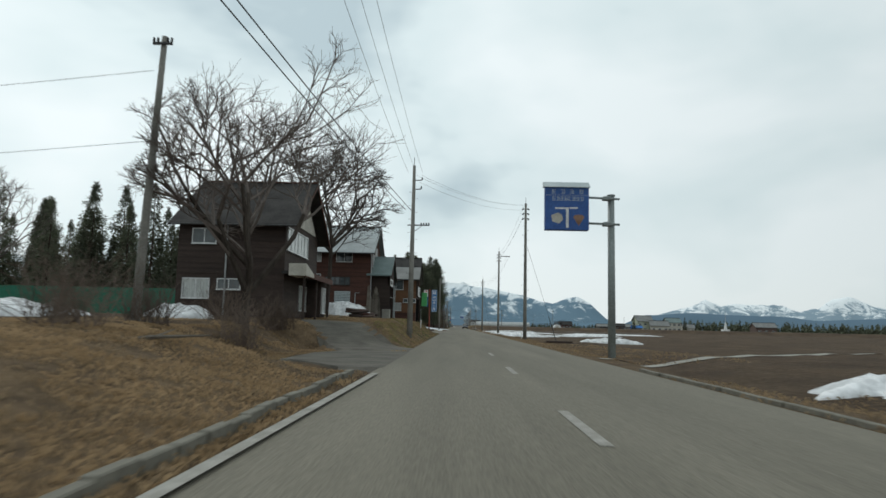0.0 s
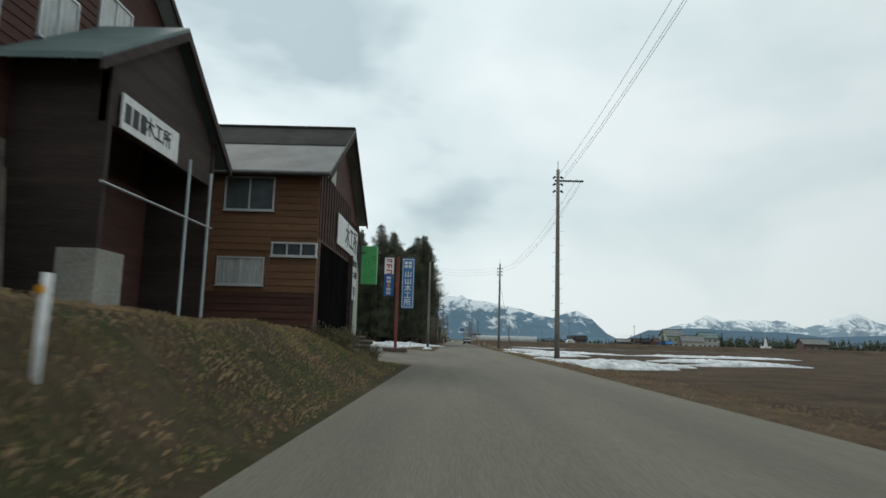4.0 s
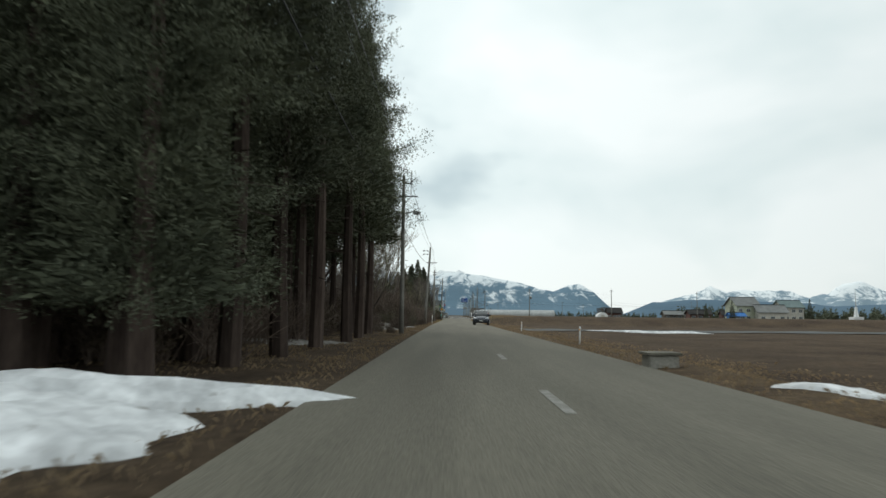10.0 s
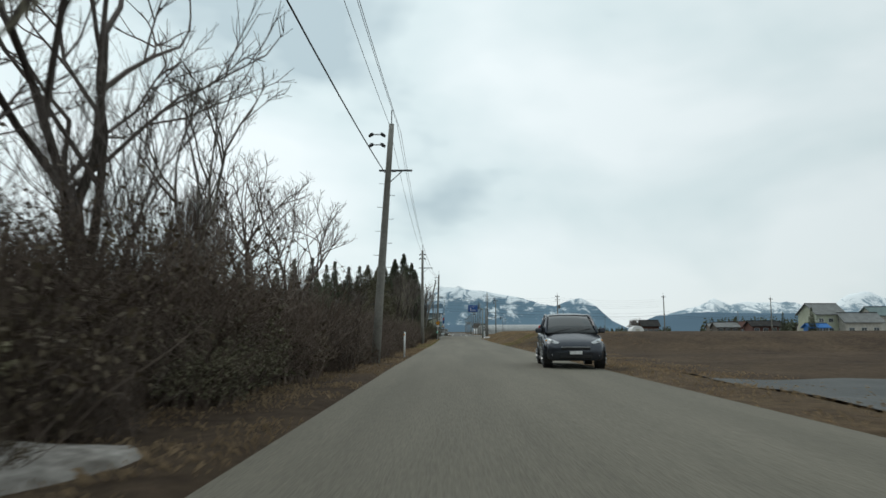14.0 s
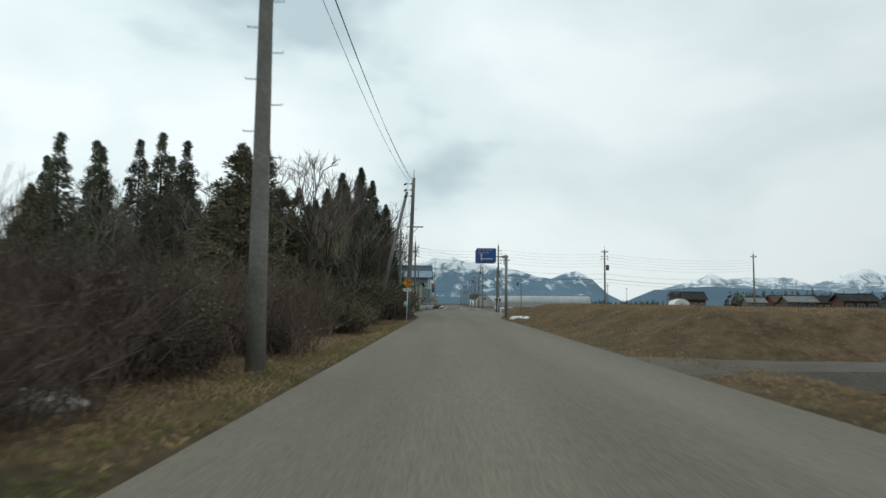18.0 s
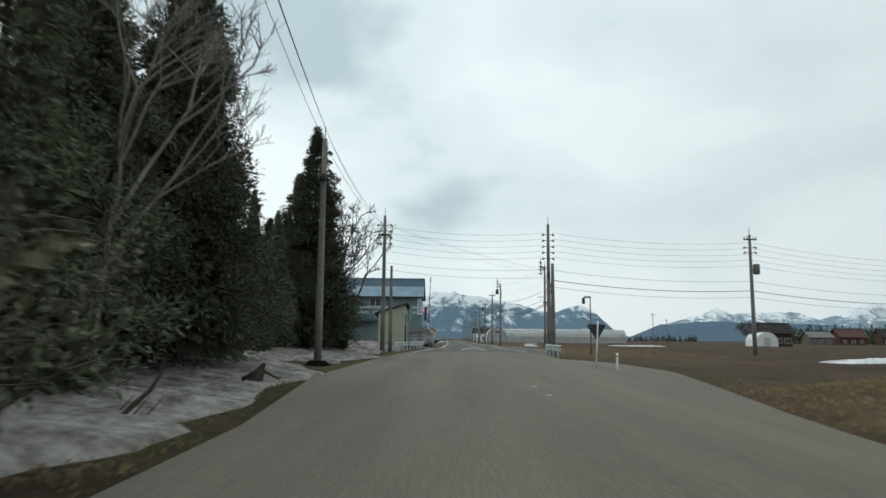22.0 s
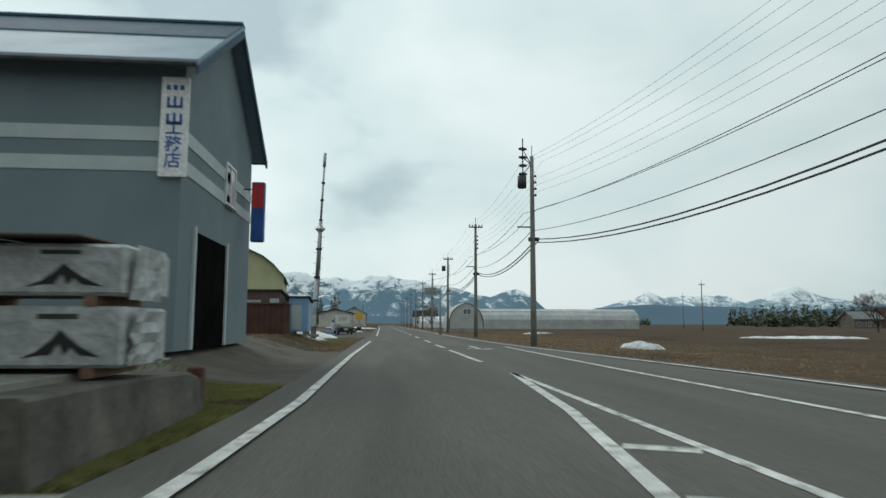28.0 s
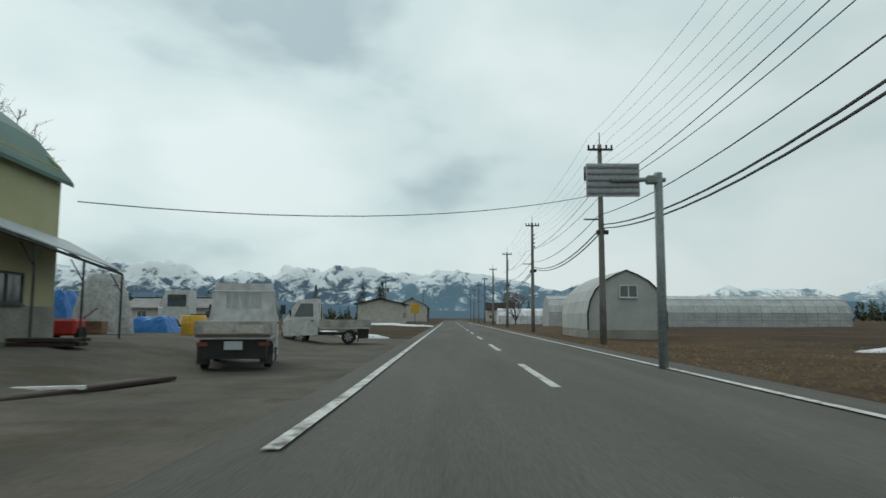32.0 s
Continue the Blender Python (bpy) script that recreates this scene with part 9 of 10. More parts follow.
for k in range(14):
    y = -2.6 + k * 0.38
    lump = bmesh.new()
    bmesh.ops.create_icosphere(lump, subdivisions=3, radius=0.05 + 0.03 * (k * 7 % 4))
    for v in lump.verts:
        v.co = Vector((v.co.x * 1.1 + 0.08 * math.sin(k * 1.9) - 0.02 * k + 0.1, v.co.y * 3.4 + y, max(-0.1, v.co.z * 0.5)))
        v.co += v.normal * 0.10 * noise.noise(v.co * 6.0)
        v.co.z += ground_z(4.95 + v.co.x, 286.6 + v.co.y)
    part("snow_lump", lump, "snow", ledge, smooth=True)
# ---------------------------------------------------------------- vehicles
def wheel(parent, x, y, r, w=0.17):
    t = part("wheel", tube([(x - w / 2, y, r), (x - w * 0.4, y, r), (x + w * 0.4, y, r), (x + w / 2, y, r)], [r * 0.9, r, r, r * 0.9], 20), "tyre", parent)
    s = 1 if x > 0 else -1
    part("rim", tube([(x + s * w * 0.5, y, r), (x + s * (w * 0.5 + 0.012), y, r)], [r * 0.64, r * 0.5], 14), "dark_metal", t)
    for k in range(7):
        a = 2 * math.pi * k / 7
        part("spoke", tube([(x + s * (w * 0.5 + 0.02), y + math.cos(a) * r * 0.1, r + math.sin(a) * r * 0.1), (x + s * (w * 0.5 + 0.015), y + math.cos(a) * r * 0.6, r + math.sin(a) * r * 0.6)], 0.03, 5), "steel", t)
    return t


def loft(sections, bm=None):
    """A closed body from cross-sections along y: each is (y, list of (x, z)) with equal counts."""
    bm = bm or bmesh.new()
    rings = [[bm.verts.new((x, y, z)) for x, z in s] for y, s in sections]
    n = len(rings[0])
    for a, b in zip(rings, rings[1:]):
        for k in range(n):
            bm.faces.new((a[k], a[(k + 1) % n], b[(k + 1) % n], b[k]))
    bm.faces.new(rings[0][::-1])
    bm.faces.new(rings[-1])
    bmesh.ops.recalc_face_normals(bm, faces=list(bm.faces))
    return bm


def hatchback(at, turn, label):
    """A tall one-box hatchback with a short sloping nose; its nose points along -y."""
    c = thing("car", label, "car", at, turn)
    # stations along the body: y, half width, sill, beltline (or bonnet edge), middle of the top
    ST = [(-1.93, 0.60, 0.30, 0.56, 0.60), (-1.88, 0.70, 0.24, 0.62, 0.67), (-1.78, 0.765, 0.20, 0.68, 0.74), (-1.60, 0.81, 0.20, 0.74, 0.81), (-1.35, 0.835, 0.20, 0.80, 0.88), (-1.10, 0.845, 0.20, 0.86, 0.945), (-0.92, 0.85, 0.20, 0.90, 0.99),
          (-0.5, 0.85, 0.20, 0.93, 0.97), (0.2, 0.85, 0.20, 0.95, 0.97), (0.9, 0.85, 0.20, 0.975, 0.99), (1.45, 0.845, 0.21, 1.0, 1.02), (1.75, 0.82, 0.24, 1.01, 1.03), (1.88, 0.77, 0.30, 0.98, 1.0), (1.94, 0.70, 0.38, 0.90, 0.92)]

    def sec(y, w, z0, zb, zt):
        half = [(w * 0.90, z0), (w * 0.985, z0 + 0.07), (w * 1.005, z0 + (zb - z0) * 0.45), (w * 1.0, z0 + (zb - z0) * 0.72), (w * 0.975, zb - 0.03), (w * 0.93, zb), (w * 0.62, zb + (zt - zb) * 0.75), (w * 0.25, zt)]
        return (y, [(-x, z) for x, z in half] + [(x, z) for x, z in half[::-1]])
    part("body", loft([sec(*s) for s in ST]), "car_grey", c, "dark grey painted body", True)
    # glasshouse: y, half width at the belt, belt, half width at the roof edge, roof edge, roof middle
    GH = [(-0.94, 0.74, 0.96, 0.72, 0.985, 1.0), (-0.62, 0.765, 0.96, 0.70, 1.18, 1.20), (-0.30, 0.785, 0.96, 0.66, 1.36, 1.385), (-0.02, 0.795, 0.96, 0.635, 1.475, 1.51), (0.45, 0.80, 0.965, 0.63, 1.52, 1.565), (1.0, 0.795, 0.98, 0.625, 1.51, 1.555), (1.45, 0.775, 1.0, 0.60, 1.46, 1.50), (1.70, 0.745, 1.01, 0.58, 1.36, 1.39), (1.86, 0.70, 1.0, 0.60, 1.12, 1.14)]

    def gl(y, wb, zb, wr, zr, zm):
        half = [(wb, zb - 0.04), (wb * 0.6 + wr * 0.4, zb + (zr - zb) * 0.45), (wr, zr - 0.02), (wr * 0.86, zr + (zm - zr) * 0.5), (wr * 0.4, zm)]
        return (y, [(-x, z) for x, z in half] + [(x, z) for x, z in half[::-1]])
    part("glasshouse", loft([gl(*s) for s in GH]), "car_glass", c, "dark window glass all round", True)
    # roof skin
    rf = bmesh.new()
    rows_ = []
    for y, wb, zb, wr, zr, zm in GH[3:8]:
        rows_.append([rf.verts.new((x, y, z + 0.012)) for x, z in ((-wr * 1.01, zr - 0.035), (-wr * 0.86, zr + (zm - zr) * 0.5), (-wr * 0.4, zm), (wr * 0.4, zm), (wr * 0.86, zr + (zm - zr) * 0.5), (wr * 1.01, zr - 0.035))])
    for a, b in zip(rows_, rows_[1:]):
        for k in range(5):
            rf.faces.new((a[k], a[k + 1], b[k + 1], b[k]))
    part("roof", rf, "car_grey", c, "dark grey roof skin", True)

    def pillar(name, pts, r_):
        part(name, tube(pts, r_, 6), "car_grey", c, smooth=True)
    for s in (-1, 1):
        pillar("front_pillar", [(s * 0.745, -0.96, 0.97), (s * 0.715, -0.62, 1.19), (s * 0.675, -0.30, 1.37), (s * 0.645, -0.02, 1.49), (s * 0.64, 0.45, 1.53), (s * 0.635, 1.0, 1.52), (s * 0.61, 1.45, 1.47), (s * 0.59, 1.70, 1.37)], 0.036)
        pillar("quarter_pillar", [(s * 0.79, -0.42, 0.97), (s * 0.70, -0.36, 1.32)], 0.022)
        pillar("door_pillar", [(s * 0.80, 0.36, 0.95), (s * 0.72, 0.38, 1.24), (s * 0.645, 0.42, 1.52)], 0.034)
        pillar("rear_pillar", [(s * 0.795, 1.12, 0.97), (s * 0.71, 1.18, 1.26), (s * 0.63, 1.22, 1.50)], 0.03)
        pillar("tail_pillar", [(s * 0.73, 1.70, 1.0), (s * 0.66, 1.66, 1.2), (s * 0.60, 1.56, 1.43)], 0.075)
        part("belt_moulding", tube([(s * 0.80, -0.45, 0.955), (s * 0.805, 0.4, 0.965), (s * 0.79, 1.5, 1.0)], 0.013, 5), "black", c, "black belt moulding")
        part("rain_visor", tube([(s * 0.705, -0.25, 1.385), (s * 0.665, 0.1, 1.485), (s * 0.66, 0.95, 1.50)], 0.02, 5), "black", c, "smoked rain visor")
        mir = part("mirror", box(s * 0.93 - 0.10, s * 0.93 + 0.10, -0.66, -0.53, 0.97, 1.12, bevel=0.035), "car_grey", c)
        part("mirror_glass", box(s * 0.93 - 0.08, s * 0.93 + 0.08, -0.532, -0.524, 0.985, 1.105), "car_glass", mir)
        part("mirror_foot", tube([(s * 0.80, -0.55, 0.97), (s * 0.88, -0.58, 1.0)], 0.025, 6), "black", c)
        # headlamp wrapped round the corner of the nose
        hl = bmesh.new()
        pr = [(0.47, -1.84, 0.655, 0.715), (0.58, -1.78, 0.64, 0.755), (0.68, -1.68, 0.65, 0.795), (0.755, -1.52, 0.68, 0.815), (0.795, -1.32, 0.74, 0.82)]
        lo = [hl.verts.new((s * (x + 0.012), y - 0.02, z0)) for x, y, z0, z1 in pr]
        mi = [hl.verts.new((s * (x + 0.012), y - 0.035, (z0 + z1) / 2)) for x, y, z0, z1 in pr]
        hi = [hl.verts.new((s * (x - 0.035), y + 0.03, z1)) for x, y, z0, z1 in pr]
        for a, b in ((lo, mi), (mi, hi)):
            for k in range(4):
                hl.faces.new((a[k], a[k + 1], b[k + 1], b[k]))
        bmesh.ops.recalc_face_normals(hl, faces=list(hl.faces))
        lamp = part("headlight", hl, "lamp_glass", c, "clear swept-back headlight", True)
        part("reflector", tube([(s * 0.63, -1.765, 0.71), (s * 0.63, -1.72, 0.71)], [0.055, 0.04], 12), "rim", lamp)
        part("indicator", tube([(s * 0.775, -1.50, 0.755), (s * 0.76, -1.46, 0.755)], [0.035, 0.03], 8), "orange", lamp)
        part("fog_lamp", tube([(s * 0.60, -1.905, 0.37), (s * 0.60, -1.84, 0.37)], 0.055, 12), "lamp_glass", c)
        part("tail_lamp", box(s * 0.76 - 0.03, s * 0.76 + 0.03, 1.68, 1.86, 0.92, 1.22, bevel=0.02), "red", c, "red tail lamp")
        for y in (0.22, 1.02):
            part("door_handle", box(s * 0.86 - 0.022, s * 0.86 + 0.022, y, y + 0.17, 0.815, 0.85, bevel=0.01), "car_grey", c)
        for y in (-0.60, 0.385, 1.22):
            part("door_seam", tube([(s * 0.853, y, 0.30), (s * 0.857, y, 0.60), (s * 0.835, y + 0.01, 0.92)], 0.006, 4), "black", c)
        part("side_sill", box(s * 0.82 - 0.035, s * 0.82 + 0.035, -0.92, 0.98, 0.16, 0.25, bevel=0.015), "dark_metal", c)
        part("rubbing_strip", tube([(s * 0.862, -0.86, 0.52), (s * 0.866, 0.0, 0.53), (s * 0.862, 0.95, 0.55)], 0.014, 5), "car_grey", c)
        for y in (-1.25, 1.27):
            part("wheel_arch", tube([(s * 0.62, y, 0.30), (s * 0.858, y, 0.30)], 0.345, 24), "black", c)
            ring = [(s * 0.852, y + math.cos(math.pi * k / 12) * 0.362, 0.30 + math.sin(math.pi * k / 12) * 0.362) for k in range(13)]
            part("arch_lip", tube(ring, 0.022, 6), "car_grey", c, smooth=True)
            wheel(c, s * 0.785, y, 0.295, 0.18)
    part("grille", box(-0.40, 0.40, -1.955, -1.88, 0.50, 0.585, bevel=0.02), "black", c, "black grille")
    part("grille_bar", box(-0.40, 0.40, -1.968, -1.95, 0.575, 0.595), "rim", c, "bright chrome grille bar")
    part("lower_intake", box(-0.45, 0.45, -1.945, -1.87, 0.27, 0.36, bevel=0.02), "black", c)
    part("bumper_crease", tube([(-0.72, -1.87, 0.44), (-0.45, -1.945, 0.44), (0.45, -1.945, 0.44), (0.72, -1.87, 0.44)], 0.018, 6), "car_grey", c, smooth=True)
    part("number_plate", box(-0.17, 0.17, -1.972, -1.955, 0.385, 0.475), "white", c, "blank white plate")
    part("cowl", box(-0.70, 0.70, -1.0, -0.93, 0.955, 0.985), "black", c, "black cowl below the windscreen")
    for x in (-0.45, 0.15):
        part("wiper", tube([(x, -0.95, 1.0), (x + 0.42, -0.80, 1.10)], 0.010, 5), "black", c)
    part("antenna", tube([(0.0, 1.2, 1.55), (0.0, 1.45, 1.72)], 0.008, 4), "black", c)
    return c


hatchback((3.55, 213.85, 0.03), -4, "dark grey compact hatchback in the oncoming lane")


def kei_truck(at, turn, label, canopy=False):
    """A small cab-over pickup; its nose points along -y, bed behind."""
    t = thing("small_truck", label, "truck", at, turn, group="small white trucks on the lot")
    part("chassis", box(-0.45, 0.45, -1.5, 1.6, 0.34, 0.46), "dark_metal", t)
    cabb = loft([(-1.68, [(-0.66, 0.35), (-0.68, 0.8), (-0.62, 0.95), (0.62, 0.95), (0.68, 0.8), (0.66, 0.35)]), (-1.60, [(-0.70, 0.32), (-0.72, 0.9), (-0.66, 1.02), (0.66, 1.02), (0.72, 0.9), (0.70, 0.32)]), (-1.15, [(-0.72, 0.32), (-0.73, 1.0), (-0.60, 1.72), (0.60, 1.72), (0.73, 1.0), (0.72, 0.32)]), (-0.35, [(-0.72, 0.36), (-0.73, 1.0), (-0.62, 1.78), (0.62, 1.78), (0.73, 1.0), (0.72, 0.36)])])
    part("cab", cabb, "car_white", t, "white cab")
    q = bmesh.new()
    q.faces.new([q.verts.new(p_) for p_ in ((-0.60, -1.62, 1.06), (0.60, -1.62, 1.06), (0.53, -1.21, 1.66), (-0.53, -1.21, 1.66))])
    part("windscreen", q, "glass", t)
    for s in (-1, 1):
        q = bmesh.new()
        q.faces.new([q.verts.new(p_) for p_ in ((s * 0.733, -1.26, 1.07), (s * 0.733, -0.52, 1.07), (s * 0.66, -0.54, 1.58), (s * 0.665, -1.02, 1.58))])
        part("side_window", q, "glass", t)
        part("door_handle", box(s * 0.74 - 0.015, s * 0.74 + 0.015, -0.62, -0.48, 0.88, 0.92), "dark_metal", t)
        part("mirror", box(s * 0.82 - 0.06, s * 0.82 + 0.06, -1.42, -1.36, 1.1, 1.32), "dark_metal", t)
        part("headlight", box(s * 0.52 - 0.12, s * 0.52 + 0.12, -1.72, -1.66, 0.6, 0.74, bevel=0.02), "lamp_glass", t)
        part("tail_lamp", box(s * 0.58 - 0.1, s * 0.58 + 0.1, 1.63, 1.655, 0.47, 0.54), "rust_red", t, "dusty red tail lamp")
        part("bed_side", box(s * 0.70 - 0.02, s * 0.70 + 0.02, -0.28, 1.68, 0.66, 0.95), "dusty_white", t, "white drop side")
        for y in (-1.05, 0.85):
            wheel(t, s * 0.62, y, 0.27, 0.15)
        part("mudguard", box(s * 0.60 - 0.13, s * 0.60 + 0.13, 1.20, 1.22, 0.10, 0.5), "dark_metal", t)
    part("bed_floor", box(-0.70, 0.70, -0.3, 1.68, 0.60, 0.66), "car_white", t)
    part("tailgate", box(-0.70, 0.70, 1.68, 1.72, 0.64, 0.95, bevel=0.01), "dusty_white", t, "white tailgate with a pressed panel")
    part("tailgate_panel", box(-0.55, -0.05, 1.72, 1.73, 0.72, 0.88), "cream", t)
    part("tailgate_panel", box(0.05, 0.55, 1.72, 1.73, 0.72, 0.88), "cream", t)
    part("guard_frame", tube([(-0.66, -0.27, 0.66), (-0.66, -0.27, 1.6), (0.66, -0.27, 1.6), (0.66, -0.27, 0.66)], 0.022, 6), "car_white", t)
    part("rear_window", box(-0.38, 0.38, -0.352, -0.345, 1.22, 1.58), "curtain", t)
    part("number_plate", box(-0.17, 0.17, 1.66, 1.68, 0.40, 0.56), "wall_stripe", t, "blank plate")
    part("rear_frame", box(-0.62, 0.62, 1.2, 1.62, 0.22, 0.6), "black", t, "dark rear frame and axle cover")
    part("bed_dirt", box(-0.69, 0.69, 1.721, 1.728, 0.645, 0.70), "hut_brown", t, "mud-caked lower edge")
    part("bumper", box(-0.66, 0.66, -1.74, -1.66, 0.32, 0.46), "dark_metal", t)
    if canopy:
        part("load", box(-0.5, 0.5, -0.1, 0.6, 0.66, 0.95, bevel=0.05), "wood_old", t)
    return t


kei_truck((-1.85, 425.3, 0.03), 192, "white small pickup seen from its dusty tailgate")
kei_truck((-2.2, 437.7, 0.02), -84, "white small pickup parked side-on at the road")
flat = thing("flatbed_truck", "white flatbed truck parked beyond the tarpaulins", "truck", (-9.9, 446.0, 0.3), -80)
part("cab", loft([(-2.4, [(-0.9, 0.4), (-0.92, 1.2), (-0.8, 1.3), (0.8, 1.3), (0.92, 1.2), (0.9, 0.4)]), (-2.1, [(-0.95, 0.4), (-0.95, 1.25), (-0.82, 2.1), (0.82, 2.1), (0.95, 1.25), (0.95, 0.4)]), (-0.9, [(-0.95, 0.4), (-0.95, 1.25), (-0.85, 2.15), (0.85, 2.15), (0.95, 1.25), (0.95, 0.4)])]), "car_white", flat)
part("side_window", box(0.93, 0.97, -1.95, -1.05, 1.3, 1.9), "glass", flat)
part("side_window", box(-0.97, -0.93, -1.95, -1.05, 1.3, 1.9), "glass", flat)
part("windscreen", prism([(-2.42, 1.32), (-2.15, 2.02), (-2.13, 2.0), (-2.38, 1.3)], -0.75, 0.75, 0), "glass", flat)
part("bed", box(-1.0, 1.0, -0.8, 3.4, 0.75, 0.92), "dark_metal", flat)
for s in (-1, 1):
    for y in (-1.7, 2.3):
        wheel(flat, s * 0.85, y, 0.38, 0.22)

# ---------------------------------------------------------------- clutter on the lots
def draped(name, label, at, sx, sy, h, material, seed, category="tarpaulin", turn=0.0):
    bm = bmesh.new()
    bmesh.ops.create_grid(bm, x_segments=14, y_segments=14, size=1.0)
    for v in bm.verts:
        u, w = v.co.x, v.co.y
        e = max(abs(u), abs(w))
        z = h * (1 - max(0.0, (e - 0.6) / 0.4) ** 1.5) + 0.16 * h * noise.noise(Vector((u * 3, w * 3, seed)))
        v.co = Vector((u * sx * (1 + 0.12 * noise.noise(Vector((w * 2, seed, 0)))), w * sy, max(0.0, z)))
    ob = part(name, bm, material)
    ob.matrix_basis = pose(*at, 0, 0, turn)
    return tagged(ob, label, category)


draped("tarpaulin", "blue tarpaulin thrown over stored goods", (-6.2, 419.6, 0.35), 0.6, 0.9, 1.0, "tarp", 1)
draped("tarpaulin", "blue tarpaulin sheet on the ground", (-3.0, 428.4, 0.03), 0.9, 0.8, 0.3, "tarp", 2)
draped("tarpaulin", "green and blue tarpaulin over a low stack", (-9.9, 437.2, 0.3), 0.8, 0.7, 0.5, "green_tarp", 3)
draped("tarpaulin", "blue tarpaulin over a low stack", (-8.7, 436.6, 0.3), 0.9, 0.8, 0.75, "tarp", 4)
draped("tarpaulin", "blue sheeted goods stacked beside the barn", (-12.4, 436.0, 0.3), 1.1, 0.9, 1.7, "tarp", 5)
def shrouded(label, at, h, r0, r1, material, seed):
    """A tall narrow thing under a hanging sheet, with folds that flare towards the ground."""
    bm = bmesh.new()
    rings_ = []
    for j in range(9):
        u = j / 8
        r_ = r0 + (r1 - r0) * u + 0.10 * math.sin(u * 3.1)
        rings_.append([bm.verts.new((math.cos(a) * r_ * (1 + (0.05 + 0.14 * (1 - u)) * math.sin(7 * a + seed) + 0.06 * math.sin(3 * a)), math.sin(a) * r_ * (1 + 0.10 * (1 - u) * math.cos(5 * a + seed)), h * u)) for a in [2 * math.pi * k / 42 for k in range(42)]])
    for a, b in zip(rings_, rings_[1:]):
        for k in range(42):
            bm.faces.new((a[k], a[(k + 1) % 42], b[(k + 1) % 42], b[k]))
    bm.faces.new(rings_[-1])
    s = thing("sheeted_heap", label, "covered goods", at)
    part("sheet", bm, material, s, "creased grey sheet", True)
    part("tie_cord", tube([(math.cos(a) * (r1 + 0.09), math.sin(a) * (r1 + 0.09), h * 0.82) for a in [2 * math.pi * k / 16 for k in range(17)]], 0.015, 5), "dark_metal", s)
    return s


shrouded("grey sheet draped over a tall narrow frame", (-9.5, 434.2, 0.3), 2.25, 0.95, 0.52, "wrap", 1.3)
draped("tarpaulin", "green machine cover behind the store", (-16.6, 372.6, 0.4), 0.9, 0.7, 1.0, "green_tarp", 8)
draped("sheeted_heap", "pale sheeting over a machine by the wall", (-15.4, 373.4, 0.4), 0.8, 0.6, 0.6, "wall_stripe", 9, "covered goods")
for x, y, s, m_ in ((-6.5, 421.6, 0.7, "wood_old"), (-9.1, 432.9, 0.7, "wood_fresh")):
    cr = thing("crate", "rough wooden crate under the lean-to", "crate", (x, y, 0.35), 6, "crates on the lot")
    for k in range(4):
        part("slat", box(-0.5 * s, 0.5 * s, -0.42 * s, -0.39 * s, 0.04 + 0.2 * s * k, 0.2 * s + 0.2 * s * k), m_, cr)
        part("slat", box(0.47 * s, 0.5 * s, -0.38 * s, 0.4 * s, 0.04 + 0.2 * s * k, 0.2 * s + 0.2 * s * k), m_, cr)
    part("core", box(-0.46 * s, 0.46 * s, -0.38 * s, 0.38 * s, 0.0, 0.78 * s), m_, cr)
drum = thing("drum", "yellow drum standing on the lot", "drum", (-5.9, 433.2, 0.2))
part("shell", tube([(0, 0, 0.0), (0, 0, 0.02), (0, 0, 0.9), (0, 0, 0.92)], [0.36, 0.40, 0.40, 0.36], 18), "yellow", drum, smooth=True)
for z in (0.3, 0.6):
    part("hoop", tube([(0, 0, z - 0.02), (0, 0, z + 0.02)], 0.415, 18), "yellow", drum)
red = thing("cultivator", "small red farm machine at the barn's corner", "farm machine", (-7.7, 428.9, 0.35))
part("engine", box(-0.4, 0.35, -0.3, 0.3, 0.2, 0.65, bevel=0.06), "red", red)
part("wheel", tube([(-0.42, 0, 0.22), (-0.3, 0, 0.22)], 0.22, 12), "tyre", red)
part("wheel", tube([(0.3, 0, 0.22), (0.42, 0, 0.22)], 0.22, 12), "tyre", red)
part("handle", tube([(0.1, 0.2, 0.5), (0.3, 0.9, 0.95)], 0.025, 6), "dark_metal", red)
kart = thing("covered_cart", "small green covered cart behind the store", "cart", (-13.2, 373.0, 0.4))
part("body", box(-0.9, 0.9, -0.5, 0.5, 0.3, 0.75, bevel=0.05), "green_tarp", kart)
for x in (-0.85, 0.85):
    for y in (-0.45, 0.45):
        part("post", tube([(x, y, 0.7), (x, y, 1.55)], 0.02, 5), "dark_metal", kart)
part("canopy", box(-1.0, 1.0, -0.6, 0.6, 1.55, 1.62, bevel=0.02), "cream", kart)
for x in (-0.6, 0.6):
    part("wheel", tube([(x, -0.55, 0.22), (x, -0.42, 0.22)], 0.22, 12), "tyre", kart)
scrap = thing("log_heap", "tumbled heap of dark red-brown logs on the bank", "timber stack", (-7.4, 53.5, 1.5))
rngl = random.Random(8)
for k in range(15):
    a, c_ = rngl.uniform(-0.5, 0.5), Vector((rngl.uniform(-0.7, 0.7), rngl.uniform(-0.5, 0.5), 0.10 + 0.16 * (k // 4)))
    d_ = Vector((math.cos(a), math.sin(a), rngl.uniform(-0.12, 0.12))) * rngl.uniform(0.45, 0.8)
    part("log", tube([c_ - d_, c_ + d_], [rngl.uniform(0.08, 0.13), rngl.uniform(0.07, 0.12)], 9), ("hut_brown", "rust_brown", "wood_black")[k % 3], scrap)
logs = thing("log_pile", "pile of cut beams before the porch", "timber stack", (-6.0, 74.6, 0.9))
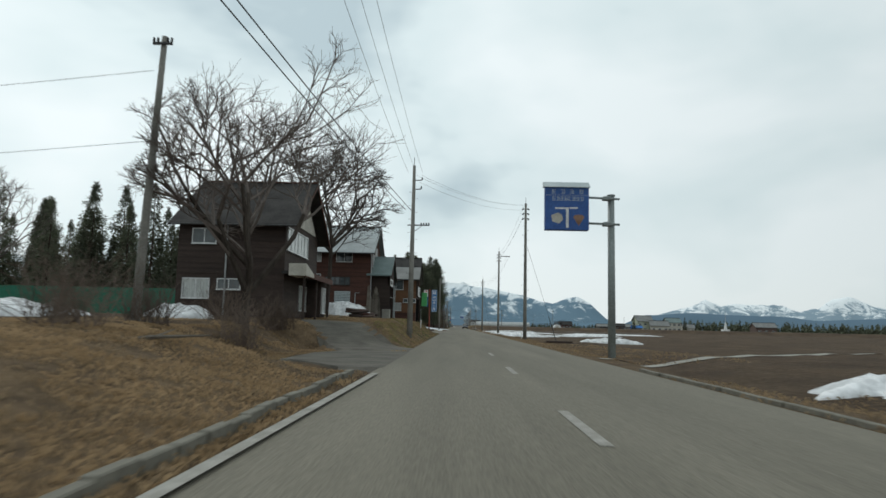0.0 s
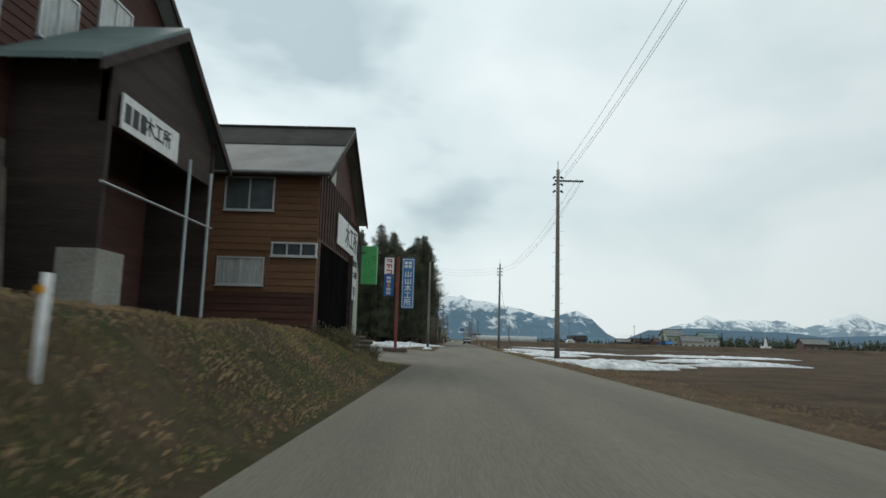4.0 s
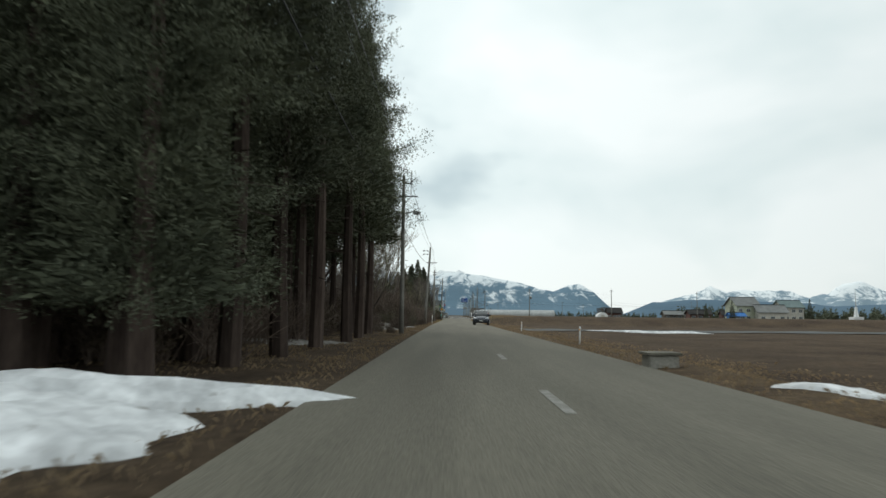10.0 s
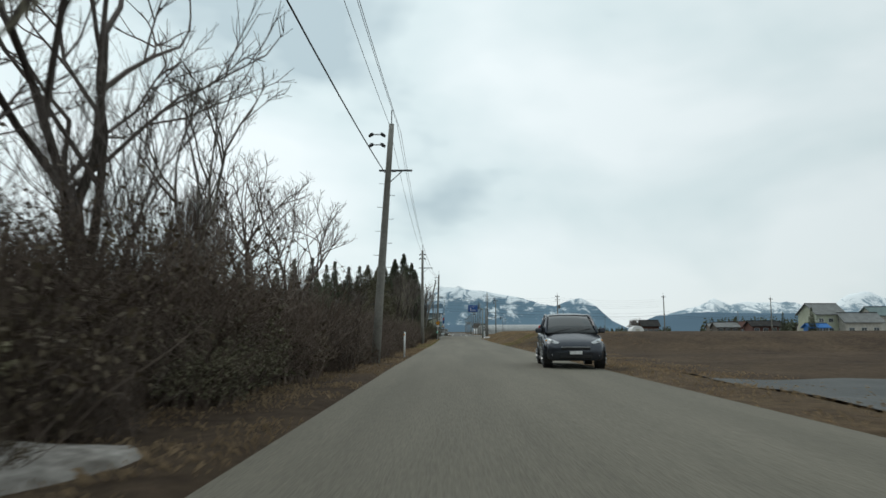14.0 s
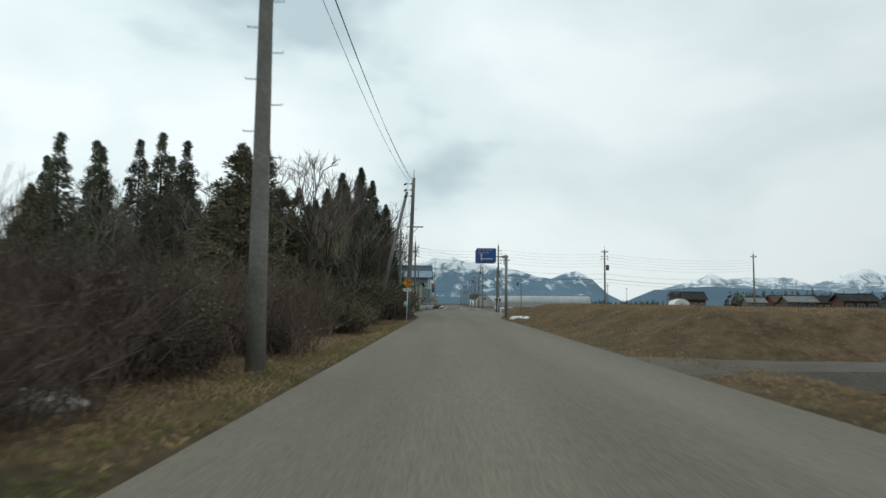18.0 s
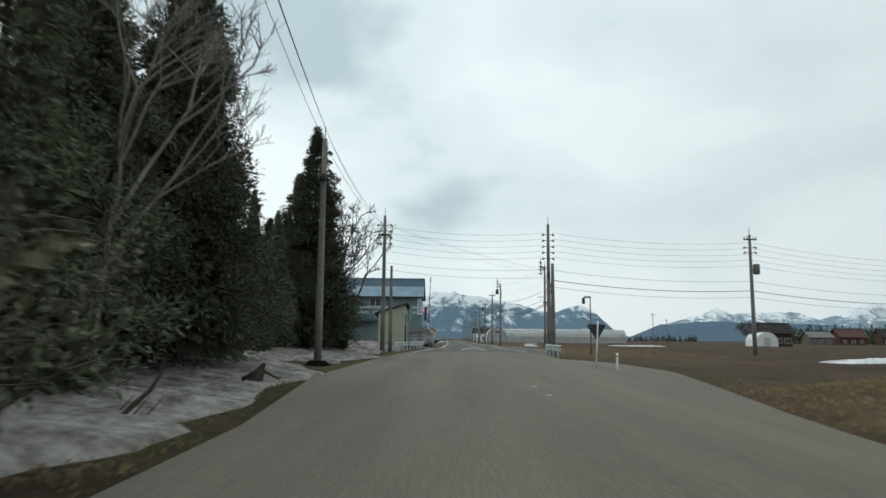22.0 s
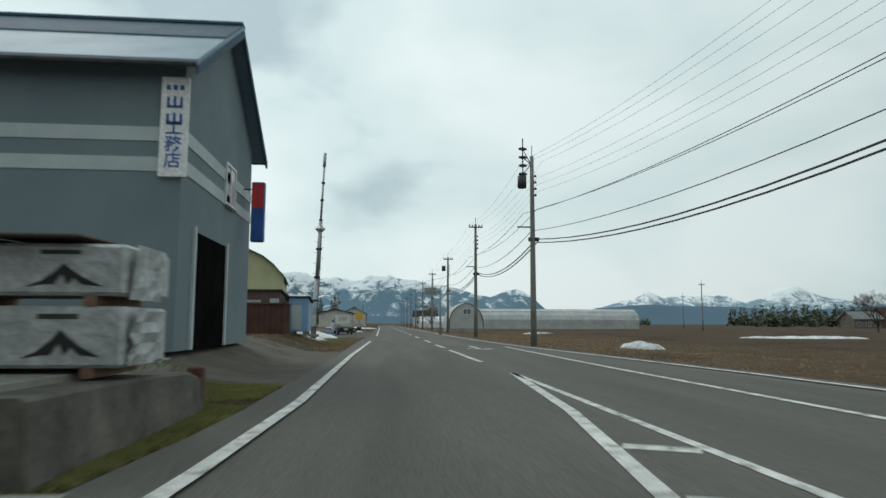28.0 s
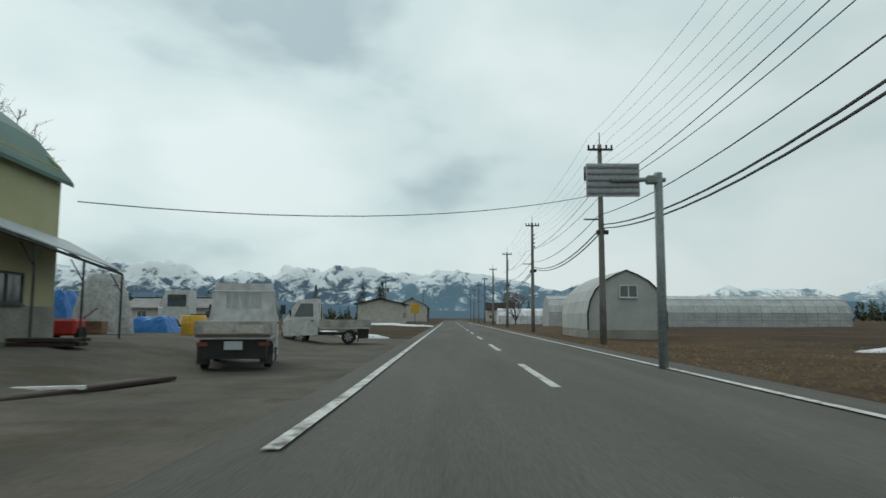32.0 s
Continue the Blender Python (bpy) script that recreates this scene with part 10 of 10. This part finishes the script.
for k in range(6):
    part("beam", tube([(-1.3 + 0.1 * math.sin(k), -0.4 + 0.2 * (k % 4), 0.12 + 0.2 * (k // 4)), (1.4 + 0.1 * math.cos(k), -0.4 + 0.2 * (k % 4), 0.1 + 0.2 * (k // 4))], 0.1, 8), "wood_old", logs)
for x, y, L, t_ in ((-5.2, 12.0, 1.6, 30), (-4.3, 268.0, 1.8, 70), (-5.6, 262.0, 2.2, 15), (-4.6, 280.0, 1.5, 120), (-6.5, 308.5, 2.2, 70), (-7.5, 318.0, 1.6, 20), (-7.8, 300.5, 1.4, 60)):
    br = thing("fallen_branch", "pale fallen branch lying on the verge", "branch", (x, y, ground_z(x, y) + 0.06), t_, "fallen branches")
    part("limb", tube([(-L / 2, 0, 0), (-L * 0.1, 0.08, 0.08), (L / 2, -0.05, 0.12)], [0.05, 0.04, 0.015], 6), "wood_old", br)
    part("side_twig", tube([(-L * 0.1, 0.08, 0.08), (L * 0.15, 0.4, 0.22)], [0.025, 0.008], 5), "wood_old", br)
rngb = random.Random(19)
for px, py, n_, L in ((-4.6, 273.6, 34, 2.0), (-3.9, 276.4, 22, 1.6), (-4.6, 266.5, 18, 1.5)):
    pile = thing("brush_pile", "heap of pale cut branches dumped on the verge", "brush pile", (px, py, ground_z(px, py)), rngb.uniform(0, 360), "brush piles")
    for k in range(n_):
        a, l_ = rngb.uniform(0, 6.283), L * rngb.uniform(0.5, 1.0)
        o = Vector((rngb.gauss(0, 0.5), rngb.gauss(0, 0.4), rngb.uniform(0.02, 0.25)))
        d = Vector((math.cos(a), math.sin(a) * 0.6, rngb.uniform(-0.05, 0.55))).normalized() * l_
        part("cut_branch", tube([o, o + d * 0.5 + Vector((0, 0, 0.06)), o + d], [0.022, 0.015, 0.006], 5), "pale_bark" if k % 3 else "wood_old", pile)
limb = thing("fallen_branch", "dark bent branch rising out of the dirty snow", "branch", (-3.45, 302.5, ground_z(-3.45, 302.5) + 0.2), 0, "fallen branches")
part("limb", tube([(-0.25, 0, -0.25), (0.05, 0, 0.05), (0.3, 0.05, 0.3), (0.42, 0.05, 0.5), (0.48, 0.0, 0.72)], [0.04, 0.035, 0.03, 0.025, 0.012], 7), "bark", limb)
for s_ in (-0.1, 0.12, 0.3):
    part("side_twig", tube([(s_, 0.02, 0.0), (s_ + 0.16, 0.1, 0.22)], [0.012, 0.005], 5), "bark", limb)
stump = thing("stump", "dark broken stump on grey snow", "stump", (-3.8, 310.0, ground_z(-3.8, 310.0) + 0.25))
part("wood", tube([(-0.1, 0, -0.2), (0.0, 0, 0.1), (0.12, 0, 0.32)], [0.2, 0.13, 0.04], 8), "bark", stump)
part("root", tube([(-0.4, 0, -0.05), (0.0, 0, 0.12)], [0.05, 0.09], 6), "bark", stump)
part("root", tube([(0.5, 0, -0.05), (0.05, 0, 0.18)], [0.02, 0.05], 6), "bark", stump)
culvert = thing("culvert", "small concrete ditch crossing with snow on it", "culvert", (-2.75, 123.0, -0.22))
part("slab", box(-0.9, 0.75, -0.45, 0.6, 0.05, 0.2, bevel=0.02), "kerb", culvert)
# Thin near-black sheet paints the shade in the culvert's mouth.
part("channel", box(-0.9, 0.7, -0.75, -0.7, -0.3, 0.05), "dark", culvert)
net = thing("net_fence", "long green netting fence before the dark wood", "fence", (-42, 52, 1.2))
part("net", box(0, 24, -0.01, 0.01, 0.1, 2.2), "road_green", net, "green mesh")
for k in range(9):
    part("post", tube([(3 * k, 0, -0.4), (3 * k, 0, 2.3)], 0.035, 6), "dark_metal", net)
lamp_st = thing("stone_lantern", "small pale roadside shrine lamp in the grass", "lantern", (-16.5, 27.5, 0.9))
part("stem", tube([(0, 0, 0), (0, 0, 0.5)], 0.08, 8), "concrete", lamp_st)
part("cap", tube([(0, 0, 0.5), (0, 0, 0.8), (0, 0, 0.95)], [0.18, 0.2, 0.05], 8), "concrete", lamp_st)

# ---------------------------------------------------------------- far houses, sheds and village
def far_house(at, w, d, eave, top, wall, roof, label, turn=0.0, storeys=2):
    h = thing("house", label, "house", at, turn, "far houses across the fields")
    part("wall", box(-w / 2, w / 2, -d / 2, d / 2, -0.4, eave), wall, h)
    part("wall", prism([(-d / 2, eave), (d / 2, eave), (0, top - 0.1)], -w / 2, w / 2, 0), wall, h, "gable")
    for s in (-1, 1):
        part("roof", prism([(s * (d / 2 + 0.6), eave - 0.25), (0, top), (0, top + 0.2), (s * (d / 2 + 0.6), eave - 0.05)], -w / 2 - 0.6, w / 2 + 0.6, 0), roof, h)
    part("ridge_cap", box(-w / 2 - 0.6, w / 2 + 0.6, -0.2, 0.2, top + 0.1, top + 0.3), "roof_dark", h)
    for f in range(storeys):
        for k in range(3):
            x = -w / 2 + w * (k + 0.5) / 3
            z = 0.9 + f * 2.7
            if z + 1.2 < eave:
                wd = part("window", box(x - 0.75, x + 0.75, -d / 2 - 0.06, -d / 2 - 0.02, z, z + 1.2), "frame", h)
                part("pane", box(x - 0.68, x - 0.03, -d / 2 - 0.075, -d / 2 - 0.062, z + 0.06, z + 1.14), "glass", wd)
                part("pane", box(x + 0.03, x + 0.68, -d / 2 - 0.075, -d / 2 - 0.062, z + 0.06, z + 1.14), "glass", wd)
    return h


far_house((109, 392, -0.3), 9, 8, 6.0, 9.0, "wall_green", "roof_grey", "grey-green two-storey farmhouse across the fields", 8)
far_house((117, 388, -0.3), 10, 7, 3.6, 6.2, "cream", "roof_grey", "low pale house across the fields", -4, 1)
far_house((126, 392, -0.3), 8, 7, 5.6, 8.0, "cream", "roof_green", "pale two-storey house across the fields", 5)
far_house((97, 404, -0.3), 8, 5, 2.8, 4.2, "rust_brown", "roof_dark", "low reddish shed across the fields", 0, 1)
far_house((92, 420, -0.3), 7, 5, 2.6, 4.0, "wood_old", "roof_grey", "low grey shed across the fields", 0, 1)
far_house((104, 386, -0.3), 5, 4, 2.2, 3.2, "tarp", "tarp", "blue-sheeted shed across the fields", 0, 1)
far_house((150, 545, -0.3), 10, 7, 3.2, 6.0, "wood_red", "rust_brown", "brown-roofed farmhouse across the fields", 5, 1)
far_house((168, 548, -0.3), 9, 7, 3.2, 6.0, "wood_red", "roof_dark", "dark farmhouse across the fields", -5, 1)
far_house((136, 540, -0.3), 8, 6, 3.0, 5.0, "wood_old", "roof_grey", "grey farm shed across the fields", 0, 1)
far_house((190, 552, -0.3), 9, 7, 3.2, 6.0, "cream", "roof_grey", "pale farmhouse across the fields", 0, 1)
far_house((74, 445, -0.3), 6, 5, 3.2, 5.2, "wood_red", "roof_dark", "dark shed beside a lone tree", 0, 1)
far_house((182, 400, -0.3), 12, 8, 4.0, 6.5, "hut_brown", "roof_grey", "brownish hall at the dark wood", 0, 1)
far_house((-9.5, 535, 0.0), 10, 8, 3.6, 4.4, "cream", "roof_dark", "low roadside shop with dark roof", 90, 1)
far_house((-13, 566, 0.0), 9, 8, 3.4, 4.6, "yellow", "roof_dark", "yellowish low roadside shop building", 90, 1)
far_house((-7.5, 600, 0.0), 9, 8, 4.4, 6.4, "cream", "roof_grey", "pale village house beside the road", 90, 2)
far_house((-8.0, 640, 0.0), 9, 8, 4.4, 6.6, "hut_brown", "roof_grey", "brown village house beside the road", 90, 2)
far_house((-40, 520, 0.0), 16, 9, 2.6, 4.0, "cream", "roof_grey", "long low farm building", 0, 1)
far_house((20, 640, 0.0), 9, 7, 4.0, 6.0, "cream", "roof_dark", "far pale house at the road's end", 0, 2)
dome_hut = thing("dome_hut", "small white round-ended hut in the field", "hut", (66, 431, -0.2))
part("shell", prism([(-2.2, 0)] + [(2.2 * math.cos(math.pi * k / 12), 1.2 + 1.9 * math.sin(math.pi * k / 12)) for k in range(12, -1, -1)][::1] + [(2.2, 0)], 0.0, 5.0, 1), "white", dome_hut)
part("end_panel", box(-0.7, 0.7, -0.03, -0.005, 0.0, 2.0), "cream", dome_hut, "beige door panel")
tower = thing("monument", "small white tower monument in the field", "monument", (168, 420, -0.3))
part("base", box(-2.0, 2.0, -2.0, 2.0, 0, 2.4), "white", tower)
part("column", tube([(0, 0, 2.4), (0, 0, 6.5)], [1.0, 0.4], 8), "white", tower)
part("spire", tube([(0, 0, 6.5), (0, 0, 14)], [0.2, 0.06], 6), "steel", tower)
ysign = thing("shop_sign", "yellow shop sign on a pole", "shop sign", (-4.2, 548, 0.0))
part("post", tube([(0, 0, -0.2), (0, 0, 3.0)], 0.07, 8), "dark_metal", ysign)
part("panel", box(-0.9, 0.9, -0.08, 0.08, 2.0, 3.9, bevel=0.03), "yellow", ysign)
# dark line of woods at the plain's edge, too far to count the trees
rng = random.Random(31)
vs, fs = [], []
for bx0, bx1, by, hh in ((170, 520, 640, 11), (240, 700, 800, 14), (-260, -60, 620, 10), (-420, -120, 800, 14), (40, 260, 980, 8), (-90, -16, 760, 8)):
    n = int((bx1 - bx0) / 1.6)
    for k in range(n):
        x, y = bx0 + (bx1 - bx0) * (k + rng.random()) / n, by + rng.uniform(-14, 14)
        h = hh * rng.uniform(0.55, 1.1)
        for j in range(22):
            u = rng.random()
            a = rng.uniform(0, 6.283)
            r_ = h * 0.24 * (1.1 - u)
            c = Vector((x + math.cos(a) * r_ * 0.7, y + math.sin(a) * r_ * 0.7, h * u * 0.9))
            b = len(vs)
            for q in range(4):
                e = Vector((rng.gauss(0, 1), rng.gauss(0, 1), rng.gauss(0, 1))).normalized() * (r_ * 0.7 + 0.3)
                vs.append(c + e)
            fs += [(b, b + 1, b + 2), (b, b + 2, b + 3), (b + 1, b + 2, b + 3)]
m_ = mesh_of("far_woods", vs, fs)
m_.materials.append(M["cedar"])
tagged(new("far_woods", m_), "dark conifer woods at the edge of the plain", "woods", kind="stuff")

slp = thing("sleeper", "dark wooden sleeper lying before the snow heap", "timber", (9.6, 61.6, ground_z(9.6, 61.6)))
part("beam", box(-1.2, 1.2, -0.1, 0.1, -0.02, 0.2, bevel=0.02), "wood_black", slp)
ditch = thing("ditch_block", "dark concrete ditch inlet sunk at the road's edge", "culvert", (-2.35, 119.8, -0.2))
part("side", prism([(-1.35, 2.7), (-0.3, -1.2), (-0.2, -1.2), (-1.2, 2.7)], -0.3, 0.12, 2), "kerb", ditch)
part("side", prism([(0.22, -1.2), (0.32, -1.2), (0.62, 2.7), (0.5, 2.7)], -0.3, 0.14, 2), "kerb", ditch)
# Solid near-black fill between the sides paints the shade of the pit.
part("water_channel", prism([(-1.2, 2.7), (-0.2, -1.2), (0.22, -1.2), (0.5, 2.7)], -0.3, 0.1, 2), "dark", ditch)
block = thing("ditch_block", "grey concrete ditch block at the field's edge", "culvert", (4.75, 155.0, -0.1))
part("block", box(-0.3, 0.35, -0.3, 0.3, -0.2, 0.33, bevel=0.03), "concrete", block)
part("cover", box(-0.36, 0.41, -0.36, 0.36, 0.33, 0.39, bevel=0.01), "kerb", block)
board = thing("plank", "short pale plank lying beside a dark beam on the lot", "plank", (-2.75, 419.7, ground_z(-2.75, 419.7) + 0.06), -72)
part("beam", box(-0.05, 0.05, -0.5, 0.5, 0.0, 0.05), "white", board)
gutter = thing("timber_beam", "dark weathered beam lying along the edge of the lot", "timber", (-2.35, 420.0, ground_z(-2.35, 420.0) + 0.05), -14)
part("beam", box(-0.07, 0.07, -1.9, 1.9, 0.0, 0.07, bevel=0.015), "wood_black", gutter)
part("beam_end", box(-0.28, -0.12, -1.2, 1.5, 0.0, 0.07, bevel=0.02), "wood_old", gutter)
crib = thing("timber_stack", "low dark stack of boards before the barn", "timber stack", (-5.3, 424.0, ground_z(-5.3, 424.0) + 0.03))
for k in range(6):
    part("board", box(-0.65 + 0.05 * (k % 3), 0.62 + 0.06 * (k % 2), -0.3 + 0.22 * (k % 3), -0.1 + 0.22 * (k % 3), 0.02 + 0.09 * (k // 3), 0.09 + 0.09 * (k // 3)), "wood_black", crib)
